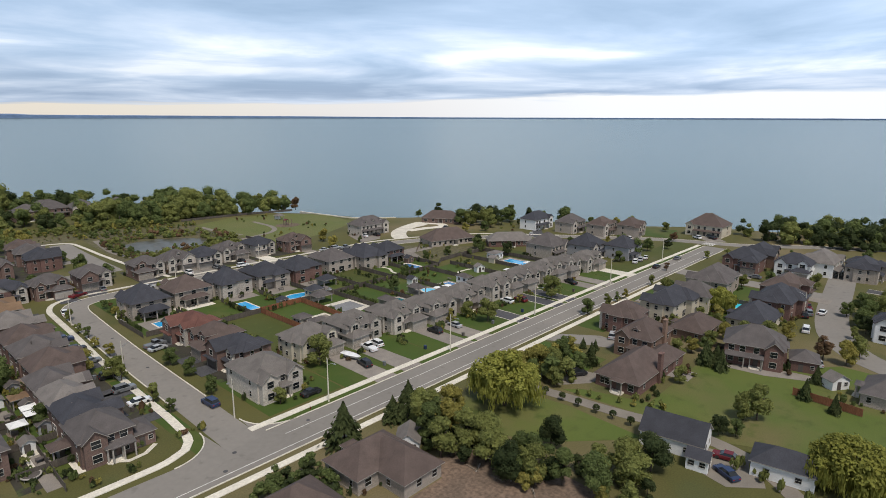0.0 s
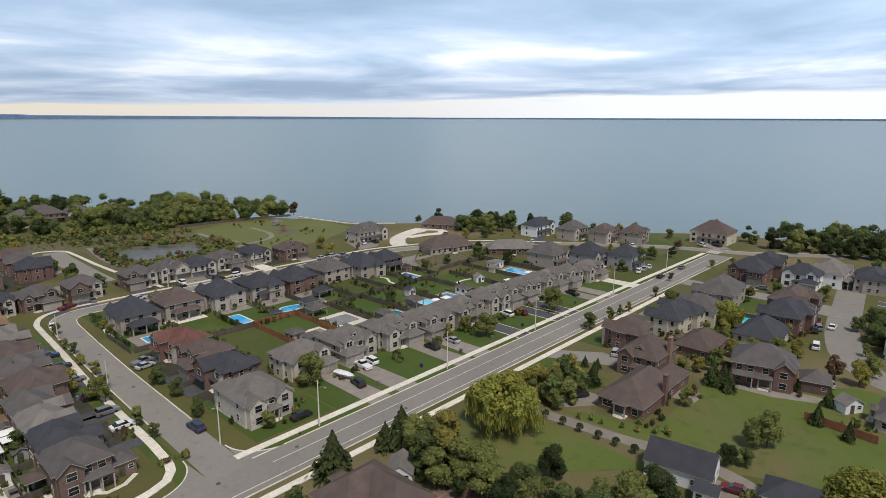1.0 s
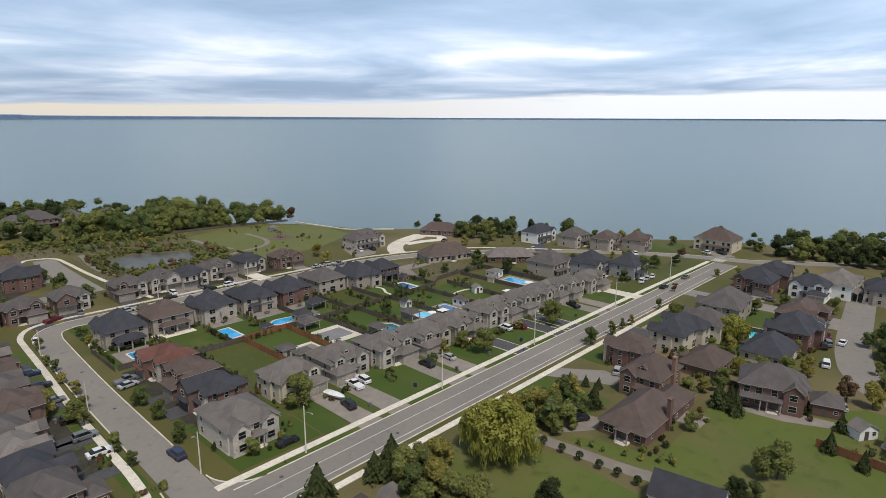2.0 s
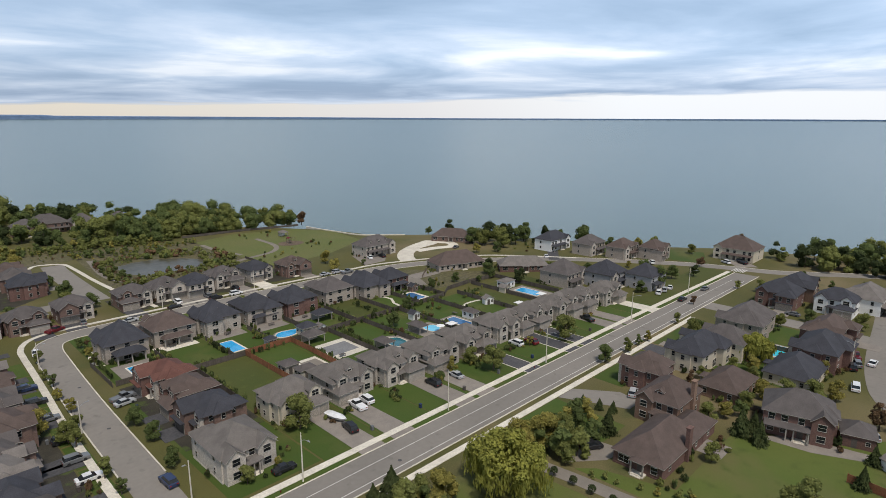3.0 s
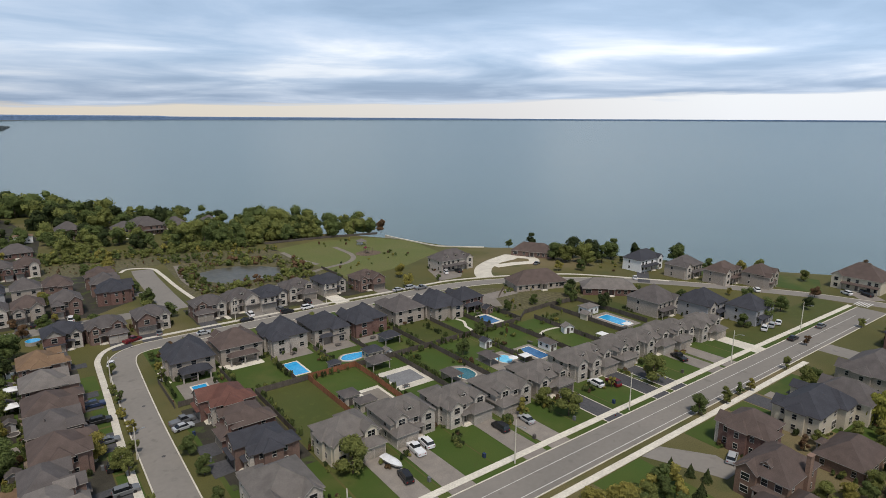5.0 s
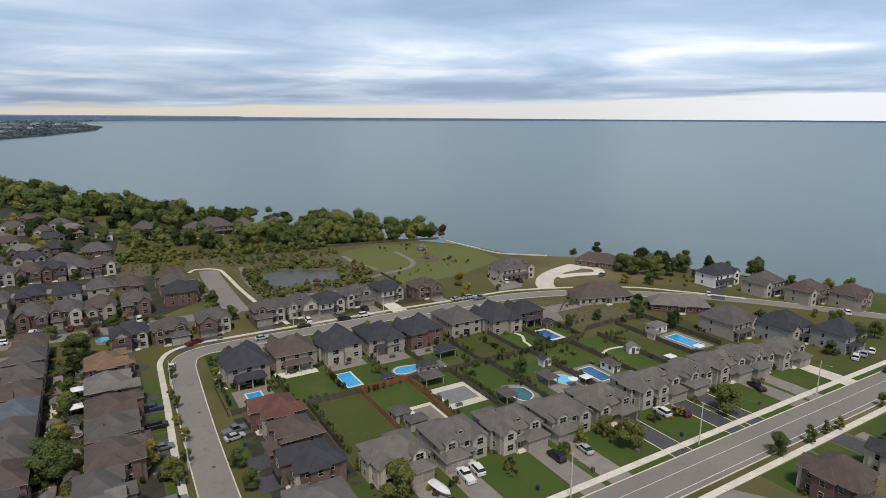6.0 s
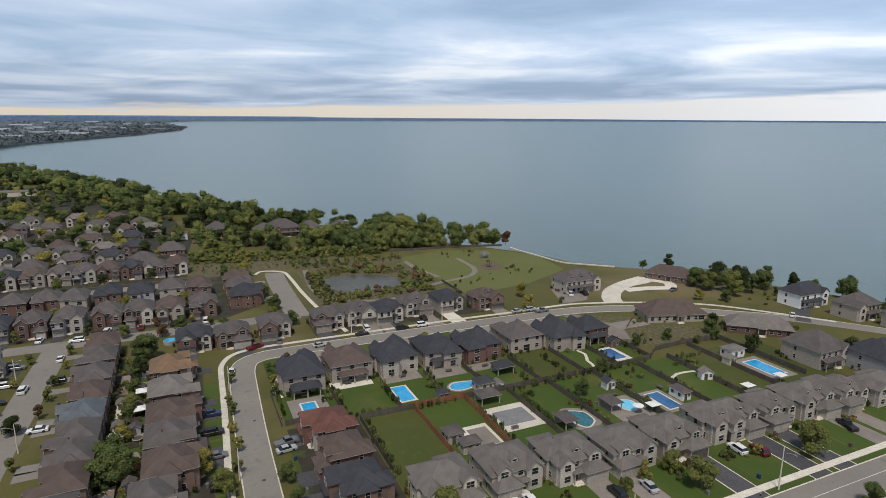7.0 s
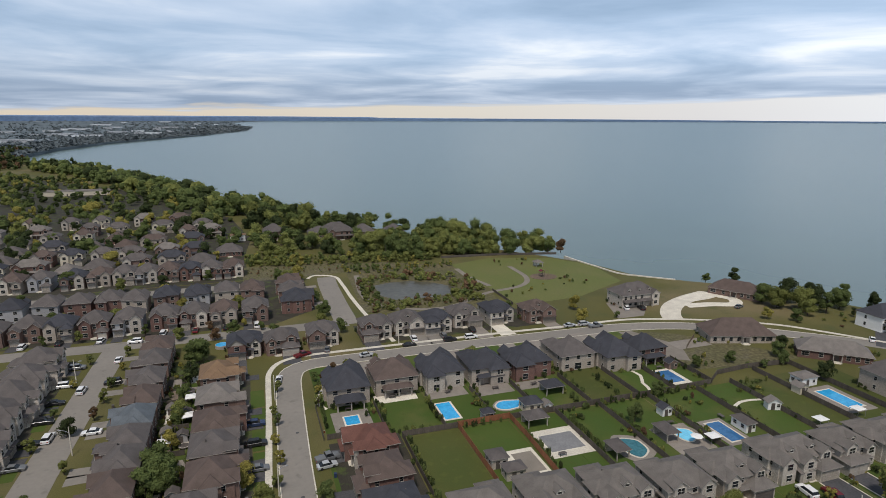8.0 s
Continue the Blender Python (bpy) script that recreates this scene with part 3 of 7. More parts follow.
    if near and style % 2 == 0:
        for k in range(1):
            a = rng.uniform(-1.5, 1.5) if w > 8 else 0
            b = (y0 + y1) / 2 + rng.uniform(1.2, (y1 - y0) / 2 - 2.5)
            zz = H + (y1 - b) * pitch * 0.95
            bm = bmesh.new()
            cyl(bm, a + (k - 0.5) * 2.4, b, zz - 0.6, zz + 0.4, 0.14, n=6)
            part("roof_vent", bm, DARKTRIM, ob)
    if rear:
        # a covered porch on posts at the back
        bm = bmesh.new()
        hip(bm, -w * 0.32, w * 0.34, y1 - 0.2, y1 + rear, 2.9, 0.62, 0.4, 0.13)
        part("back_porch_roof", bm, R, ob)
        for a in (-w * 0.32 + 0.2, 0.0, w * 0.34 - 0.2):
            bm = bmesh.new()
            box(bm, a - 0.17, a + 0.17, y1 + rear - 0.45, y1 + rear - 0.1, 0, 2.9)
            part("post", bm, TRIM, ob)
    for k in range(dormers):
        a = -w / 2 + (k + 0.8) * w / (dormers + 0.6)
        b = y0 + 1.3
        bm = bmesh.new()
        box(bm, a - 0.8, a + 0.8, b, b + 2.2, H, H + 1.7)
        gable_wall(bm, a - 0.8, a + 0.8, b, H + 1.7, 0.8)
        dm = part("dormer", bm, W, ob)
        bm = bmesh.new()
        gable(bm, a - 0.8, a + 0.8, b, b + 3.2, H + 1.7, 0.8, 0.25, 0.12)
        part("dormer_roof", bm, R, dm)
        window(ob, a, b, H + 1.05, 1.0, 1.0)
    if drive and gw:
        fwd = Vector((math.sin(radians(turn)), -math.cos(radians(turn))))
        rgt = Vector((math.cos(radians(turn)), math.sin(radians(turn))))
        c = Vector((x, y)) + rgt * ((gx0 + gx1) / 2)
        p, q = c + fwd * (d / 2 - 0.1), c + fwd * (d / 2 + drive)
        half = gw / 2 - 0.1
        kind = drive_mat or rng.choice([DARKASPHALT, PAVERS, PAVERS, ASPHALT])
        sheet("driveway", [tuple(p - rgt * half), tuple(p + rgt * half), tuple(q + rgt * (half + 0.3)), tuple(q - rgt * (half + 0.3))], 0.075, kind,
              "%s driveway in front of a garage" % {DARKASPHALT: "black asphalt", PAVERS: "paved stone", ASPHALT: "grey asphalt", CONCRETE: "pale concrete"}[kind], "driveway", thick=0.1)
        if near and kind is DARKASPHALT and x > 60:
            for sgn in (-1, 1):
                u = rgt * (sgn * (half + 0.28))
                v_ = rgt * (sgn * (half + 0.02))
                sheet("edging", [tuple(p + v_), tuple(p + u), tuple(q + u), tuple(q + v_)], 0.095, CONCRETE, "pale stone edging along a black driveway", "edging", thick=0.1)
    if chimney:
        bm = bmesh.new()
        box(bm, w / 2 - 0.1, w / 2 + 0.7, 0.4, 1.8, -0.2, top + 0.3)
        box(bm, w / 2 - 0.2, w / 2 + 0.8, 0.3, 1.9, top + 0.3, top + 0.5)
        part("chimney", bm, W, ob)
    return ob


# ---- lake, ground and far land ----
def sheet(name, pts, z, mat, label, category, kind="structure", thick=0.0):
    """A level surface over an outline, with its edge down to thick below."""
    bm = bmesh.new()
    f = bm.faces.new([bm.verts.new((x, y, z)) for x, y in pts])
    if f.normal.z < 0 or f.calc_area() and (f.normal_update() or f.normal.z < 0):
        f.normal_flip()
    if thick:
        n = len(pts)
        a = list(f.verts)
        b = [bm.verts.new((v.co.x, v.co.y, z - thick)) for v in a]
        for k in range(n):
            bm.faces.new((a[(k + 1) % n], a[k], b[k], b[(k + 1) % n]))
    bmesh.ops.triangulate(bm, faces=[f])
    return tagged(part(name, bm, mat), label, category, "", kind)


def lake():
    bm = bmesh.new()
    rings = [(5, -6.5), (400, -6.5), (1500, -6.5), (2600, -4.0), (3600, 13.0), (4700, 39.0)]
    n = 96
    rows = [[bm.verts.new((r * math.cos(k * math.tau / n), r * math.sin(k * math.tau / n), z)) for k in range(n)] for r, z in rings]
    for a, b in zip(rows, rows[1:]):
        for k in range(n):
            bm.faces.new((a[k], b[k], b[(k + 1) % n], a[(k + 1) % n]))
    bm.faces.new(rows[0])
    for f in bm.faces:
        f.smooth = True
    tagged(part("water", bm, LAKE), "calm grey-green lake that reaches the horizon", "lake", "", "structure")


lake()


def far_shore():
    """The opposite shore: a long, low strip of land, its haze painted as blue colour, higher in the west."""
    bm = bmesh.new()
    n, rows = 220, []
    for k in range(n + 1):
        az = radians(-100 + 200 * k / n)
        hgt = 44 + 3 * noise.noise((k * 0.05, 0, 0)) - 30 * min(1, max(0, (math.degrees(az) + 25) / 75 + 0.0)) - (5 if math.degrees(az) > 12 else 0)
        hgt = max(9, hgt) + 1.2 * noise.noise((k * 0.6, 3, 0))
        s, c = math.sin(az), math.cos(az)
        rows.append([bm.verts.new((4690 * s, 4690 * c, 30)), bm.verts.new((4690 * s, 4690 * c, 39 + hgt * 0.8)), bm.verts.new((4720 * s, 4720 * c, 39 + hgt))])
    for a, b in zip(rows, rows[1:]):
        for k in range(2):
            bm.faces.new((a[k], b[k], b[k + 1], a[k + 1]))
    tagged(part("backdrop", bm, HAZE), "strip of land on the far shore with blue haze put into its colour", "far shore", "", "structure")


far_shore()

SHORE = [(330, -400), (318, -150), (300, -40), (282, 15), (262, 40), (245, 75), (228, 108), (212, 140), (190, 158), (172, 178), (164, 205), (150, 226), (128, 255),
         (108, 290), (84, 330), (52, 372), (16, 420), (-25, 495), (-60, 580), (-115, 700), (-170, 820), (-260, 960), (-330, 1066), (-430, 1300), (-430, 1600), (-380, 1950), (-200, 2500), (20, 3100), (60, 3560)]
GROUND = SHORE + [(-60, 3900), (-700, 4300), (-2600, 3600), (-4000, 1500), (-4300, -400), (-3000, -3000), (0, -4200), (2500, -3400), (3300, -2000), (1500, -900)]
sheet("ground", GROUND, 0.0, GRASS, "grass-covered ground of the neighbourhood above the lake", "ground", thick=8)


def ribbon(name, pts, half, z0, z1, mat, label, category, offset=0.0, closed=False):
    """A strip of even width along a smooth line."""
    line = smooth_line(pts)
    bm, rows = bmesh.new(), []
    for k, p in enumerate(line):
        d = (line[min(k + 1, len(line) - 1)] - line[max(k - 1, 0)]).normalized()
        nrm = Vector((-d.y, d.x))
        rows.append([bm.verts.new((*(p + nrm * (offset + s)), z)) for s, z in ((-half, z0), (-half, z1), (half, z1), (half, z0))])
    for a, b in zip(rows, rows[1:]):
        for k in range(3):
            bm.faces.new((a[k], b[k], b[k + 1], a[k + 1]))
    for r in (rows[0], rows[-1]):
        bm.faces.new(r)
    bmesh.ops.recalc_face_normals(bm, faces=bm.faces)
    return tagged(part(name, bm, mat), label, category, "", "structure")


def smooth_line(pts, step=2.0):
    p = [Vector(q) for q in pts]
    p = [p[0] * 2 - p[1]] + p + [p[-1] * 2 - p[-2]]
    res = []
    for a, b, c, d in zip(p, p[1:], p[2:], p[3:]):
        n = max(1, int((c - b).length / step))
        for k in range(n):
            t = k / n
            res.append(0.5 * (2 * b + (c - a) * t + (2 * a - 5 * b + 4 * c - d) * t * t + (3 * b - a - 3 * c + d) * t ** 3))
    return res + [p[-2]]


MAIN = [(-220, -7.4), (-100, -7.4), (0, -7.4), (120, -7.4), (232, -8.0)]
SIDE = [(-5.2, -4), (-4.7, 20), (-3.9, 60), (-2.4, 95), (-1.6, 105), (0.4, 110.8), (5.0, 113.8), (13, 114.6), (45, 114.4), (80, 113.6), (102, 112.8), (122, 112), (143, 106.5), (163, 96), (178, 84.5), (196, 69), (214, 46), (232, 18), (240, -2), (246, -18), (262, -40), (280, -70)]
ribbon("road", MAIN, 4.9, -0.2, 0.03, ASPHALT, "worn grey asphalt street with pale kerbs", "road")
ribbon("road", SIDE, 3.5, -0.2, 0.036, ASPHALT, "grey asphalt side street that bends round a block", "road")
ribbon("road", [(-58.5, -5), (-58.5, 60), (-57, 110), (-55.5, 152)], 4.1, -0.2, 0.036, ASPHALT, "grey asphalt residential street between house rows", "road")
ribbon("road", [(-200, 150), (-100, 150.5), (-30, 150), (24, 150)], 4.0, -0.2, 0.042, ASPHALT, "grey asphalt cross street", "road")
ribbon("road", [(23.5, 148), (23.5, 175), (24, 205), (25, 219)], 4.4, -0.2, 0.048, ASPHALT, "dead-end asphalt street with pale kerbs", "road")
ribbon("road", [(-200, 215), (-100, 216), (-5, 216)], 4.0, -0.2, 0.036, ASPHALT, "grey asphalt street between far house rows", "road")
ribbon("road", [(177, -12), (177, -35), (176, -64)], 4.2, -0.2, 0.036, ASPHALT, "short grey asphalt street", "road")
ribbon("road", [(230, -60), (190, -64.5), (163, -67.5), (145, -70.5), (131, -75), (119, -85), (110, -106), (104, -140)], 4.4, -0.2, 0.042, ASPHALT, "curving grey asphalt street", "road")
ribbon("pavement", [(-2, 0), (60, 0.2), (150, 0.2), (232, -0.6)], 0.85, -0.1, 0.13, CONCRETE, "pale concrete pavement along the street", "pavement")
ribbon("pavement", [(-200, -14.8), (-100, -14.8), (0, -14.8), (62, -14.8), (160, -14.6)], 0.8, -0.1, 0.13, CONCRETE, "pale concrete pavement along the street", "pavement")
ribbon("kerb", MAIN, 0.12, -0.1, 0.15, CONCRETE, "pale concrete kerb", "kerb", offset=-4.95)
ribbon("kerb", [(0, -7.4), (120, -7.4), (232, -8.0)], 0.12, -0.1, 0.15, CONCRETE, "pale concrete kerb", "kerb", offset=4.95)
ribbon("kerb", SIDE[1:15], 0.14, -0.1, 0.15, CONCRETE, "pale concrete kerb", "kerb", offset=-3.6)
ribbon("kerb", SIDE[1:], 0.14, -0.1, 0.15, CONCRETE, "pale concrete kerb", "kerb", offset=3.6)
ribbon("pavement", [(-10.6, 26), (-10.8, 14), (-12, 4.5), (-16.5, 0.9), (-26, 0.0), (-60, 0.0), (-200, 0.0)], 0.85, -0.1, 0.13, CONCRETE, "pale concrete pavement that rounds the corner", "pavement")
for cx, cy, sx, r in ((-1.2, -2.5, 1, 8.0), (-9.2, -2.5, -1, 8.5)):
    arc = [(cx + sx * r * (1 - math.sin(a)), cy + r * (1 - math.cos(a))) for a in (k * math.pi / 2 / 10 for k in range(11))]
    sheet("road", [(cx - sx * 0.6, cy - 0.6)] + arc, 0.042, ASPHALT, "rounded asphalt corner of the crossing", "road")
    ribbon("kerb", arc, 0.12, -0.1, 0.15, CONCRETE, "pale rounded kerb at the corner", "kerb")
ribbon("pavement", [(-10.6, 26), (-10.2, 47), (-9.9, 56), (-9.0, 74), (-8.3, 90), (-7.8, 104), (-7.2, 111), (-4.4, 117.6), (1, 121), (10, 121.9), (48, 121.4), (80, 120.7), (102, 119.6), (126, 119.2), (139, 116), (153, 110.8), (167, 103.6), (181, 94.5), (194, 79), (207, 61)], 0.8, -0.1, 0.13, CONCRETE, "pale concrete pavement along the bending street", "pavement")

# ---- lawns, fields, paths ----
def lawn(x0, x1, y0, y1, mat=None, z=0.02, what="mown green lawn of a house lot"):
    sheet("lawn", [(x0, y0), (x1, y0), (x1, y1), (x0, y1)], z, mat or LAWN, what, "lawn", thick=0.02)


# yard sheets: bare garden ground whose dark colour also supplies shade in the gaps
sheet("yard", [(-38, 8), (-29, 8), (-28, 18), (-13.5, 18), (-12.8, 112), (-36, 128)], 0.010, YARD, "trodden earth and mulch of narrow back yards, darkened to stand for shade", "yard", thick=0.02)
sheet("yard", [(-80, 8), (-65.5, 8), (-65.5, 140), (-80, 140)], 0.010, YARD, "trodden earth and mulch between house fronts, darkened to stand for shade", "yard", thick=0.02)
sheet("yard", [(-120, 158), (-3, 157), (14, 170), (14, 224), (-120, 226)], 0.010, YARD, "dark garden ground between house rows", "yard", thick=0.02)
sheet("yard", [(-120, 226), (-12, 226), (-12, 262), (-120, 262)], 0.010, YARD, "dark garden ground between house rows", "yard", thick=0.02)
sheet("yard", [(4.5, 24), (22, 24), (22, 64), (4.5, 64)], 0.026, YARD, "mulched ground beside houses on the side street, darkened to stand for shade", "yard", thick=0.02)
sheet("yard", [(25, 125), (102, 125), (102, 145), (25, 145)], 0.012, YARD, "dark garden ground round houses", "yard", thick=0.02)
A_EDGE = [22.3, 36.9, 51, 64.6, 78, 92.5, 110.5, 123.5, 137.2, 149.5, 163]
for a, b in zip(A_EDGE, A_EDGE[1:]):
    lawn(a + 0.15, b - 0.15, 0.95, 16)
    lawn(a + 0.15, b - 0.15, 16, 61, LAWN_DRY if a < 23 or a > 120 else None)
D_EDGE = [4.5, 19.2, 34, 47.6, 60.6, 76.5, 92, 104.5, 118]
for a, b in zip(D_EDGE, D_EDGE[1:]):
    lawn(a + 0.15, b - 0.15, 61.5 if a > 19 else 66, 100, LAWN_DRY if 70 < a < 80 else None)
    lawn(a + 0.15, b - 0.15, 100, 110.3)
lawn(3.5, 22, 2, 62, what="lawn strip beside the side street")
for k in range(9):
    lawn(-13, -9.3, -2 + k * 11.4, 8.6 + k * 11.4)
    lawn(-33, -27.5, 10 + k * 11.3, 21 + k * 11.3)
    lawn(-66, -63, 14 + k * 11.3, 20 + k * 11.3)
for k in range(14):
    lawn(2 + 16.4 * k, 2 + 16.4 * k + 16.2, -2.3, -0.75, what="mown grass strip between pavement and kerb")
sheet("lawn", [(27, -31), (34, -45), (47.5, -58), (49, -40), (47.5, -26), (36, -20)], 0.02, FIELD, "mown field beside the big willow", "lawn", thick=0.02)
sheet("lawn", [(55, -35), (56.5, -70), (66, -92), (88, -100), (112, -96), (112, -78), (97, -66), (90, -52), (62, -52), (58, -38)], 0.02, FIELD, "wide mown field behind the brick houses", "lawn", thick=0.02)
sheet("lawn", [(96, 150), (112, 150), (128, 152), (160, 168), (164, 200), (150, 222), (118, 232), (92, 224)], 0.02, material("park_grass", (0.088, 0.104, 0.026), (0.105, 0.108, 0.034), scale=0.06, fine=1.5, vary=0.14), "green park grass by the playground", "lawn", thick=0.02)
sheet("driveway", [(78, -15.7), (84.5, -15.7), (91, -25), (90, -31), (84.5, -31), (83, -27)], 0.05, ASPHALT, "grey asphalt driveway of a brick house", "driveway", thick=0.05)
sheet("driveway", [(121, -15.7), (127, -15.7), (127, -25), (121, -25)], 0.05, DARKASPHALT, "black asphalt driveway of a cream house", "driveway", thick=0.05)
sheet("driveway", [(56, -33), (62, -30), (67, -33), (68, -39), (62, -38)], 0.05, GRAVEL, "gravel parking place beside a brick house", "driveway", thick=0.05)
lawn(62, 77, -34, -15.8, what="lawn between the street and brick houses")
lawn(94, 112, -24, -15.8, what="lawn between the street and brick houses")
lawn(113, 120.5, -24.5, -15.8, what="lawn in front of a cream house")
lawn(128, 148, -26, -15.8, what="lawn in front of a cream house")
lawn(163.5, 232, 0.6, 12, LAWN_DRY, what="lawn along the main street")
sheet("lawn", [(240, 12), (262, 22), (246, 66), (226, 66)], 0.02, LAWN, "lakeside lawn", "lawn", thick=0.02)
sheet("meadow", [(-14, 222), (16, 224), (36, 226), (32, 160), (60, 150), (92, 150), (92, 224), (60, 240), (10, 252), (-14, 252)], 0.015, MEADOW, "dry rough meadow round the pond", "meadow", thick=0.02)
sheet("meadow", [(118, 72), (134, 70), (160, 68), (160, 72), (136, 100), (122, 108)], 0.018, MEADOW, "rough grass of an empty lot", "meadow", thick=0.02)
sheet("bare_ground", [(14, -33), (22, -35), (27, -48), (26, -66), (4, -66), (-4, -44), (2, -38), (12, -38)], 0.02, SOIL, "bare brown soil with building rubble", "bare ground", thick=0.02)
sheet("bare_ground", [(118, 82), (124, 78), (130, 90), (122, 108), (117, 108)], 0.022, GRAVEL, "gravelly track on an empty lot", "bare ground", thick=0.02)
sheet("pond", [(44, 197), (53, 200), (62, 200), (73, 193), (80, 183), (75, 173), (64, 171.5), (49, 172), (44, 180)], 0.03,
      material("pond_water", (0.058, 0.054, 0.038), (0.082, 0.076, 0.056), rough=0.30, scale=0.12, fine=0.5, vary=0.2, spec=0.34), "shallow murky pond with reedy edges", "pond", thick=0.02)
ribbon("path", [(39.9, 218), (36.4, 186), (40, 167), (54, 157), (70, 157), (90, 169.5), (110, 175.5), (119, 188), (120.5, 211)], 1.3, -0.1, 0.05, GRAVEL, "pale gravel path round the pond", "path")
ribbon("path", [(92, 215), (92.3, 197), (96, 180)], 1.3, -0.1, 0.055, GRAVEL, "pale gravel path in the park", "path")
ribbon("path", [(36, 125), (34.5, 140), (32.5, 155), (31, 180), (30.5, 205), (29, 219), (20, 224), (16, 219)], 0.8, -0.1, 0.13, CONCRETE, "pale concrete pavement round the dead end", "pavement")
ribbon("path", [(51.5, -16), (51.2, -28), (52.2, -38), (53.2, -48), (54.8, -57), (55.2, -67), (51.8, -77), (44, -86)], 1.7, -0.1, 0.05, GRAVEL, "long narrow gravel lane past clipped shrubs", "lane")
sheet("bare_ground", [(44, -67), (52, -66), (53, -76), (46, -79), (42, -74)], 0.045, GRAVEL, "gravel yard between a cottage and a garage", "bare ground", thick=0.04)
ribbon("sea_wall", [(160, 222), (161, 212), (163.5, 198), (167, 180), (175, 171), (186, 161)], 0.5, -6, 0.5, CONCRETE, "pale stone wall along the lake bank", "wall")
sheet("driveway", [(133, 140), (145, 141), (147, 131), (138, 121), (126, 121)], 0.05, PAVERS, "paved forecourt of the lakeside manor", "driveway", thick=0.05)
ribbon("driveway", [(146, 113), (150, 120), (158, 128), (170, 134), (184, 138)], 4.0, -0.1, 0.06, CONCRETE, "white curving concrete driveway", "driveway")
sheet("driveway", [(166, 136), (184, 142), (190, 134), (180, 131), (170, 130)], 0.068, CONCRETE, "white concrete forecourt of a low lakeside house", "driveway", thick=0.06)
ribbon("driveway", [(184, 137), (189, 128), (184, 121.5), (174, 124.5), (163, 126)], 2.6, -0.1, 0.064, CONCRETE, "white loop of a concrete driveway", "driveway")
ribbon("driveway", [(196, 66), (204, 72), (212, 78)], 2.6, -0.1, 0.06, DARKASPHALT, "black asphalt driveway by the lake", "driveway")
ribbon("driveway", [(246, -4), (252, 2), (254, 4)], 4.5, -0.1, 0.06, PAVERS, "paved forecourt of a lakeside house", "driveway")
ribbon("road_marking", [(2, -6.2), (100, -6.2), (220, -6.6)], 0.07, 0, 0.036, WHITELINE, "worn white line on the street", "road marking")
ribbon("road_marking", [(-200, -10.6), (0, -10.6), (220, -11)], 0.08, 0, 0.036, WHITELINE, "worn white edge line on the street", "road marking")
for k in range(6):
    bm = bmesh.new()
    box(bm, 234.2 + k * 0.0, 240.6, -1.2 - k * 0.9, -0.75 - k * 0.9, 0, 0.045)
    tagged(part("road_marking", bm, WHITELINE), "white bar of a pedestrian crossing", "road marking", "", "structure")
for x, y in ((-12, -9.5), (-8, -5.2), (8, -5), (33, -9), (2, 60), (-3.5, 45), (-2.2, 72)):
    bm = bmesh.new()
    cyl(bm, x, y, 0, 0.045, 0.42, n=14)
    tagged(part("manhole_cover", bm, DARKASPHALT), "dark round manhole cover in the asphalt", "manhole cover")

# ---- houses ----
A_ROW = [(29, 25, 11.5, 15, "cream", 1, PAVERS), (43.5, 25, 11.7, 15, "stone", -1, PAVERS), (57.5, 23, 11.5, 15, "stone", 1, PAVERS), (71, 21.5, 11.5, 15, "stone", -1, PAVERS),
         (84.3, 21, 11.2, 15, "beige", 1, DARKASPHALT), (102, 21.5, 15, 14, "stone", 1, DARKASPHALT), (116.8, 21, 10, 14, "stone", -1, DARKASPHALT), (130.2, 20.5, 12, 14, "stone", 1, PAVERS), (143, 19.5, 10.4, 14, "stone", -1, PAVERS), (155, 17, 12, 13, "stone", 1, CONCRETE)]
for k, (x, y, w, d, wl_, s, dm) in enumerate(A_ROW):
    house(x, y - 1.3, "S", w, d - 2.6, "silver", wl_, 2, s, 2, k, k + (1 if k == 3 else 0), group="houses along the main street", dormers=(0, 1, 1, 0, 1, 2, 1, 2, 1, 0)[k], drive=y - d / 2 + 2.4, drive_mat=dm, pitch=0.58, skirt=k != 3, bays=2 if k == 5 else 1, eaves=5.0)
house(10.2, 14.5, "S", 11, 12.5, "silver", "stone", 2, -1, 0, 31, 0, beside=" on the corner", bays=2, pitch=0.60, eaves=5.1)
for k, (y, r, wl_) in enumerate([(31, "dark", "mauve"), (43.6, "brown", "brick"), (56, "red", "brick")]):
    house(12.3, y, "W", 9.8, 10.6, r, wl_, 2, 1 if k % 2 else -1, 2, 40 + k, k, group="houses along the side street", drive=4.2, drive_mat=DARKASPHALT, pitch=0.62, eaves=5.1)
D_ROW = [(12.8, 90, "dark", "beige"), (27, 92, "brown", "beige"), (41.2, 91, "dark", "stone"), (55, 90, "dark", "beige"), (68.8, 89.5, "dark", "brick"), (85.2, 90.5, "grey", "beige"), (98.4, 86.5, "dark", "beige"), (110.6, 86.5, "dark", "brick")]
for k, (x, y, r, wl_) in enumerate(D_ROW):
    house(x, y, "N", (11.4, 12.2, 11.8, 11.6, 12.6, 11.8, 11.8, 10.6)[k], (15, 14, 14, 13.5, 14, 14, 16, 12)[k], r, wl_, 2 if k not in (5,) else 2, 1 if k % 2 else -1, 2, 50 + k, k, group="houses with backyards to the block's middle", rear=(3.6, 2.4, 0, 1.6, 0, 0, 0, 2.0)[k], drive=103.6 - y, drive_mat=PAVERS, pitch=0.74 if k == 0 else 0.64, eaves=5.1, ell=(0, 0, 1, -1, 1, 0, -1, 0)[k])
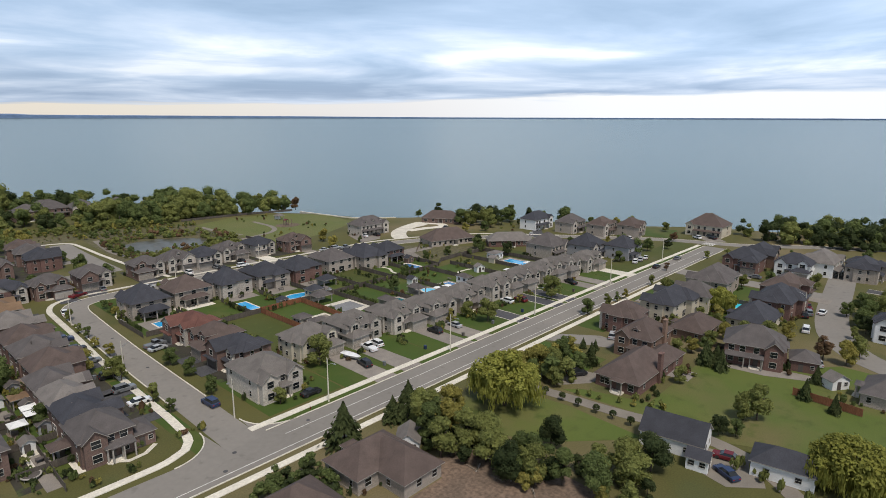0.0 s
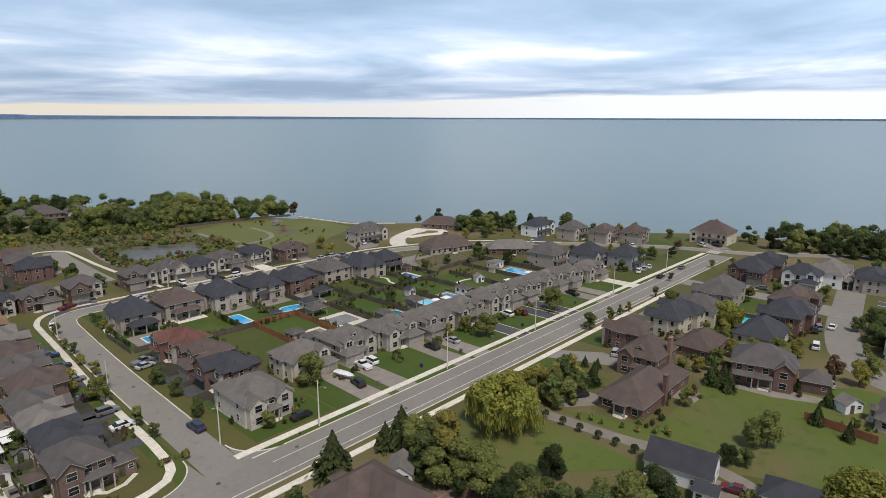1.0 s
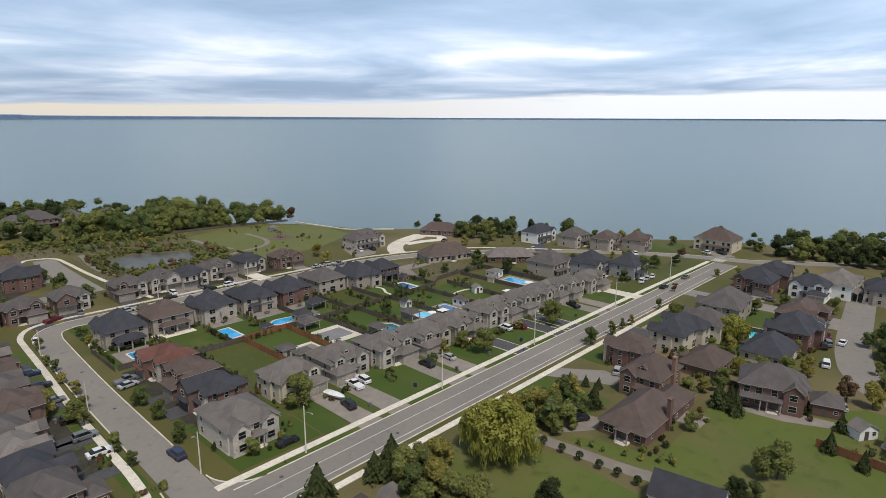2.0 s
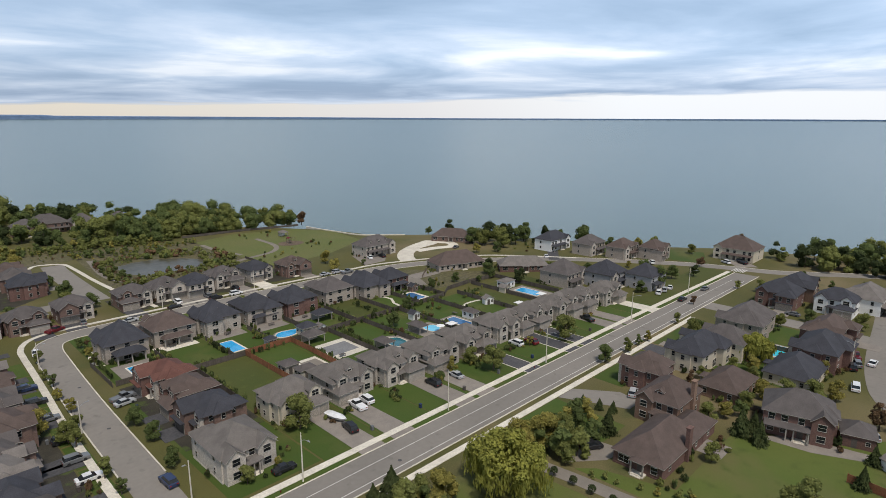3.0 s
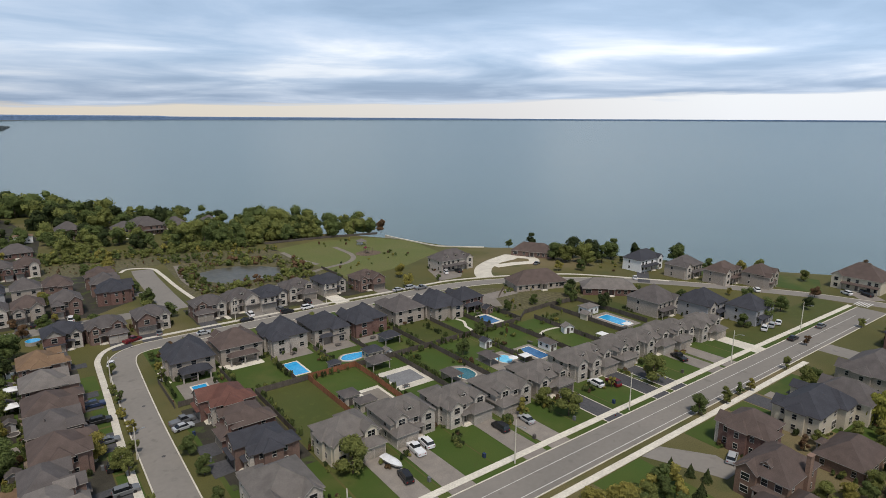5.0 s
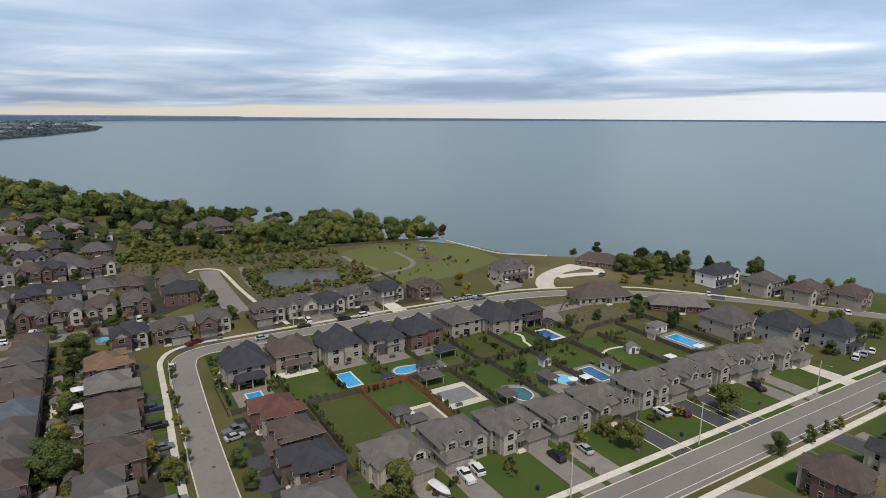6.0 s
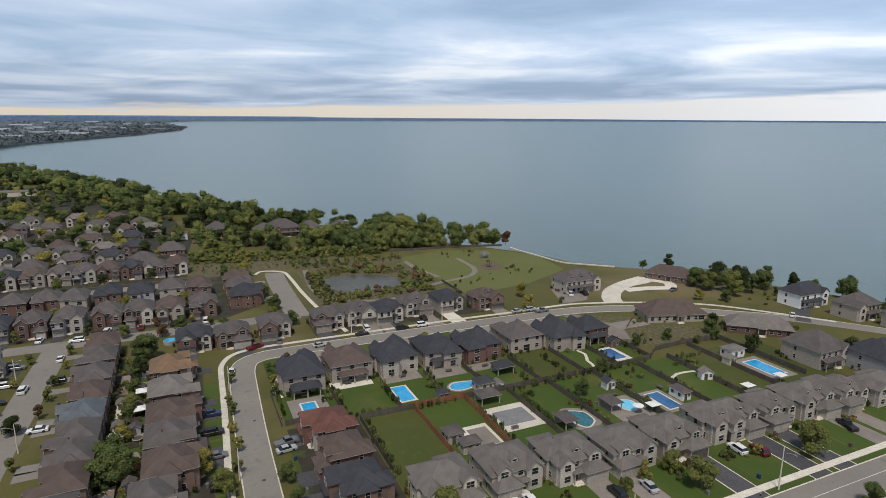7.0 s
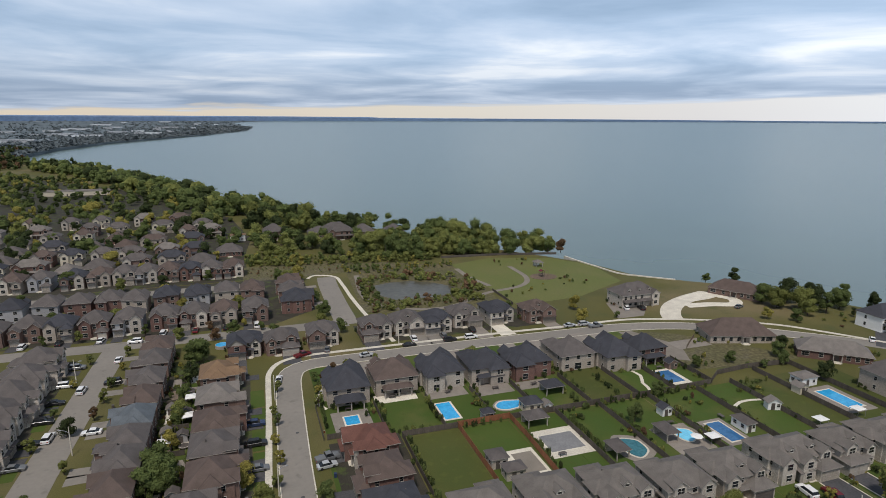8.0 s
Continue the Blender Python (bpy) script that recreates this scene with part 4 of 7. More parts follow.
for k, (x, y, r, wl_) in enumerate([(31, 133, "grey", "mauve"), (43, 134, "grey", "stone"), (53.5, 132, "dark", "stone"), (66, 135, "grey", "beige"), (80, 135, "dark", "stone"), (95, 131, "brown", "mauve")]):
    house(x, y, "S", 10.8, 12, r, wl_, 2, 1 if k % 2 else -1, 2, 60 + k, k + 1, group="houses beyond the upper street", drive=y - 6 - 118.2, drive_mat=CONCRETE if k == 4 else None, dormers=k % 2, pitch=0.58, eaves=5.0)
for k, (x, y, r, wl_) in enumerate([(12, 132, "grey", "mauve"), (-2, 129, "grey", "mauve"), (-14, 130, "dark", "brick")]):
    house(x, y, "S", 10.5, 11.5, r, wl_, 2, 1 if k % 2 else -1, 2, 70 + k, k, group="houses at the bend", drive=(7.5, 7, 12)[k], drive_mat=DARKASPHALT, pitch=0.58, eaves=5.0)
house(8, 174, "E", 12, 12, "dark", "brick", 2, 1, 2, 75, 0, drive=5)
house(7, 188, "E", 10, 11, "grey", "mauve", 2, 1, 1, 76, 1, drive=6)
house(7, 201, "E", 10, 11, "brown", "mauve", 2, 1, 1, 77, 1, drive=6)
house(-24.2, 13.6, "S", 8.6, 9.6, "grey", "mauve", 2, 1, 0, 79, 0, beside=" on the corner", pitch=0.6, eaves=5.1)
L1 = [(22.6, "dark", "mauve"), (31.5, "pale", "mauve"), (40.5, "grey", "mauve"), (52, "brown", "mauve"), (64, "grey", "mauve"), (75.5, "brown", "brick"), (90, "pale", "mauve"), (106, "tan", "mauve")]
for k, (y, r, wl_) in enumerate(L1):
    house(-23.3 if y < 45 else -20.2, y, "E", 10.0, 9.8 if y < 45 else 12, r, wl_, 2, 1 if k % 2 else -1, 1, 80 + k, k, group="close-set houses along the side street", drive=7.5 if y < 45 else 4.0, drive_mat=DARKASPHALT, pitch=0.62, ell=0)
L2 = [(20, "grey"), (31, "brown"), (42, "grey"), (53.3, "brown"), (63.5, "grey"), (73, "grey"), (83.5, "blue"), (95, "brown"), (108, "grey"), (122, "grey"), (134, "brown")]
for k, (y, r) in enumerate(L2):
    house(-42.4 if y < 48 else -41.2, y, "W", 9.8, 10, r, "mauve", 2, 1 if k % 2 else -1, 1, 90 + k, k, group="close-set houses back to back", drive=6, drive_mat=ASPHALT, pitch=0.64, ell=0)
for k, y in enumerate([20, 31, 42, 53, 64, 75, 86, 97, 108, 119.5, 133]):
    house(-72.5, y, "E", 9.8, 12.5, "grey", "stone", 2, 1 if k % 2 else -1, 1, 110 + k, k, group="houses across the left street", drive=3.5, drive_mat=DARKASPHALT)
for row, yy, face, xs in ((0, 166, "S", [-109, -97, -86, -76, -65, -54, -42, -31.5, -21, -9.5]), (1, 195, "N", [-110, -99, -87, -76, -65, -55.5, -44, -32, -20.5, -10]), (2, 238, "S", [-112, -101, -87.5, -77, -67, -57, -47.5, -38, -28, -18])):
    for k, x in enumerate(xs):
        rng = random.Random(row * 50 + k)
        house(x, yy + rng.uniform(-1, 1), face, 9.4, 12, rng.choice(["grey", "grey", "grey", "brown", "dark"]), rng.choice(["mauve", "beige", "mauve", "brick", "grey"]), 2, rng.choice([-1, 1]), 1, 130 + row * 20 + k, k, near=False, group="rows of houses north of the cross street", drive=(5.5, 7, 0)[row], drive_mat=DARKASPHALT)
R_HOUSES_SOUTH = [(123, -29.5, 'N', 17, 12, 'dark', 'cream', 2, 1), (135, -34, 'N', 9, 12, 'grey', 'cream', 2, 0), (101, -27, 'N', 10, 9, 'brown', 'brick', 2, 0), (89, -38, 'W', 9.5, 12.5, 'brown', 'orange', 2, 0), (110.5, -43.5, 'N', 13.5, 9, 'brown', 'orange', 1, 0), (72, -44, 'W', 10, 19, 'brown', 'brick', 1, 0), (102.2, -61, -76, 13, 10.5, 'grey', 'brick', 2, 0), (130.5, -53.2, 'N', 15, 11, 'dark', 'cream', 1, 0), (147.2, -55, 'N', 15, 10.5, 'dark', 'brick', 2, 0), (165, -54, 'S', 16, 11, 'brown', 'brick', 2, 2), (158.5, -32, 'N', 17, 11.5, 'grey', 'beige', 2, 0), (196, -30.5, 'W', 13, 14, 'dark', 'brick', 2, 2)]
R_HOUSES_SOUTH_B = [(214, -33, 'S', 15, 12, 'dark', 'orange', 2, 2), (200, -47.5, 'W', 12, 12, 'dark', 'white', 2, 2), (213, -54, 'S', 16, 11, 'pale', 'white', 2, 0), (213, -69, 'S', 15, 12, 'dark', 'beige', 2, 2), (191, -84, 'N', 13, 12, 'brown', 'beige', 2, 2), (143, -86, 'W', 10, 10, 'dark', 'white', 2, 0), (97, -89.5, 'N', 11, 9, 'grey', 'beige', 1, 0), (5.6, -27.2, 'N', 13, 8.6, 'brown', 'beige', 1, 0), (-12, -31, 'S', 13, 12, 'brown', 'stone', 1, 0)]
R_HOUSES = R_HOUSES_SOUTH + R_HOUSES_SOUTH_B
for k, (x, y, f, w, d, r, wl_, st, c) in enumerate(R_HOUSES):
    house(x, y, f, w, d, r, wl_, st, 1 if k % 2 else -1, c, 200 + k, k, chimney=(k in (3, 5)), drive=6 if c else 0, dormers=1 if k == 3 else 0, ell=-1 if k == len(R_HOUSES) - 2 else (1 if k == 5 else None))
K_HOUSES = [(144, 137, "S", 18, 11, "grey", "stone", 2, 0), (195, 132, -60, 21, 10, "brown", "mauve", 1, 0), (154, 90.5, -18, 23, 12, "brown", "beige", 1, 0), (171, 66, -42, 21, 9, "pale", "brick", 1, 0), (165, 41, "S", 13, 13, "grey", "beige", 2, 0),
            (176, 28, "S", 13, 12, "dark", "grey", 2, 0), (184, 15, "S", 11, 11, "dark", "grey", 2, 0), (225, 46, "S", 13, 12, "brown", "beige", 2, 1), (234, 34, "S", 12, 12, "brown", "beige", 2, 1), (262, 6, "W", 18, 14, "brown", "cream", 2, 0),
            (217, 82, "S", 16, 10, "dark", "white", 2, 0), (221, 63, "S", 14, 10, "grey", "beige", 2, 0), (45, 318, "S", 18, 12, "grey", "mauve", 2, 0)]
for k, (x, y, f, w, d, r, wl_, st, c) in enumerate(K_HOUSES):
    house(x, y, f, w, d, r, wl_, st, 1 if k % 2 else -1, c, 300 + k, k, near=k < 4, dormers=3 if k == 0 else 0)

sheet("lawn", [(122, -58), (170, -58), (172, -26), (122, -26)], 0.012, LAWN, "mown green gardens behind brick houses", "lawn", thick=0.02)


# ---- trees and shrubs ----
def leaf_quads(rng, blobs, n, size, droop=0.0, squash=0.9):
    """Many small leaf clumps on the shells of overlapping lobes: corner points and faces."""
    c = np.array(blobs, float)
    pick = rng.choice(len(c), n, p=c[:, 3] ** 2 / (c[:, 3] ** 2).sum())
    way = rng.normal(size=(n, 3))
    way /= np.linalg.norm(way, axis=1)[:, None]
    way[:, 2] = np.where(way[:, 2] < -0.5, -way[:, 2], way[:, 2])
    r = c[pick, 3] * rng.uniform(0.72, 1.1, n)
    p = c[pick, :3] + way * r[:, None] * (1, 1, squash)
    nrm = way + rng.normal(size=(n, 3)) * 0.42 + (0, 0, 0.2)
    nrm /= np.linalg.norm(nrm, axis=1)[:, None]
    a = np.cross(nrm, rng.normal(size=(n, 3)))
    a /= np.linalg.norm(a, axis=1)[:, None]
    b = np.cross(nrm, a)
    s = (size * rng.uniform(0.55, 1.35, n))[:, None]
    long = np.where(rng.random((n, 1)) < 0.5, 1.25, 0.8)
    if droop:
        a = np.tile((0.0, 0.0, -1.0), (n, 1)) + rng.normal(size=(n, 3)) * 0.12
        b = np.cross(a, way + rng.normal(size=(n, 3)) * 0.3)
        b /= np.linalg.norm(b, axis=1)[:, None]
        long = np.full((n, 1), droop)
    v = np.stack([p - a * s * long, p - b * s * 0.7, p + a * s * long, p + b * s * 0.7], 1).reshape(-1, 3)
    return v


CORE = []
for axis in range(3):
    for sign in (-1, 1):
        for i in (-1, 0):
            for j in (-1, 0):
                for a, b in ((i, j), (i + 1, j), (i + 1, j + 1), (i, j + 1)):
                    p = [0.0, 0.0, 0.0]
                    p[axis], p[(axis + 1) % 3], p[(axis + 2) % 3] = sign, a, b * sign
                    CORE.append(Vector(p).normalized())
CORE = np.array(CORE)


def cores(rng, blobs, fill=0.86, squash=0.9):
    """Uneven solid masses of foliage inside the lobes, behind the outer leaf clumps."""
    c = np.array(blobs, float)
    v = CORE[None] * (1 + 0.16 * np.sin(CORE @ rng.normal(size=(3, len(c))) * 3.1 + rng.uniform(0, 6, len(c)))).T[:, :, None]
    return (c[:, None, :3] + v * c[:, None, 3:] * fill * np.array((1, 1, squash))).reshape(-1, 3)


def quad_mesh(name, v, mat):
    me = bpy.data.meshes.new(name)
    f = np.arange(len(v)).reshape(-1, 4)
    me.from_pydata(v.tolist(), [], f.tolist())
    me.materials.append(mat)
    return me


def lobes(rng, h, r, n, base=0.3):
    out = []
    for k in range(n):
        z = h * (base + (1 - base) * rng.uniform(0.08, 0.92))
        t = (z / h - base) / (1 - base)
        reach = r * math.sin(math.pi * min(0.97, 0.18 + 0.72 * t)) * 0.75
        a, q = rng.uniform(0, math.tau), reach * math.sqrt(rng.uniform(0.1, 1))
        out.append((q * math.cos(a), q * math.sin(a), z - 0.1 * h, r * rng.uniform(0.28, 0.48)))
    return out


def trunk_mesh(name, h, r, crown_r, rng):
    bm = bmesh.new()
    cyl(bm, 0, 0, -0.2, h * 0.45, r, r * 0.7, 7)
    cyl(bm, 0, 0, h * 0.45, h * 0.8, r * 0.7, r * 0.25, 7)
    for k in range(5):
        a = k * 1.3 + rng.uniform(0, 0.5)
        z0, z1 = h * rng.uniform(0.28, 0.45), h * rng.uniform(0.55, 0.8)
        q = crown_r * rng.uniform(0.45, 0.75)
        p0, p1 = Vector((0, 0, z0)), Vector((q * math.cos(a), q * math.sin(a), z1))
        m = Matrix.Translation(p0) @ (p1 - p0).to_track_quat("Z", "Y").to_matrix().to_4x4()
        before = len(bm.verts)
        cyl(bm, 0, 0, 0, (p1 - p0).length, r * 0.45, r * 0.12, 5)
        bm.verts.ensure_lookup_table()
        bmesh.ops.transform(bm, matrix=m, verts=bm.verts[before:])
    return finish(name, bm, BARK)


TREE_MESHES = {}


def crown_mesh(rng, blobs, n, size, leaf):
    big_ones = sorted(blobs, key=lambda q: -q[3])[:10]
    return quad_mesh("crown", np.concatenate([leaf_quads(rng, blobs, n, size), cores(rng, big_ones, 0.8)]), LEAVES[leaf])


SPREAD = {"big": (10.0, 4.4, 26, 3600, 0.27), "mid": (7.0, 2.9, 18, 2000, 0.205), "small": (4.4, 1.35, 10, 800, 0.145), "tall": (11.0, 3.2, 22, 2900, 0.27)}
LEAFWORD = {"green": "green", "olive": "olive-green", "yellow": "yellowing", "dark": "dark green", "rust": "rust-red"}


def tree(x, y, kind="mid", leaf="green", height=None, where="on a lawn", group=""):
    h, r, nb, nq, sz = SPREAD[kind]
    v = int(abs(x * 3 + y * 5)) % 4
    key = (kind, leaf, v)
    if key not in TREE_MESHES:
        rng = np.random.default_rng(v * 17 + len(kind) * 5)
        TREE_MESHES[key] = (trunk_mesh("trunk", h, 0.05 + h * 0.018, r, rng), crown_mesh(rng, lobes(rng, h, r, nb, 0.24), nq, sz, leaf))
    s = (height or h) / h
    ob = thing("tree", pose(x, y, 0, 0, 0, (x * 37 + y * 91) % 360) @ Matrix.Scale(s, 4), "%s broad-leaved tree %s" % ({"big": "large", "mid": "middle-sized", "small": "small young", "tall": "tall"}[kind] + " " + LEAFWORD[leaf], where), "tree", group)
    shared("trunk", TREE_MESHES[key][0], ob, Matrix())
    shared("crown", TREE_MESHES[key][1], ob, Matrix())
    return ob


def conifer(x, y, h=8.0, r=2.4, where="beside the street"):
    v = int(abs(x + y)) % 3
    key = ("conifer", v)
    if key not in TREE_MESHES:
        rng = np.random.default_rng(40 + v)
        n = 2600
        t = rng.random(n) ** 0.75
        a, layer = rng.uniform(0, math.tau, n), 0.90 + 0.10 * np.sin(t * 47)
        q = (1 - t) * layer * rng.uniform(0.55, 1.05, n) * (1 + 0.22 * np.sin(a * 3 + t * 9) + 0.12 * np.sin(a * 7 - t * 23))
        p = np.stack([q * np.cos(a), q * np.sin(a), 0.06 + 0.94 * t - 0.05 * q], 1)
        out_ = np.stack([np.cos(a), np.sin(a), np.full(n, -0.35)], 1)
        side = np.stack([-np.sin(a), np.cos(a), rng.normal(size=n) * 0.4], 1)
        s = rng.uniform(0.035, 0.075, n)[:, None] * (1.25 - 0.6 * t)[:, None]
        vv = np.stack([p - out_ * s * 1.5, p - side * s, p + out_ * s * 1.5, p + side * s], 1).reshape(-1, 3)
        bm = bmesh.new()
        cyl(bm, 0, 0, -0.02, 0.9, 0.045, 0.01, 7)
        TREE_MESHES[key] = finish("trunk", bm, BARK), quad_mesh("crown", vv, NEEDLES)
    ob = thing("conifer", pose(x, y, 0, 0, 0, (x * 53) % 360) @ Matrix.Diagonal((r, r, h, 1)), "dark conical evergreen tree " + where, "conifer")
    shared("trunk", TREE_MESHES[key][0], ob, Matrix())
    shared("crown", TREE_MESHES[key][1], ob, Matrix())
    return ob


def blue_spruce(x, y, h):
    ob = conifer(x, y, h, h * 0.38, "on a lawn")
    ob["label"] = "small blue-grey spruce on a lawn"
    return ob


def willow(x, y, h, r, where):
    rng = np.random.default_rng(int(abs(x * 3)))
    L_ = []
    for k in range(46):
        a, q = rng.uniform(0, math.tau), r * math.sqrt(rng.uniform(0.02, 1)) * 0.85
        z = h * (0.86 - 0.42 * (q / r) ** 2 + rng.uniform(-0.1, 0.06))
        L_.append((q * math.cos(a), q * math.sin(a), z - r * 0.12, r * rng.uniform(0.16, 0.27)))
    top = leaf_quads(rng, L_, 5200, 0.30)
    hang = []
    for cx, cy, cz, cr in L_:
        n = 8 if math.hypot(cx, cy) > r * 0.35 else 3
        for k in range(n):
            hang.append((cx * 1.06 + rng.normal() * cr * 0.5, cy * 1.06 + rng.normal() * cr * 0.5, cz - cr * 0.8 - rng.uniform(0, h * 0.26), cr * 0.6))
    fall = leaf_quads(rng, hang, 7000, 0.20, droop=3.2, squash=1.5)
    ob = thing("willow_tree", pose(x, y, 0), "broad weeping willow with drooping olive-green branches " + where, "tree")
    shared("trunk", trunk_mesh("trunk", h * 0.9, 0.45, r * 0.9, rng), ob, Matrix())
    mat = LEAVES["willow"]
    shared("crown", quad_mesh("crown", np.concatenate([top, fall]), mat), ob, Matrix())
    return ob


LEAVES["willow"] = material("willow_leaves", (0.285, 0.282, 0.062), (0.225, 0.232, 0.054), scale=0.4, fine=2.0, vary=0.14, island=0.15, spec=0.08, thin=0.38)


FAR_SHRUBS = {}


def shrub(x, y, h=1.4, r=0.8, leaf="green", where="in a garden bed", name="shrub"):
    v = int(abs(x * 7 + y * 3)) % 3
    key = ("shrub", leaf, v)
    if key not in TREE_MESHES:
        rng = np.random.default_rng(70 + v)
        b = [(rng.normal() * 0.35, rng.normal() * 0.35, 0.3 + 0.4 * rng.random(), 0.42) for _ in range(6)]
        TREE_MESHES[key] = quad_mesh("shrub", leaf_quads(rng, b, 170, 0.20), LEAVES[leaf])
    if y > 88 or x > 150 or where == "round a house" or (where == "in a garden bed" and (v != 0 or y < -40)) or (where == "planted along a yard fence" and v == 1):
        turn = np.array((pose(x, y, 0.0, 0, 0, (x * 71) % 360) @ Matrix.Diagonal((r, r, h, 1))))
        p = np.empty(len(TREE_MESHES[key].vertices) * 3)
        TREE_MESHES[key].vertices.foreach_get("co", p)
        FAR_SHRUBS.setdefault(leaf, []).append(p.reshape(-1, 3) @ turn[:3, :3].T + turn[:3, 3])
        return None
    ob = new(name, TREE_MESHES[key])
    ob.matrix_basis = pose(x, y, 0.0, 0, 0, (x * 71) % 360) @ Matrix.Diagonal((r, r, h, 1))
    return tagged(ob, "%s rounded shrub %s" % (LEAFWORD[leaf], where), "shrub")


def woods(name, label, outline, spacing, hmin, hmax, leaves, seed, quads=330, size=0.85, keep=0.92, wide=1.0):
    """A wood or thicket nobody could count: crowns of small clumps with trunks, one mesh."""
    rng = np.random.default_rng(seed)
    poly = [Vector(p) for p in outline]
    xs, ys = [p.x for p in poly], [p.y for p in poly]

    def inside(x, y):
        odd = False
        for a, b in zip(poly, poly[1:] + poly[:1]):
            if (a.y > y) != (b.y > y) and x < a.x + (y - a.y) / (b.y - a.y) * (b.x - a.x):
                odd = not odd
        return odd

    per = {k: [] for k in leaves}
    bm = bmesh.new()
    y = min(ys)
    while y < max(ys):
        x = min(xs)
        while x < max(xs):
            px, py = x + rng.uniform(-0.5, 0.5) * spacing, y + rng.uniform(-0.5, 0.5) * spacing
            if inside(px, py) and rng.random() < keep:
                h = rng.uniform(hmin, hmax) * (0.75 + 0.5 * (noise.noise((px * 0.03, py * 0.03, seed)) * 0.5 + 0.5))
                r = h * rng.uniform(0.26, 0.42) * wide
                k = leaves[int(rng.integers(len(leaves)))]
                b = np.array(lobes(rng, h, r, 7, 0.14)) * (1, 1, 1, 1.35)
                far = min(1.0, max(0.2, (380 / max(380, py)) ** 2))
                q = leaf_quads(rng, b, int(quads * 0.62 * far), size * 0.9 * (0.5 + 0.05 * h) / far ** 0.4) + (px, py, 0)
                per[k].append(q)
                if h > 2.2:
                    per[k].append(cores(rng, b, 0.78) + (px, py, 0))
                cyl(bm, px, py, -0.2, h * 0.55, 0.03 * h * 0.6, 0.06, 5)
            x += spacing
        y += spacing
    me = bpy.data.meshes.new(name)
    used = [k for k in per if per[k]]
    v = np.concatenate([np.concatenate(per[k]) for k in used])
    counts = [sum(len(q) for q in per[k]) // 4 for k in used]
    me.from_pydata(v.tolist(), [], np.arange(len(v)).reshape(-1, 4).tolist())
    for k in used:
        me.materials.append(LEAVES[k])
    me.polygons.foreach_set("material_index", np.repeat(np.arange(len(used)), counts))
    ob = tagged(new(name, me), label, "woods", "", "stuff")
    part("trunks", bm, BARK, ob)
    return ob


woods("woods", "mixed green and yellowing wood on the lake bank", [(48, 252), (72, 243), (98, 240), (132, 237), (158, 230), (154, 248), (120, 286), (96, 296), (86, 282), (64, 284), (50, 280)], 6.0, 8.5, 14.5, ["green", "olive", "olive", "green", "olive", "green"], 3, quads=900, size=0.44, keep=0.82, wide=1.2)
woods("woods", "wooded strip on the lake edge", [(-4, 340), (30, 336), (60, 326), (90, 318), (118, 290), (128, 288), (90, 332), (60, 354), (40, 384), (14, 424), (-16, 420)], 9.0, 9.5, 15.5, ["green", "dark", "olive", "green"], 31, quads=700, size=0.6, keep=0.85, wide=1.25)
woods("woods", "tall trees round the houses on the lake bank", [(-10, 272), (24, 266), (46, 262), (46, 284), (22, 300), (20, 340), (-6, 340)], 8.0, 7.5, 13.0, ["green", "dark", "olive", "olive", "green"], 33, quads=800, size=0.5, keep=0.8, wide=1.25)
woods("thicket", "low yellow-green thicket before the wood", [(-12, 252), (4, 249), (20, 246), (36, 243), (56, 240), (86, 236), (90, 240), (62, 250), (24, 262), (-12, 268)], 3.4, 2.6, 6.0, ["yellow", "olive", "olive", "green", "olive"], 4, quads=300, size=0.42, wide=1.25)
for k, poly in enumerate(([(36, 158), (45, 160), (43, 176), (43, 204), (36, 206)], [(42, 200), (60, 202), (76, 194), (86, 200), (70, 212), (44, 214)], [(80, 176), (92, 172), (91, 196), (80, 192)], [(42, 158), (86, 160), (84, 174), (64, 170), (44, 171)])):
    woods("reeds", "brown and olive scrub round the pond", poly, 2.0, 0.8, 3.6, ["olive", "rust", "olive", "green"], 50 + k, quads=130, size=0.34, keep=0.7, wide=1.6)
woods("scrub", "low brown scrub over the meadow", [(-12, 224), (34, 228), (60, 232), (90, 226), (88, 238), (40, 246), (-12, 250)], 3.6, 0.5, 1.6, ["olive", "rust", "green"], 58, quads=60, size=0.4, keep=0.55, wide=1.6)
woods("thicket", "scrubby hedge along the meadow's edge", [(34, 222), (60, 218), (92, 220), (92, 227), (60, 228), (36, 234)], 3.2, 1.6, 4.2, ["olive", "green", "yellow"], 6, quads=110, size=0.6)
woods("woods", "dark lakeside trees along the west shore", [(-30, 420), (14, 420), (-28, 495), (-62, 578), (-118, 700), (-175, 818), (-265, 958), (-300, 940), (-200, 780), (-120, 620), (-60, 480)], 10.0, 11, 18, ["green", "dark", "olive", "green", "green"], 7, quads=420, size=0.62, wide=1.45)
woods("woods", "leafy gardens among distant houses", [(-210, 275), (-120, 270), (-60, 268), (-16, 270), (-8, 330), (-20, 420), (-60, 500), (-120, 620), (-220, 780), (-360, 900), (-420, 700), (-300, 420)], 13.5, 5, 10.5, ["green", "olive", "dark", "olive", "green", "yellow", "dark", "green", "dark", "green"], 8, quads=620, size=0.44, keep=0.66, wide=1.5)
woods("woods", "far woods along the curving bay", [(-300, 940), (-265, 958), (-335, 1070), (-435, 1300), (-440, 1500), (-640, 1500), (-620, 1000)], 17, 9, 16, ["green", "dark", "dark", "rust"], 9, quads=70, size=1.9)
woods("woods", "rounded trees behind the eastern houses", [(262, -16), (276, -6), (300, -28), (312, -60), (320, -120), (300, -140), (285, -90), (262, -50)], 7.0, 7, 12.5, ["olive", "green", "dark", "olive"], 10, quads=700, size=0.5, wide=1.2)
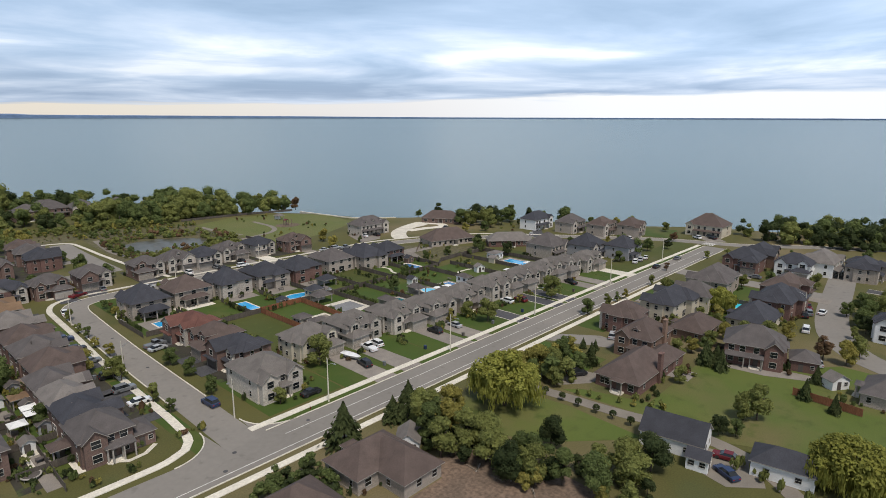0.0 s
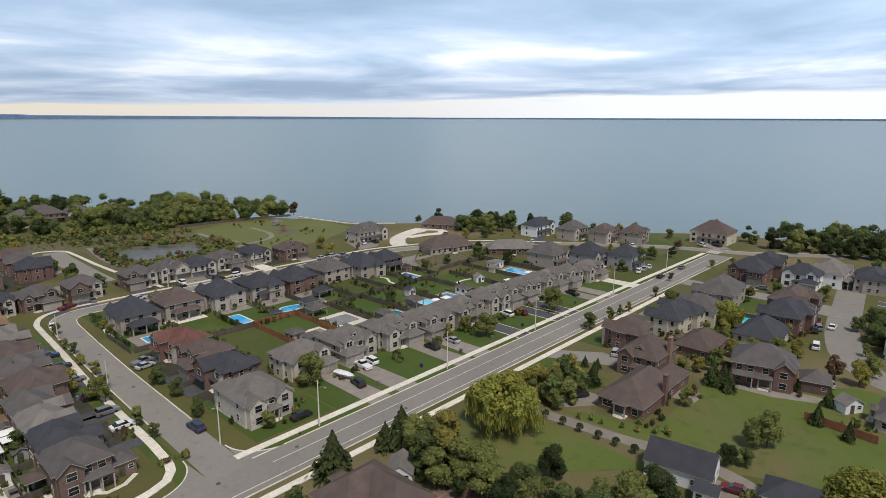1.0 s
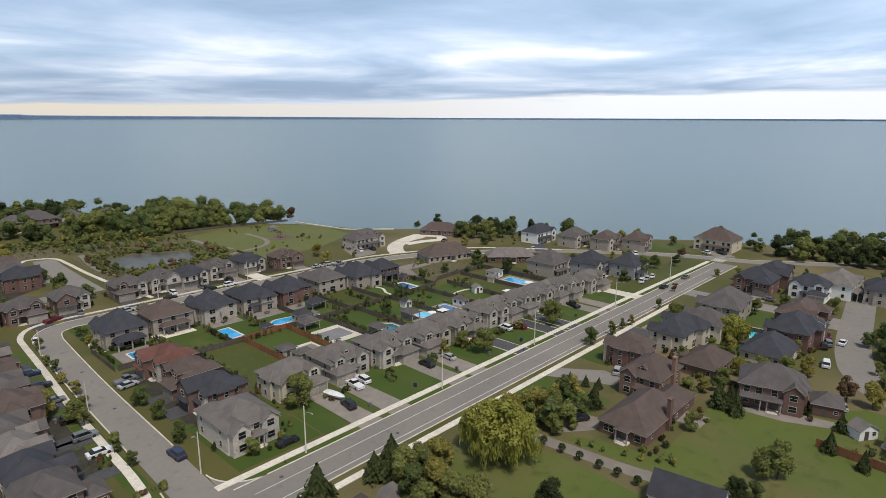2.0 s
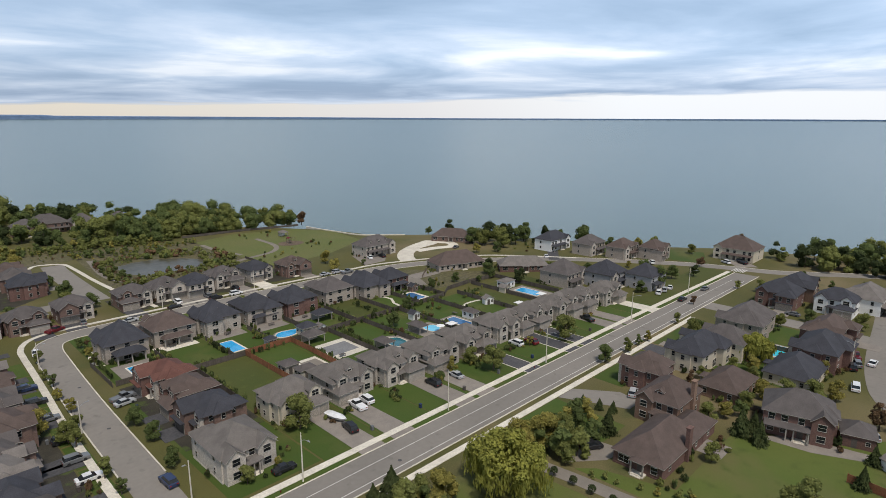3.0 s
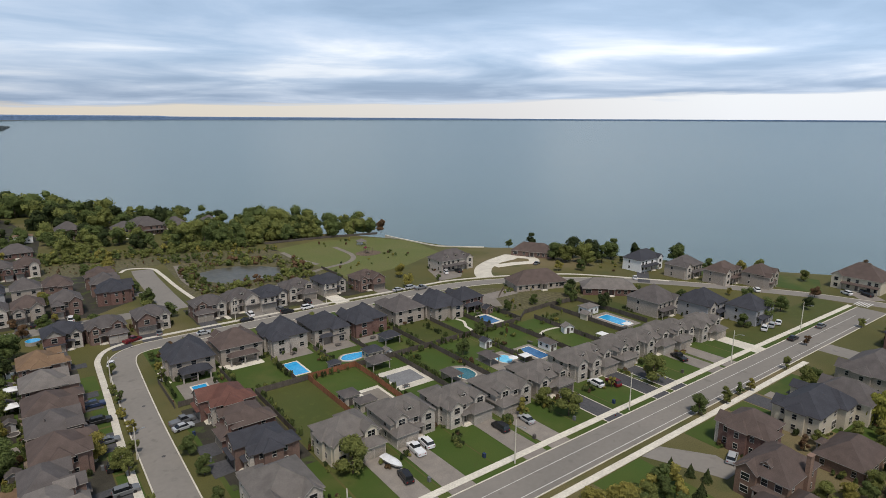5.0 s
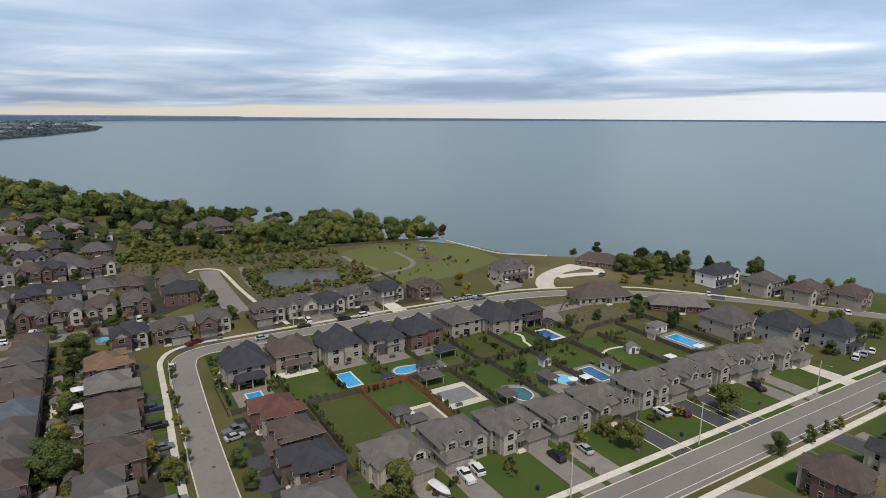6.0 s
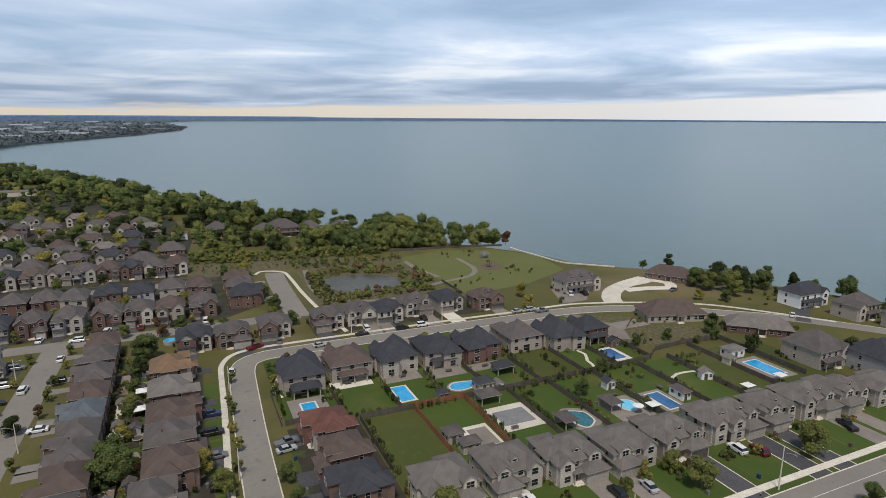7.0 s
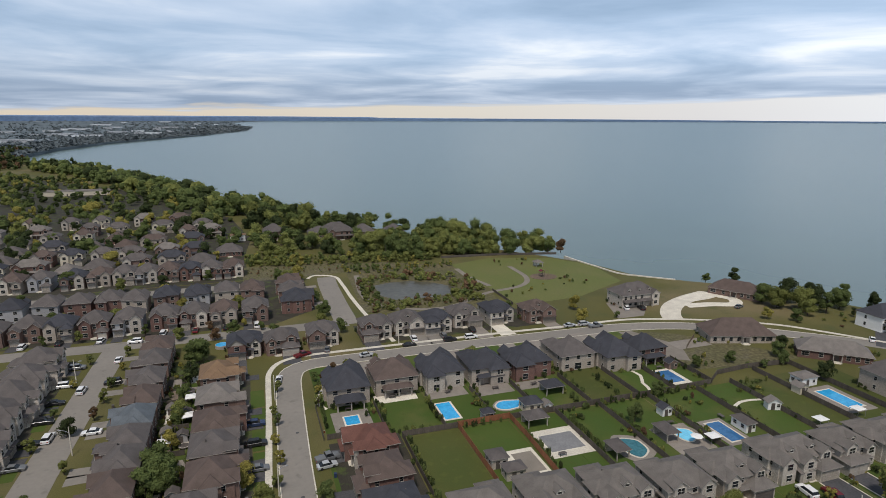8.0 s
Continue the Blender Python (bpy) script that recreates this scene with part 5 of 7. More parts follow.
woods("thicket", "overgrown mixed shrubs beside the bare lot", [(18, -22), (27, -23), (27, -34), (27, -46), (35, -58), (36, -66), (26, -68), (19, -52), (15, -36)], 2.9, 2.5, 5.5, ["dark", "green", "olive", "olive", "yellow", "olive"], 11, quads=1300, size=0.25, keep=0.8)
woods("thicket", "dense green hedge before a bungalow", [(-7, -17.5), (0, -19.5), (-2.2, -24), (-3, -33), (-7, -31), (-8, -25), (-16, -23)], 1.9, 2.4, 4.0, ["green", "green", "dark"], 12, quads=420, size=0.36)
woods("thicket", "shrubs and young trees by the lane", [(54, -24), (70, -22), (78, -26), (66, -34), (56, -36)], 3.6, 3.0, 7.0, ["olive", "yellow", "green"], 13, quads=330, size=0.55)
woods("thicket", "brush along the field's edge", [(56, -38), (58, -46), (63, -54), (61, -56), (55, -48), (53.5, -40)], 2.2, 1.0, 2.4, ["olive", "yellow"], 14, quads=120, size=0.45)

willow(40, -30, 13.0, 7.4, "beside a lane")
willow(55, -90, 9.5, 7.5, "by a white garage")
willow(135.6, -41.6, 8.5, 4.6, "among houses")
for x, y, h, r in ((7, -18, 8.8, 4.2), (19.3, -17.8, 5.6, 2.5), (22, -19.5, 8.4, 3.6), (90.5, -53.5, 6.5, 2.4), (89.5, -57.5, 5.5, 2.0), (94, -55, 5.0, 1.7), (71, -33, 6.0, 2.2), (83, -82, 4.5, 1.4), (97, -76, 4.5, 1.6), (86, -76, 5.0, 1.6)):
    conifer(x, y, h, r)
for x, y, h in ((78, -22.5, 3.2), (79.5, -26, 3.0), (80.5, -29, 3.0)):
    blue_spruce(x, y, h)
TREES_MIDDLE = [(25.8, 15.5, 'mid', 'olive', 8.5), (79, 5.5, 'mid', 'olive', 8), (70, 12, 'small', 'yellow', 5), (77.8, 13, 'mid', 'olive', 5.5), (112, 4.5, 'mid', 'olive', 8.5), (100, 9.1, 'small', 'yellow', 3.6), (82, 50, 'mid', 'green', 5.5), (97, 60, 'mid', 'green', 5), (121.5, 73, 'mid', 'green', 4.5), (135, 73, 'mid', 'green', 4.5), (142, 66, 'small', 'green', 4), (0.9, 42.5, 'mid', 'green', 4.8), (1.6, 33, 'mid', 'green', 4.6), (0.5, 20.5, 'mid', 'green', 4.4), (8, 5, 'mid', 'olive', 4.2)]
TREES_SOUTH = [(20.5, -24.5, 'tall', 'olive', 9.5), (18, -29, 'tall', 'green', 9), (16.5, -33.5, 'tall', 'olive', 8.5), (22, -30.5, 'tall', 'yellow', 9), (20.5, -36, 'tall', 'olive', 9.5), (24, -38, 'big', 'olive', 8), (20.5, -42, 'big', 'olive', 7.5), (19, -46.5, 'big', 'dark', 7), (21.5, -50, 'mid', 'olive', 7), (25, -46, 'big', 'green', 6.5), (24, -54, 'tall', 'green', 7.5), (26, -59, 'big', 'green', 7), (30, -57, 'tall', 'olive', 6.5), (31, -63, 'big', 'olive', 7), (105, -12.9, 'mid', 'green', 5.5), (69.6, -71, 'tall', 'olive', 8.5), (68, -69, 'mid', 'olive', 6), (58, -67.5, 'mid', 'dark', 4.4), (60, -70, 'mid', 'green', 3.8), (38, -63, 'big', 'dark', 7.5), (34, -60, 'big', 'olive', 7), (33, -46, 'mid', 'dark', 6.5), (30, -24, 'mid', 'yellow', 7), (26, -22, 'mid', 'olive', 6), (114, -74, 'tall', 'rust', 7), (149, -77, 'mid', 'green', 6), (157, -72, 'mid', 'green', 5), (136, -77, 'small', 'olive', 4), (150, -60, 'mid', 'olive', 5), (137, -58, 'mid', 'yellow', 4.5), (120.5, -46, 'mid', 'olive', 4.5), (174, -9, 'small', 'rust', 4), (229.9, -39.9, 'small', 'green', 4.5), (239.2, -27.8, 'small', 'green', 4.5), (246.5, -64.6, 'mid', 'green', 5.5), (237.3, -49.6, 'small', 'olive', 4.5), (207.6, -21.0, 'mid', 'olive', 5.5), (143.3, -78.8, 'mid', 'dark', 5.5), (144.6, -51.2, 'small', 'green', 4.5), (140.8, -22.5, 'mid', 'olive', 6.5), (141.7, -86.8, 'mid', 'green', 5.5)]
TREES_SOUTH_B = [(52, -24, 'big', 'yellow', 7.5), (57, -26, 'big', 'yellow', 8), (60.5, -29, 'mid', 'olive', 6), (48, -23, 'mid', 'yellow', 6), (55, -33, 'mid', 'olive', 5), (65, -26, 'mid', 'olive', 5), (69, -27, 'mid', 'green', 5), (76, -53, 'mid', 'olive', 4.5), (92, -46, 'mid', 'olive', 5), (96, -48, 'mid', 'yellow', 4.5), (99, -50.5, 'mid', 'green', 4.5), (104, -50, 'mid', 'olive', 5), (112, -51, 'mid', 'yellow', 5), (116, -55, 'mid', 'olive', 5.5), (119, -60, 'mid', 'olive', 6), (123, -64, 'mid', 'yellow', 5.5), (114, -62, 'mid', 'olive', 5.5), (127, -44, 'mid', 'yellow', 5), (124, -40, 'mid', 'olive', 4.5), (139, -38, 'mid', 'green', 5), (108, -35.5, 'small', 'rust', 4), (113, -36.5, 'mid', 'olive', 4), (147, -22, 'mid', 'green', 4.5), (170, -38, 'mid', 'olive', 5), (182, -44, 'mid', 'green', 5), (185, -58, 'mid', 'olive', 6), (122, -80.5, 'mid', 'olive', 6), (114, -79, 'mid', 'yellow', 6.5), (160, -76, 'big', 'green', 8), (168, -80, 'big', 'olive', 8), (152, -77, 'mid', 'green', 6)]
TREES_EAST = [(187, 11, 'big', 'green', 9), (232, 12, 'mid', 'rust', 5), (205, 144, 'tall', 'dark', 9.5), (197, 112, 'big', 'olive', 9.5), (207, 116, 'big', 'dark', 11), (213, 108, 'big', 'dark', 10), (221, 103, 'big', 'green', 9.5), (227, 106, 'tall', 'green', 10), (197, 153, 'mid', 'green', 5), (240, 78, 'big', 'green', 10), (246, 82, 'big', 'dark', 9), (240, 62, 'mid', 'green', 6), (284, 12, 'tall', 'rust', 9), (163, 232, 'mid', 'rust', 8.5), (200, 100, 'mid', 'olive', 8), (203, 106, 'big', 'olive', 11), (196, 118, 'big', 'green', 10), (210, 100, 'tall', 'green', 10), (216, 112, 'big', 'dark', 10), (231, 96, 'tall', 'dark', 9), (233, 88, 'mid', 'green', 7), (190, 96, 'mid', 'green', 6), (150, 66, 'mid', 'green', 5), (154, 72, 'mid', 'green', 6), (160, 76, 'mid', 'dark', 6), (171, 66, 'mid', 'green', 5), (149, 100, 'small', 'green', 4), (179.7, 38.8, 'mid', 'green', 6.5)]
TREES_EAST_B = [(254.6, 25.3, 'mid', 'olive', 5.5), (244.8, 48.2, 'mid', 'yellow', 6.5), (213.4, 7.2, 'mid', 'dark', 5.5), (254.0, 44.7, 'mid', 'olive', 6.5), (174.7, 11.6, 'mid', 'green', 5.5), (207.6, 34.0, 'small', 'yellow', 4.5), (152.5, 53.2, 'mid', 'dark', 6.5), (202.5, 11.9, 'mid', 'green', 6.5), (181.6, 102.3, 'mid', 'yellow', 5.5), (216.8, 93.4, 'small', 'dark', 4.5), (202.9, 24.6, 'mid', 'green', 6.5)]
TREES_BANK = [(126, 122, 'small', 'green', 4), (20, 140, 'mid', 'green', 6), (14, 148, 'mid', 'olive', 6), (16, 160, 'mid', 'green', 7), (15, 180, 'mid', 'green', 6), (54.9, 100, 'mid', 'olive', 6), (110, 121.8, 'mid', 'yellow', 6), (16, 108, 'small', 'olive', 4), (12, 106, 'mid', 'rust', 3.6), (26, 110, 'small', 'olive', 4), (6, 212, 'mid', 'olive', 8), (11, 216, 'big', 'yellow', 8), (2, 218, 'mid', 'green', 7), (89.7, 145.2, 'small', 'green', 4.5), (115.4, 136.6, 'mid', 'yellow', 6.5)]
TREES_WEST = [(-28.5, 30, 'mid', 'green', 6), (-30, 46, 'small', 'olive', 5), (-31.5, 74, 'mid', 'yellow', 5), (-29, 118, 'small', 'green', 5), (-4, 141, 'mid', 'green', 6), (-60, 178, 'mid', 'olive', 6), (-37, 180, 'mid', 'yellow', 7), (-82, 179, 'mid', 'green', 6), (-15, 179, 'mid', 'olive', 6), (-48, 158, 'small', 'green', 5), (-26, 158, 'small', 'rust', 5), (-14, 158, 'small', 'yellow', 4.5), (-69, 158, 'small', 'olive', 5), (-80, 158, 'small', 'green', 4.5), (-33, 62, 'mid', 'green', 8.5), (-34.5, 54.5, 'mid', 'green', 8), (-14.7, 52.4, 'mid', 'yellow', 6), (-30, 126, 'mid', 'green', 8), (-31, 85, 'mid', 'green', 5.5), (-30.5, 100, 'mid', 'green', 5), (-31, 110, 'small', 'green', 5), (-28.2, 127, 'big', 'green', 9), (-31.4, 56, 'big', 'green', 8.8), (-30.4, 86.5, 'mid', 'olive', 6.5), (-29.3, 112, 'tall', 'dark', 7.5), (-11.4, 44.3, 'mid', 'olive', 5.5), (-58, 30, 'mid', 'rust', 5), (-57, 55, 'mid', 'green', 5.5)]
TREES_WEST_B = [(-56.5, 88, 'mid', 'dark', 5.5), (-24, 146, 'mid', 'rust', 5), (-18, 150, 'mid', 'green', 6), (-36, 150, 'mid', 'olive', 5.5), (-8, 152, 'small', 'green', 5), (-46, 205, 'mid', 'yellow', 7), (-66, 222, 'mid', 'olive', 7), (-90, 236, 'big', 'green', 9), (-110, 246, 'big', 'dark', 9), (-60, 250, 'mid', 'yellow', 7.5), (-100, 205, 'mid', 'green', 7), (-30, 232, 'mid', 'green', 5.5), (-80.1, 184.4, 'small', 'yellow', 4.5), (-48.8, 224.9, 'mid', 'dark', 6.5), (-35.0, 247.5, 'mid', 'green', 5.5), (-124.4, 195.0, 'small', 'olive', 4.5), (-118.3, 162.0, 'mid', 'green', 6.5), (-16.4, 184.2, 'mid', 'yellow', 5.5), (-62.8, 184.9, 'small', 'dark', 4.5), (-126.0, 246.2, 'mid', 'green', 6.5)]
TREES = TREES_MIDDLE + TREES_SOUTH + TREES_SOUTH_B + TREES_EAST + TREES_EAST_B + TREES_BANK + TREES_WEST + TREES_WEST_B
for x, y, k, l, h in TREES:
    tree(x, y, k, l, h)
for k, (x, y) in enumerate([(-7.3, 83), (-6.6, 77), (-7.2, 59), (-10.6, 41.5), (-10, 25.5), (-9.5, 18), (-7.7, 68), (-8.5, 50), (-5.5, 97), (5.5, 101), (5.5, 92), (4.6, 84), (116, -14), (123.4, -13.6), (128, -14), (150, -13.4), (207, -13), (-53.5, 40), (-53, 70), (-52, 95), (-51.5, 105), (-51.5, 115), (-50.5, 128), (-50.8, 140), (-63.6, 60), (-62.8, 82), (-62.4, 100), (-61.8, 118), (-61, 136)]):
    tree(x, y, "small", ["olive", "green", "yellow", "olive", "rust"][k % 5 if x < -50 else k % 4], 3.6 + (k * 0.37) % 1.6, "beside the street", "young street trees")
for k, y in enumerate([-33.6, -37.8, -41.7, -45.9, -49.6, -53.4]):
    x = 50.1
    ob = thing("clipped_shrub", pose(x, y, 0), "round clipped shrub on a short stem beside the lane", "shrub", "clipped shrubs along the lane")
    bm = bmesh.new()
    cyl(bm, 0, 0, -0.1, 0.7, 0.09, n=6)
    part("stem", bm, BARK, ob)
    rng = np.random.default_rng(90 + k)
    shared("crown", quad_mesh("crown", leaf_quads(rng, [(0, 0, 1.25, 0.72)], 500, 0.12), LEAVES["dark"]), ob, Matrix())


# ---- fences ----
def fence_panel(mat):
    key = ("fence", mat.name)
    if key not in MESHES:
        bm, pts = bmesh.new(), []
        n = 14
        for k in range(n):
            a, b = k / n, (k + 0.86) / n
            pts += [(a, -0.03), (b, -0.03), (b, -0.008), ((k + 1) / n, -0.008)]
        pts += [(1, 0.02), (0, 0.02)]
        prism(bm, pts, 0.08, 1.0)
        MESHES[key] = finish("panel", bm, mat)
        bm = bmesh.new()
        box(bm, -0.06, 0.06, -0.06, 0.06, -0.2, 1.06)
        MESHES[key + ("post",)] = finish("post", bm, mat)
    return MESHES[key], MESHES[key + ("post",)]


def fence(pts, mat=None, h=1.7, label="weathered grey wooden privacy fence between yards"):
    mat = mat or GREYWOOD
    pm, qm = fence_panel(mat)
    ob = thing("fence", pose(*pts[0], 0), label, "fence")
    o = Vector(pts[0])
    for a, b in zip(pts, pts[1:]):
        a, b = Vector(a), Vector(b)
        n = max(1, round((b - a).length / 3.2))
        w, turn = (b - a).length / n, math.degrees(math.atan2((b - a).y, (b - a).x))
        for k in range(n):
            p = a + (b - a) * k / n - o
            shared("panel", pm, ob, pose(p.x, p.y, 0, 0, 0, turn) @ Matrix.Diagonal((w, 1, h, 1)))
            shared("post", qm, ob, pose(p.x, p.y, 0, 0, 0, turn) @ Matrix.Diagonal((1, 1, h, 1)))
    return ob


fence([(3.6, 66), (3.6, 84)], h=1.5)
fence([(22.3, 36), (22.3, 61.6), (37, 61.6)])
fence([(37, 36), (37, 61.8), (51.6, 61.8), (51.6, 52), (51, 34)], REDWOOD, 1.8, "warm brown cedar privacy fence round a backyard")
fence([(52, 61.4), (73.5, 61.4), (102, 61.4), (117.5, 62)])
for x in (19.2, 34, 47.6, 60.6, 76.5, 92, 104.5, 118):
    fence([(x, 62), (x, 81)], h=1.6)
for x, y1 in ((64.6, 61), (78, 61), (94.2, 61), (110.5, 61), (123.5, 61), (137.2, 66)):
    fence([(x, 30), (x, y1)], h=1.6)
fence([(117.5, 62), (124, 66.5), (137, 67.5), (152, 66), (152, 34)])
fence([(4.5, 66), (19, 66)], h=1.6)
fence([(86.8, -73.5), (85.2, -86.5)], REDWOOD, 1.9, "warm brown cedar fence at the field's edge")
fence([(92, 240), (128, 236), (158, 228)], GREYWOOD, 1.4, "low grey fence before the wood")
fence([(94, 172), (94, 150)], GREYWOOD, 1.2, "low grey fence beside the park")
for y in (13, 24, 35, 46.5, 58.5, 70, 83, 98):
    fence([(-37.2, y), (-28.2, y)], h=1.5, label="weathered wooden fence between narrow backyards")
fence([(-32.4, 4), (-31.6, 60), (-30.4, 122)], h=1.5, label="weathered wooden fence between rows of backyards")
fence([(130, 87), (136, 92), (140, 95)], WOOD, 1.4, "weathered wooden fence round a hillside patio")
fence([(104, -40), (104, -54), (112, -54)], h=1.5)
fence([(148, -42), (148, -50), (158, -48)], h=1.5)


# ---- pools ----
def pool(x0, x1, y0, y1, mat, deck=1.6, deck_mat=None, what="bright blue", round_=0.0):
    ob = thing("pool", pose((x0 + x1) / 2, (y0 + y1) / 2, 0), "%s backyard swimming pool with a pale paved edge" % what, "pool")
    hx, hy = (x1 - x0) / 2, (y1 - y0) / 2

    def outline(g, n=28):
        if not round_:
            return [(-hx - g, -hy - g), (hx + g, -hy - g), (hx + g, hy + g), (-hx - g, hy + g)]
        return [((hx + g) * math.copysign(abs(math.cos(t)) ** round_, math.cos(t)) * (1 + 0.10 * math.sin(2 * t + 1)), (hy + g) * math.copysign(abs(math.sin(t)) ** round_, math.sin(t)) * (1 + 0.12 * math.cos(3 * t))) for t in (k * math.tau / n for k in range(n))]

    for nm, g, z, mt in (("deck", deck, 0.06, deck_mat or PAVERS), ("coping", 0.45, 0.12, CONCRETE), ("water", 0.0, 0.126, mat)):
        bm = bmesh.new()
        prism(bm, outline(g), 0.0, z)
        part(nm, bm, mt, ob)
    return ob


pool(35.4, 39.4, 66.4, 75.4, POOLBLUE, 0.6, CONCRETE)
pool(51.2, 58.8, 66.6, 71, POOLBLUE, 0.9, round_=0.75)
pool(10.2, 13.8, 71.6, 76, POOLBLUE, 3.2)
pool(142.6, 147.8, 37.5, 48, POOLBLUE, 2.4)
pool(54.4, 63.4, 43.6, 51, material("pool_cover", (0.20, 0.20, 0.20), (0.16, 0.16, 0.165), scale=0.5, fine=3, vary=0.08), 2.6, CONCRETE, "grey covered")
pool(71.6, 76.6, 35.5, 43.5, POOLTEAL, 2.0, round_=0.8, what="dark teal freeform")
pool(87.9, 92.2, 37.4, 43.4, material("pale_pool_water", (0.18, 0.55, 0.75), (0.14, 0.48, 0.70), rough=0.06, scale=0.5, fine=2, vary=0.08), 1.6, round_=0.85, what="pale blue")
pool(98.6, 102.8, 34, 43, POOLNAVY, 1.6, what="navy blue")
pool(106.6, 111.8, 66, 74, POOLNAVY, 1.4, CONCRETE, what="slate blue")
pool(142.5, 152, -46.2, -43, material("turquoise_pool_water", (0.05, 0.50, 0.60), (0.06, 0.55, 0.66), rough=0.06, scale=0.5, fine=2, vary=0.08), 1.2, what="turquoise")


def round_pool(x, y, r):
    ob = thing("above_ground_pool", pose(x, y, 0), "round blue above-ground pool in a backyard", "pool")
    bm = bmesh.new()
    cyl(bm, 0, 0, -0.1, 1.2, r, n=28)
    part("rim", bm, TRIM, ob)
    bm = bmesh.new()
    cyl(bm, 0, 0, 1.1, 1.21, r - 0.15, n=28)
    part("water", bm, POOLBLUE, ob)


round_pool(-21.5, 138, 2.2)
round_pool(-33.0, 24, 1.3)


# ---- sheds, pavilions, cottages ----
def hut(x, y, w, d, h, roof, wall, turn=0, name="shed", label="small garden shed with a shingle roof", gabled=True, open_front=False, pitch=0.6):
    ob = thing(name, pose(x, y, 0, 0, 0, turn), label, name.replace("_", " "))
    R = [ROOFS[roof], TRIM]
    if open_front:
        for sx in (-1, 1):
            for sy in (-1, 1):
                bm = bmesh.new()
                box(bm, sx * (w / 2 - 0.15) - 0.12, sx * (w / 2 - 0.15) + 0.12, sy * (d / 2 - 0.15) - 0.12, sy * (d / 2 - 0.15) + 0.12, -0.1, h)
                part("post", bm, TRIM, ob)
        bm = bmesh.new()
        box(bm, -w / 2 + 0.3, w / 2 - 0.3, d / 2 - 0.5, d / 2 - 0.3, -0.1, h)
        part("wall", bm, WALLS[wall], ob)
    else:
        bm = bmesh.new()
        box(bm, -w / 2, w / 2, -d / 2, d / 2, -0.1, h)
        if gabled:
            gable_wall(bm, -w / 2, w / 2, -d / 2, h, pitch)
            gable_wall(bm, -w / 2, w / 2, d / 2 - 0.2, h, pitch)
        part("wall", bm, WALLS[wall], ob)
    bm = bmesh.new()
    if gabled:
        gable(bm, -w / 2, w / 2, -d / 2, d / 2 + 0.3, h, pitch, 0.3, 0.14)
    else:
        hip(bm, -w / 2, w / 2, -d / 2, d / 2, h, pitch, 0.35, 0.14)
    part("roof", bm, R, ob)
    if not open_front:
        bm = bmesh.new()
        box(bm, -0.5, 0.5, -0.05, 0.02, 0.05, min(2.05, h - 0.2))
        part("door", bm, DARKTRIM, ob, "", pose(-w * 0.12, -d / 2, 0))
        if w > 2.4:
            window(ob, w * 0.27, -d / 2, min(1.5, h * 0.62), 0.8, 0.8)
        if d > 3:
            for k in (-0.25, 0.25):
                window(ob, -w / 2, k * d, min(1.5, h * 0.6), 0.9, 0.9, -90)
    return ob


hut(39.8, 43.5, 4, 4, 2.6, "grey", "stone", 0, "pool_house", "small stone pool house beside a paved court", gabled=False, pitch=0.45)
hut(41.5, 38, 4.5, 3.2, 2.5, "grey", "stone", 0, "pool_house", "small stone pool house with a hipped roof", gabled=False, pitch=0.45)
hut(56.6, 57.4, 5.6, 4.4, 2.6, "grey", "stone", 0, "pavilion", "open grey-roofed garden pavilion beside a covered pool", gabled=False, open_front=True)
hut(69.7, 72.3, 5.5, 4.5, 2.6, "dark", "grey", 0, "pavilion", "open dark-roofed pavilion on a lawn", gabled=False, open_front=True)
hut(59.2, 64.8, 5, 4.2, 2.6, "dark", "cream", 0, "pool_house", "dark-roofed pool house beside a blue pool", gabled=False)
hut(63.2, 63.2, 2.4, 2.4, 2.0, "pale", "white", 0, "shed", "little white garden shed on a lawn", gabled=True)
hut(92, 51, 3, 2.6, 2.2, "dark", "white", 0, "shed", "small dark-roofed playhouse in a backyard")
hut(122.4, 44.4, 3.6, 2.4, 2.2, "pale", "white", -20, "shed", "white garden shed with windows")
hut(138, 49.5, 3, 3, 2.2, "pale", "cream", 0, "shed", "cream garden shed beside a big pool")
hut(144, 53.5, 6, 4.2, 2.8, "pale", "white", 0, "pool_house", "white pool house with a pale roof", gabled=False, pitch=0.3)
hut(106.4, 38.5, 3, 5, 2.5, "grey", "white", 0, "pool_house", "pale pool house beside a navy pool", gabled=False)
hut(84.5, 41, 3.5, 5.5, 2.6, "grey", "stone", 0, "pavilion", "open grey-roofed pavilion beside a pale pool", gabled=False, open_front=True)
hut(68.3, 38, 3.5, 5, 2.6, "grey", "stone", 0, "pavilion", "open grey-roofed pavilion beside a teal pool", gabled=False, open_front=True)
hut(46, 63.8, 2.8, 2.6, 2.2, "dark", "grey", 0, "shed", "small dark garden shed by the fence", gabled=False)
hut(114, 75.5, 3.2, 2.4, 2.2, "dark", "mauve", 0, "shed", "dark garden shed behind a brick house")
hut(49.5, -62.5, 7.5, 11, 3.0, "dark", "white", 8, "cottage", "white cottage with a dark gabled roof", pitch=0.75)
hut(44.8, -68.5, 3.4, 3.6, 2.4, "dark", "white", 8, "shed", "white lean-to with a dark roof")
hut(52.3, -80, 6.5, 9.5, 2.8, "dark", "white", 8, "garage", "white garage with a dark roof beside clipped shrubs", gabled=False, pitch=0.6)
hut(15.2, -26.6, 4.2, 5, 2.2, "pale", "white", -50, "cottage", "little white outbuilding under trees", pitch=0.7)
hut(97.8, -79.5, 4.5, 3, 2.2, "pale", "white", -35, "shed", "white garden shed with a window")
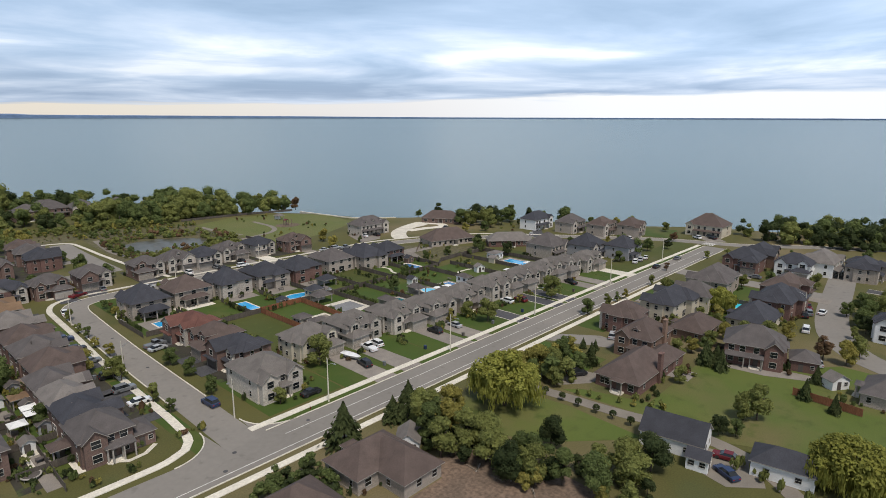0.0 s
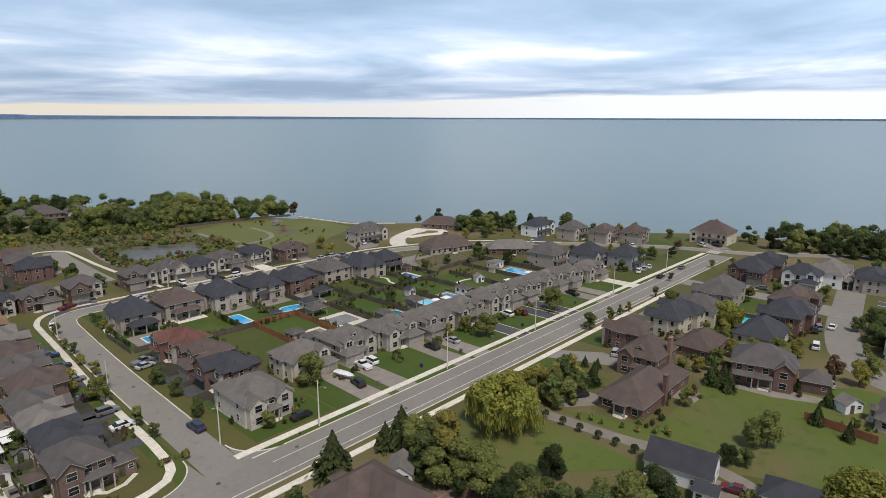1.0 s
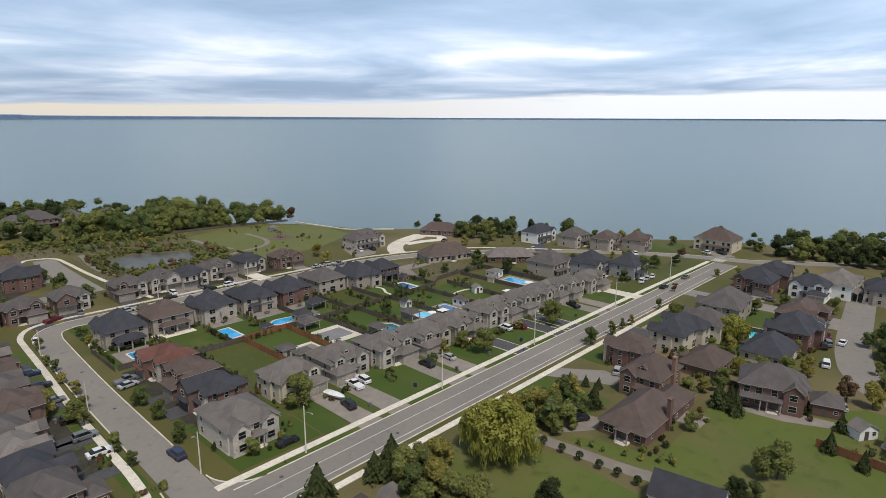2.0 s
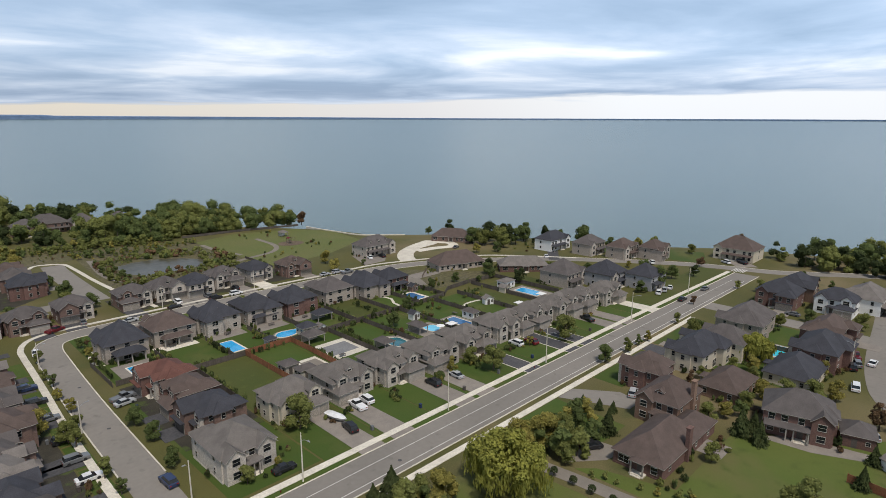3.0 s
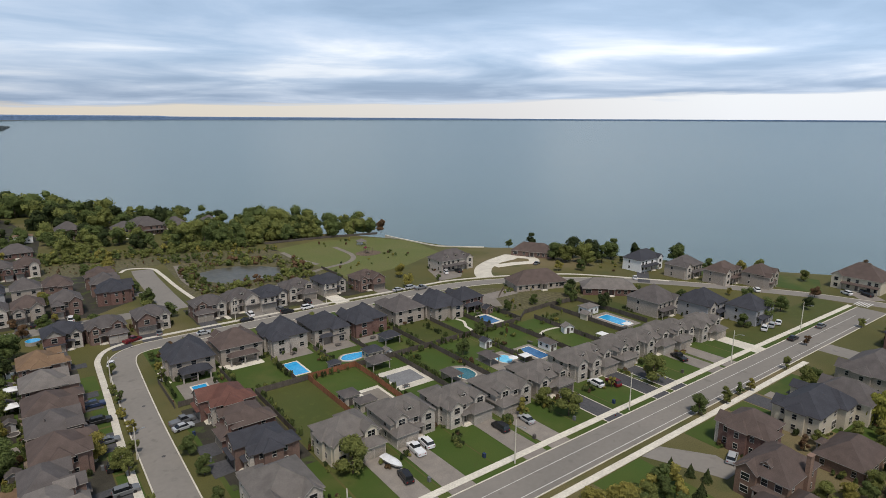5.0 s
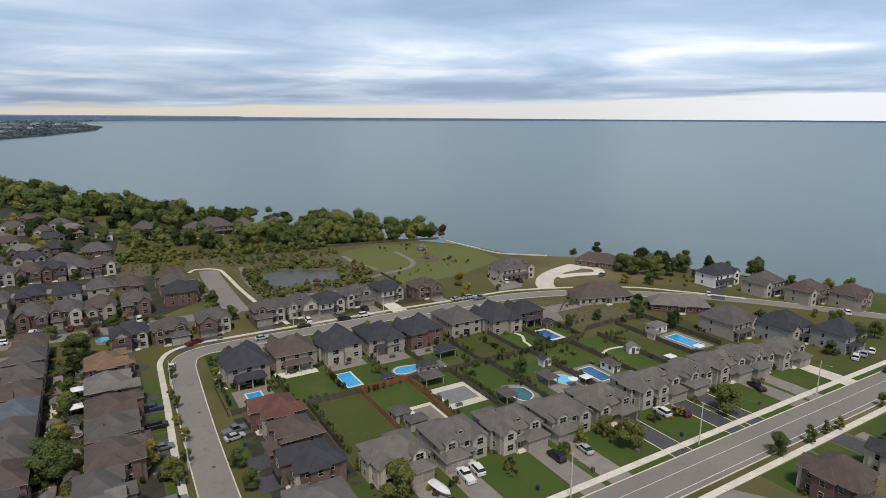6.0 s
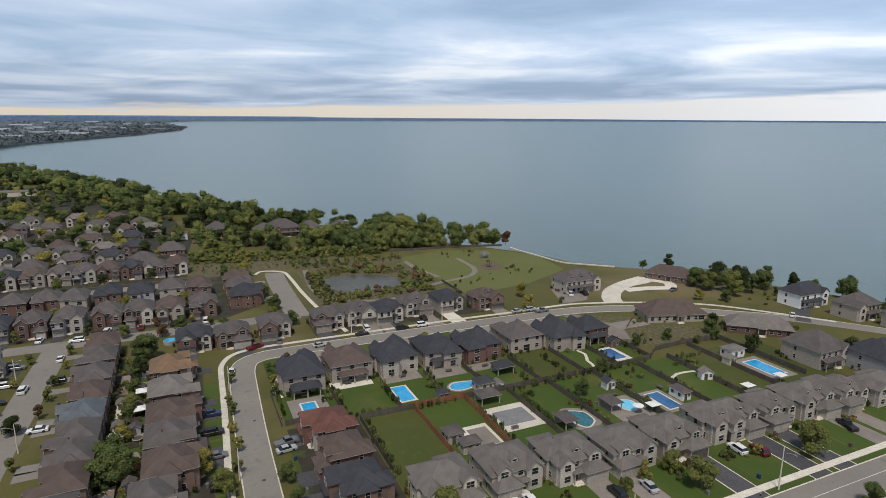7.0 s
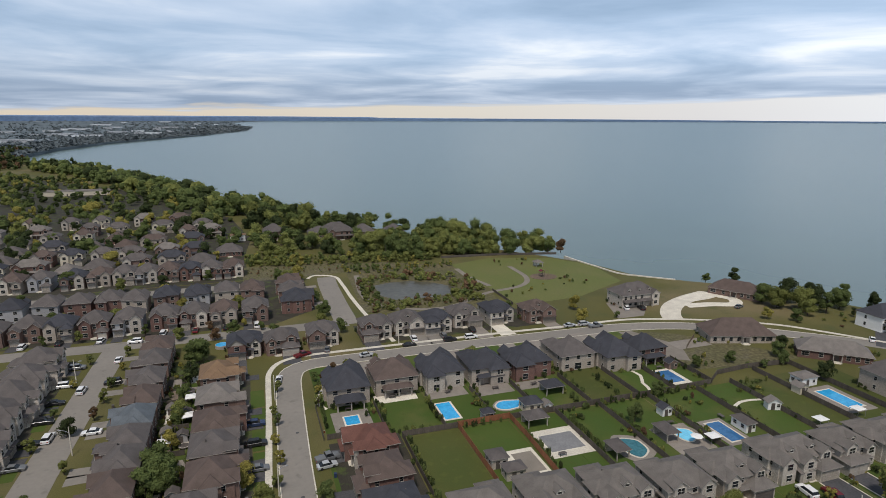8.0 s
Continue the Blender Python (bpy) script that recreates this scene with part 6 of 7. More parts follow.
hut(105, -71.6, 6, 6.5, 2.8, "grey", "brick", -76, "garage", "low brick garage beside a large brick house", gabled=False)
hut(-18.0, 12, 3.8, 6, 2.7, "grey", "mauve", 0, "garage", "low brick garage beside the corner house", gabled=False)
hut(-29.6, 44, 3.4, 3.2, 2.3, "tan", "cream", 0, "pergola", "wooden garden pergola on a deck", gabled=False, open_front=True, pitch=0.2)
hut(-29.8, 16, 3.2, 3.2, 2.4, "brown", "mauve", 0, "gazebo", "brown-roofed garden gazebo behind the corner house", gabled=False, open_front=True, pitch=0.4)
hut(135.1, 206.9, 4, 4, 2.4, "pale", "white", 0, "gazebo", "open white-roofed park gazebo", gabled=False, open_front=True)
for y in (17, 28.5, 40, 52.5, 77, 89, 101):
    hut(-29.2, y, 2.4, 2.0, 2.0, "grey", "grey", 0, "shed", "small grey shed in a narrow backyard")
for y in (23, 47, 66, 80, 93):
    hut(-33.2, y, 2.2, 2.2, 1.9, "pale", "white", 0, "shed", "small white shed in a narrow backyard")
for x, y in ((-29.5, 34), (-29.5, 37.2), (-33, 74), (17, 64.3), (93.5, 35), (126, 33), (140.5, 34)):
    ob = thing("canopy", pose(x, y, 0), "white fabric garden canopy on thin posts", "canopy")
    bm = bmesh.new()
    hip(bm, -1.5, 1.5, -1.3, 1.3, 2.2, 0.25, 0.1, 0.06)
    part("cloth", bm, [WALLS["white"], WALLS["white"]], ob)
    for sx in (-1.4, 1.4):
        for sy in (-1.2, 1.2):
            bm = bmesh.new()
            cyl(bm, sx, sy, 0, 2.25, 0.05, n=6)
            part("post", bm, METAL, ob)


def patio(pts, mat=None, label="paved stone patio behind a house", z=0.05):
    sheet("patio", pts, z, mat or PAVERS, label, "patio", thick=0.05)


def rect(x0, x1, y0, y1):
    return [(x0, y0), (x1, y0), (x1, y1), (x0, y1)]


patio(rect(20, 32, 80.5, 85.5), CONCRETE)
patio(rect(35, 46.5, 78.5, 84), PAVERS)
patio(rect(48.5, 60, 76, 84), PAVERS)
patio(rect(62, 73, 76, 81), PAVERS)
patio(rect(42, 50.6, 36, 47.5), CONCRETE, "pale concrete court behind a house")
patio(rect(44.6, 49.8, 37.8, 46), GRAVEL, "grey sports court with a pale border", 0.056)
patio(rect(60.5, 64.2, 33, 40.4), LAWN, "small putting green beside a covered pool", 0.075)
patio(rect(83, 93.5, 33, 45.5), PAVERS, z=0.048)
patio(rect(127, 141, 87, 94), PAVERS, "hillside patio behind a low house")
patio([(92.5, -56), (93.5, -66), (97, -74), (101, -76), (100, -70), (97, -60)], PAVERS, "curved stone terrace before a brick house")
patio(rect(78, 84, -54, -48), PAVERS, "stone terrace behind a brick house")
for k in range(8):
    patio(rect(-33.8, -31.4, 14 + k * 11.2, 20 + k * 11.2), WOOD if k % 2 else PAVERS, "small backyard deck between fences", 0.3 if k % 2 else 0.06)
    patio(rect(-27.4, -25, 9 + k * 11.4, 14 + k * 11.4), PAVERS if k % 2 else WOOD, "small backyard deck between fences", 0.06 if k % 2 else 0.3)


ribbon("path", [(100.4, 78), (101.2, 73.5), (98.6, 69), (98.2, 66), (96.8, 62.4)], 0.5, -0.05, 0.06, CONCRETE, "pale winding garden path on a lawn", "path")
ribbon("path", [(112, 47.6), (116.7, 49.9), (121.5, 49.8), (126, 48.6)], 0.5, -0.05, 0.06, CONCRETE, "pale winding garden path on a lawn", "path")
ribbon("path", [(6.4, 82), (4.9, 86), (5.4, 91), (7.4, 95)], 0.5, -0.05, 0.06, CONCRETE, "pale winding garden path on a lawn", "path")
ribbon("path", [(-16.5, 8.4), (-19, 6.4), (-22, 6.0), (-24, 8)], 0.45, -0.05, 0.06, CONCRETE, "pale winding garden path on a lawn", "path")


# ---- vehicles ----
def car_meshes(kind, colour):
    key = ("car", kind, colour)
    if key in MESHES:
        return MESHES[key]
    L, W, H, waist = {"sedan": (4.7, 1.82, 1.45, 0.92), "suv": (4.75, 1.9, 1.75, 1.08), "pickup": (5.7, 2.0, 1.85, 1.12), "van": (4.9, 1.95, 1.85, 1.05)}[kind]
    bm = bmesh.new()
    pts = [(-L / 2, 0.28), (L / 2, 0.28), (L / 2, waist * 0.78), (L / 2 - 0.25, waist * 0.86), (L / 2 - 1.25, waist), (-L / 2 + 0.1, waist), (-L / 2, waist * 0.8)]
    secs = [(-W / 2, 0.9), (-W / 2 + 0.08, 1), (W / 2 - 0.08, 1), (W / 2, 0.9)]
    rows = [[bm.verts.new((x * (0.985 if f < 1 else 1), y, 0.28 + (z - 0.28) * f)) for x, z in pts] for y, f in secs]
    for a, b in zip(rows, rows[1:]):
        for k in range(len(pts)):
            bm.faces.new((a[k], a[(k + 1) % len(pts)], b[(k + 1) % len(pts)], b[k]))
    bm.faces.new(rows[0][::-1])
    bm.faces.new(rows[-1])
    bmesh.ops.recalc_face_normals(bm, faces=bm.faces)
    body = finish("body", bm, PAINT[colour])
    x0, x1 = {"sedan": (-1.75, 1.15), "suv": (-2.2, 1.15), "pickup": (-0.55, 1.45), "van": (-2.3, 1.6)}[kind]
    top0, top1 = {"sedan": (-1.0, 0.35), "suv": (-1.9, 0.45), "pickup": (-0.4, 0.8), "van": (-2.1, 0.7)}[kind]
    bm = bmesh.new()
    lo = [bm.verts.new((x, y, waist - 0.02)) for x, y in ((x0, -W / 2 + 0.08), (x1, -W / 2 + 0.08), (x1, W / 2 - 0.08), (x0, W / 2 - 0.08))]
    hi = [bm.verts.new((x, y, H - 0.06)) for x, y in ((top0, -W / 2 + 0.25), (top1, -W / 2 + 0.25), (top1, W / 2 - 0.25), (top0, W / 2 - 0.25))]
    for k in range(4):
        bm.faces.new((lo[k], lo[(k + 1) % 4], hi[(k + 1) % 4], hi[k]))
    bm.faces.new(hi)
    bm.faces.new(lo[::-1])
    cabin = finish("cabin_glass", bm, GLASS)
    bm = bmesh.new()
    prism(bm, [(top0 - 0.06, -W / 2 + 0.24), (top1 + 0.06, -W / 2 + 0.24), (top1 + 0.06, W / 2 - 0.24), (top0 - 0.06, W / 2 - 0.24)], H - 0.07, H)
    roof = finish("car_roof", bm, PAINT[colour])
    bm = bmesh.new()
    cyl(bm, 0, 0, -0.11, 0.11, 0.34, n=14)
    wheel = finish("wheel", bm, RUBBER)
    bm = bmesh.new()
    box(bm, -0.04, 0.04, -0.2, 0.2, -0.08, 0.08)
    lamp = finish("headlight", bm, LAMPGLASS)
    bm = bmesh.new()
    box(bm, -0.04, 0.04, -0.16, 0.16, -0.1, 0.1)
    MESHES[key] = L, W, waist, body, cabin, roof, wheel, lamp, finish("tail_light", bm, TAILLIGHT)
    return MESHES[key]


def car(x, y, turn=0, kind="suv", colour="black", where="parked on a driveway"):
    L, W, waist, body, cabin, roof, wheel, lamp, tail = car_meshes(kind, colour)
    name = {"sedan": "car", "suv": "suv", "pickup": "pickup_truck", "van": "van"}[kind]
    ob = thing(name, pose(x, y, 0.075, 0, 0, turn), "%s %s %s" % (colour, {"sedan": "saloon car", "suv": "sport utility car", "pickup": "pickup truck", "van": "van"}[kind], where), "car")
    shared("body", body, ob, Matrix())
    shared("cabin_glass", cabin, ob, Matrix())
    shared("car_roof", roof, ob, Matrix())
    for sx in (-0.3, 0.3):
        for sy in (-1, 1):
            shared("wheel", wheel, ob, pose(sx * L, sy * (W / 2 - 0.1), 0.34, 90))
    for sy in (-1, 1):
        shared("headlight", lamp, ob, pose(L / 2 - 0.02, sy * (W / 2 - 0.35), waist * 0.68))
        shared("tail_light", tail, ob, pose(-L / 2 + 0.02, sy * (W / 2 - 0.3), waist * 0.68))


CARS_WEST = [(-2.2, 15.5, 93, 'suv', 'navy', 1), (-4.7, 104.5, 80, 'sedan', 'white', 1), (-11.8, 45.5, 0, 'suv', 'black', 0), (-12.2, 35.6, 0, 'suv', 'grey', 0), (-12.2, 27, 0, 'sedan', 'white', 0), (-12, 69, 0, 'suv', 'black', 0), (-12, 79, 0, 'suv', 'navy', 0), (-12, 58, 0, 'sedan', 'grey', 0), (-60.5, 87.5, 86, 'suv', 'white', 1), (-59, 114.5, 86, 'suv', 'white', 1), (-53, 136, 88, 'sedan', 'white', 1), (-51, 87.5, 178, 'sedan', 'white', 0), (-51.5, 118, 178, 'suv', 'black', 0), (-64, 97, 0, 'suv', 'black', 0), (-64, 108, 0, 'sedan', 'black', 0), (-64, 86, 0, 'sedan', 'black', 0), (-64, 119.5, 0, 'suv', 'white', 0), (-64, 133, 0, 'suv', 'grey', 0), (-64, 75, 0, 'sedan', 'grey', 0), (-62, 157, 85, 'sedan', 'white', 0)]
CARS_WEST_B = [(-50.5, 152, 178, 'suv', 'white', 1), (-42, 157.5, 85, 'van', 'white', 0), (-37.6, 157, 85, 'suv', 'grey', 0), (-75, 158, 88, 'suv', 'black', 0), (-86, 158, 88, 'suv', 'white', 0), (-31, 157.5, 85, 'sedan', 'red', 0), (-9.5, 156, 88, 'van', 'white', 0), (-20.5, 157, 88, 'suv', 'black', 0)]
CARS_MIDDLE = [(33.2, 7.5, 80, 'suv', 'black', 0), (40.6, 14.6, 85, 'pickup', 'white', 0), (43.8, 15.4, 85, 'suv', 'white', 0), (61.5, 10.6, 88, 'suv', 'black', 0), (69, 9.8, 85, 'sedan', 'silver', 0), (15, 4.0, 0, 'sedan', 'black', 0), (3.3, 57.4, 10, 'pickup', 'grey', 0), (2.8, 54.4, 8, 'sedan', 'silver', 0), (97.8, 12.5, 85, 'suv', 'white', 0), (102, 10, 80, 'suv', 'red', 0), (132, 9.2, 70, 'pickup', 'black', 0)]
CARS_EAST = [(176, -4, 0, 'sedan', 'black', 1), (178, 6, 20, 'suv', 'white', 0), (183, 6, 20, 'suv', 'silver', 0), (188, 6, 20, 'sedan', 'white', 0), (196, -4.4, 0, 'sedan', 'grey', 1), (182, 117, 20, 'sedan', 'grey', 0), (251, 0, 60, 'suv', 'black', 0), (255, 3, 60, 'sedan', 'grey', 0), (247, 6, 60, 'suv', 'white', 0), (198, 72, 40, 'sedan', 'white', 0), (222, 30, 40, 'suv', 'white', 0)]
CARS_BANK = [(4, 121.6, 25, 'pickup', 'red', 0), (12.5, 124, 80, 'sedan', 'grey', 0), (24, 114.8, 2, 'sedan', 'silver', 1), (40, 119, 2, 'sedan', 'black', 1), (55, 119.2, 2, 'suv', 'black', 1), (63, 119.4, 2, 'suv', 'white', 1), (43, 124.2, 88, 'suv', 'white', 0), (54, 123.5, 88, 'suv', 'grey', 0), (66, 126, 88, 'suv', 'black', 0), (103, 119, 0, 'sedan', 'silver', 1), (109, 118.5, 0, 'suv', 'silver', 1), (112, 115.5, 0, 'pickup', 'grey', 1), (136, 130, 70, 'suv', 'white', 0), (142, 128, 80, 'suv', 'black', 0)]
CARS_SOUTH = [(63.5, -33.5, -30, 'suv', 'black', 0), (50.6, -71.3, 100, 'sedan', 'red', 0), (45.4, -73, 60, 'sedan', 'navy', 0), (148, -62.5, 20, 'suv', 'black', 0), (151.5, -63, 20, 'suv', 'grey', 0), (134, -66, 10, 'van', 'white', 0), (157.5, -61.5, 20, 'pickup', 'red', 0), (92, -28, 20, 'suv', 'silver', 0), (155, -66, 0, 'sedan', 'white', 0), (109, -73.5, 30, 'suv', 'silver', 0), (186, -38, 85, 'sedan', 'grey', 0)]
CARS = CARS_WEST + CARS_WEST_B + CARS_MIDDLE + CARS_EAST + CARS_BANK + CARS_SOUTH
for x, y, turn, kind, col, st in CARS:
    car(x, y, turn, kind, col, "parked at the kerb" if st else "parked on a driveway")


def boat(x, y, turn):
    ob = thing("boat_trailer", pose(x, y, 0.075, 0, 0, turn), "motor boat under a white cover on a trailer", "boat")
    bm = bmesh.new()
    secs = [(-2.9, 1.0, 0.55), (-1.5, 1.1, 0.5), (0.5, 1.1, 0.5), (2.0, 0.75, 0.65), (3.1, 0.08, 1.0)]
    rows = [[bm.verts.new(p) for p in ((x_, -w_, 1.15), (x_, -w_ * 0.7, k_), (x_, w_ * 0.7, k_), (x_, w_, 1.15), (x_, w_ * 0.4, 1.55 if -2 < x_ < 1 else 1.3), (x_, -w_ * 0.4, 1.55 if -2 < x_ < 1 else 1.3))] for x_, w_, k_ in secs]
    for a, b in zip(rows, rows[1:]):
        for k in range(6):
            bm.faces.new((a[k], b[k], b[(k + 1) % 6], a[(k + 1) % 6]))
    bm.faces.new(rows[0])
    bm.faces.new(rows[-1])
    bmesh.ops.recalc_face_normals(bm, faces=bm.faces)
    part("hull", bm, PAINT["white"], ob)
    bm = bmesh.new()
    box(bm, -2.6, 3.8, -0.08, 0.08, 0.35, 0.5)
    part("frame", bm, METAL, ob)
    for s in (-1, 1):
        bm = bmesh.new()
        cyl(bm, 0, 0, -0.1, 0.1, 0.32, n=12)
        part("wheel", bm, RUBBER, ob, "", pose(-0.8, s * 0.9, 0.32, 90))


boat(33.6, 13.2, -80)


# ---- street lamps and poles ----
def street_lamp(x, y, turn, h=9.0, arm=2.4, label="grey street lamp pole with a curved arm"):
    ob = thing("street_lamp", pose(x, y, 0, 0, 0, turn), label, "street lamp")
    bm = bmesh.new()
    cyl(bm, 0, 0, -0.2, h, 0.17, 0.09, 8)
    part("pole", bm, CONCRETE, ob)
    z = h - 1.6
    bm = bmesh.new()
    for k in range(4):
        a, b = k / 4, (k + 1) / 4
        za, zb = z + 0.9 * math.sin(a * 1.5), z + 0.9 * math.sin(b * 1.5)
        v = [bm.verts.new((arm * t, s, q + e)) for t, q in ((a, za), (b, zb)) for s in (-0.04, 0.04) for e in (-0.04, 0.04)]
        for f in ((0, 1, 5, 4), (2, 3, 7, 6), (0, 2, 6, 4), (1, 3, 7, 5)):
            bm.faces.new([v[i] for i in f])
    bmesh.ops.remove_doubles(bm, verts=bm.verts, dist=0.001)
    part("arm", bm, METAL, ob)
    bm = bmesh.new()
    prism(bm, [(arm - 0.1, -0.14), (arm + 0.55, -0.1), (arm + 0.55, 0.1), (arm - 0.1, 0.14)], z + 0.84, z + 0.98)
    part("lamp_head", bm, METAL, ob)


for x, y in ((15.7, -1.5), (54.5, -1.5), (93.2, -1.5), (141.8, -1.5), (187.3, -1.5)):
    street_lamp(x, y, -90, 10.0)
street_lamp(-1.6, 6.6, 180, 8.5, 0.6, "tall grey concrete pole at the street corner")
for x, y, t in ((-8.2, 47, 0), (-6.5, 92, 0), (-53.2, 78, 180), (-62, 122, 0), (37, 122, -90), (72, 122, -90), (-34, -14, 90), (150, -62, 90)):
    street_lamp(x, y, t, 7.5, 1.6)

# ---- garden shrubs ----
rng_g = random.Random(5)
for a, b, n in (((33.6, 66), (33.6, 78), 8), ((47.2, 63), (47.2, 78), 9), ((73.1, 63), (73.1, 80), 8), ((79, 36), (79, 58), 12), ((94.6, 34), (94.6, 58), 12), ((86.8, 64), (86.8, 80), 7), ((124, 36), (124, 60), 10), ((66, 60), (92, 60.4), 12), ((96, 60.4), (116, 60.8), 9), ((20, 64), (32, 63), 6), ((22.9, 36), (22.9, 60), 12), ((138, 68), (151, 67), 7)):
    for k in range(n):
        t = (k + rng_g.uniform(-0.3, 0.3)) / n
        r = rng_g.uniform(0.5, 0.95)
        shrub(a[0] + (b[0] - a[0]) * t + rng_g.uniform(-0.2, 0.4), a[1] + (b[1] - a[1]) * t, r * rng_g.uniform(1.4, 2.8), r, rng_g.choice(["green", "dark", "green", "olive"]), "planted along a yard fence")
for x, y, n in ((23, 18.5, 5), (37.5, 14.5, 5), (51, 14, 6), (65, 12.5, 5), (78.2, 12, 5), (94, 12.5, 5), (110.8, 12.5, 4), (123.8, 12, 4), (137, 11.5, 4), (8, 9.6, 5), (13, 9.4, 5), (18, 9.8, 4), (-28, 2.4, 4), (-22, 2.6, 4)):
    for k in range(n):
        shrub(x + rng_g.uniform(-1.2, 1.6), y + rng_g.uniform(-1.2, 1.2), rng_g.uniform(0.7, 1.5), rng_g.uniform(0.4, 0.8), rng_g.choice(["green", "rust", "olive", "dark", "yellow"]), "in a front garden bed")
BEDS_A = [(12, 6, 9, 4), (30, 15, 4, 4), (50.5, 12, 8, 2), (66, 12, 7, 1.6), (80, 12, 6, 4), (96, 11, 6, 4), (120, 11, 5, 5), (20, 78, 6, 5), (46, 72, 7, 1.5), (48, 66, 4, 1.2), (66, 47, 9, 1.4), (78.5, 45, 9, 2.5), (95.5, 40, 8, 1.5), (96, 50, 6, 3), (68.5, 56, 8, 1.6), (104, 54, 6, 3), (125, 56, 6, 4), (130, 76, 9, 5), (140, 92, 8, 4), (150, 90, 8, 5), (10, 104, 6, 3), (6, 96, 5, 1.6)]
BEDS_B = [(22, 50, 6, 1.0), (20, 36, 5, 1.5), (100, -70, 6, 4), (84, -52, 6, 3), (63, -50, 6, 3), (92, -82, 6, 4), (124, -60, 7, 3), (114, -44, 6, 4), (140, -45, 6, 4), (165, -50, 6, 6), (-29, 35, 7, 3), (-29, 60, 7, 3), (-29.5, 80, 7, 3), (-29, 96, 6, 3), (-10.5, 8, 5, 3), (-12, 22, 4, 2), (185, 60, 6, 5), (170, 75, 8, 8), (205, 90, 8, 8), (228, 60, 7, 6), (108, 165, 8, 14), (140, 180, 8, 14), (125, 218, 8, 10)]
for x, y, n, sp in BEDS_A + BEDS_B:
    for k in range(n):
        r = rng_g.uniform(0.45, 1.0)
        shrub(x + rng_g.uniform(-sp, sp), y + rng_g.uniform(-sp, sp) * 0.8, r * rng_g.uniform(1.1, 2.2), r, rng_g.choice(["green", "green", "dark", "olive", "yellow", "rust"]))
for k in range(11):
    shrub(51.9 + 0.02 * k, 38 + k * 1.5, 1.9, 0.55, "green", "in a row along a cedar fence")
    shrub(66.0, 41 + k * 1.4, 2.2, 0.6, "green", "in a hedge row beside a pool")
for x, y in ((50, -74), (49, -76.5), (47.5, -78), (46.5, -81), (46, -85), (48, -73.5)):
    shrub(x, y, 2.3, 0.9, "olive", "clipped tall beside a white garage")

# clipped cedars along the back fences of the block
rng_q = random.Random(29)
for a, b in (((20, 80), (20, 64)), ((48.4, 80), (48.4, 63)), ((61.4, 80), (61.4, 63)), ((77.3, 80), (77.3, 63)), ((105.2, 79), (105.2, 63)), ((117.2, 79), (117.2, 64)), ((79, 60.4), (109, 60.4)), ((65.4, 58), (65.4, 36)), ((95, 58), (95, 36)), ((111.4, 58), (111.4, 34)), ((124.2, 58), (136, 58)), ((38, 60.8), (50, 60.8)), ((23.2, 59), (23.2, 40)), ((5.2, 84), (5.2, 70)), ((52.6, 48), (52.6, 36))):
    n = int(math.dist(a, b) / 1.3)
    for k in range(n):
        if rng_q.random() < 0.72:
            t = (k + rng_q.uniform(-0.3, 0.3)) / n
            r = rng_q.uniform(0.35, 0.75)
            shrub(a[0] + (b[0] - a[0]) * t + rng_q.uniform(-0.3, 0.3), a[1] + (b[1] - a[1]) * t, rng_q.uniform(1.0, 2.6), r, rng_q.choice(["dark", "green", "dark", "green", "olive"]), "round a house")
# low planting against house walls and along lot lines
rng_p = random.Random(17)
for ob in [o for o in scene.objects if o.name.split(".")[0] == "house"]:
    m = ob.matrix_basis
    hx, hy = m.translation.x, m.translation.y
    if not (-80 < hx < 200 and -100 < hy < 142):
        continue
    wall = next(c for c in ob.children if c.name.split(".")[0] == "wall")
    xs_, ys_ = [v.co.x for v in wall.data.vertices], [v.co.y for v in wall.data.vertices]
    for k in range(11):
        side_ = rng_p.choice([-1, 1])
        if k < 6:
            q = Vector((side_ * (max(xs_) + rng_p.uniform(0.5, 1.3)), rng_p.uniform(min(ys_), max(ys_)), 0))
        else:
            q = Vector((rng_p.uniform(min(xs_), max(xs_)), max(ys_) + rng_p.uniform(0.5, 1.6), 0))
        q = m @ q
        r = rng_p.uniform(0.35, 0.8)
        shrub(q.x, q.y, r * rng_p.uniform(1.2, 3.0), r, rng_p.choice(["green", "dark", "dark", "dark", "olive", "rust"]), "round a house")


# ---- playground, rubble, far houses ----
ob = thing("playground", pose(128, 187, 0), "red and brown playground frame in the park", "playground")
bm = bmesh.new()
prism(bm, [(7 * math.cos(k * 0.524), 6 * math.sin(k * 0.524)) for k in range(12)], 0.0, 0.06)
part("mulch_bed", bm, SOIL, ob)
for k, (x, y) in enumerate(((-2, -1), (-2, 1), (0, -1), (0, 1), (2.5, 0))):
    bm = bmesh.new()
    box(bm, x - 0.1, x + 0.1, y - 0.1, y + 0.1, 0, 3.0)
    part("post", bm, WOOD, ob)
bm = bmesh.new()
box(bm, -2, 0, -1, 1, 1.4, 1.55)
part("platform", bm, WOOD, ob)
bm = bmesh.new()
gable(bm, -2, 0, -1, 1.2, 3.0, 0.6, 0.2, 0.1)
part("roof", bm, [PAINT["red"], PAINT["red"]], ob)
bm = bmesh.new()
box(bm, 0, 2.6, -0.06, 0.06, 2.9, 3.02)
part("beam", bm, WOOD, ob)
rng_b = random.Random(8)
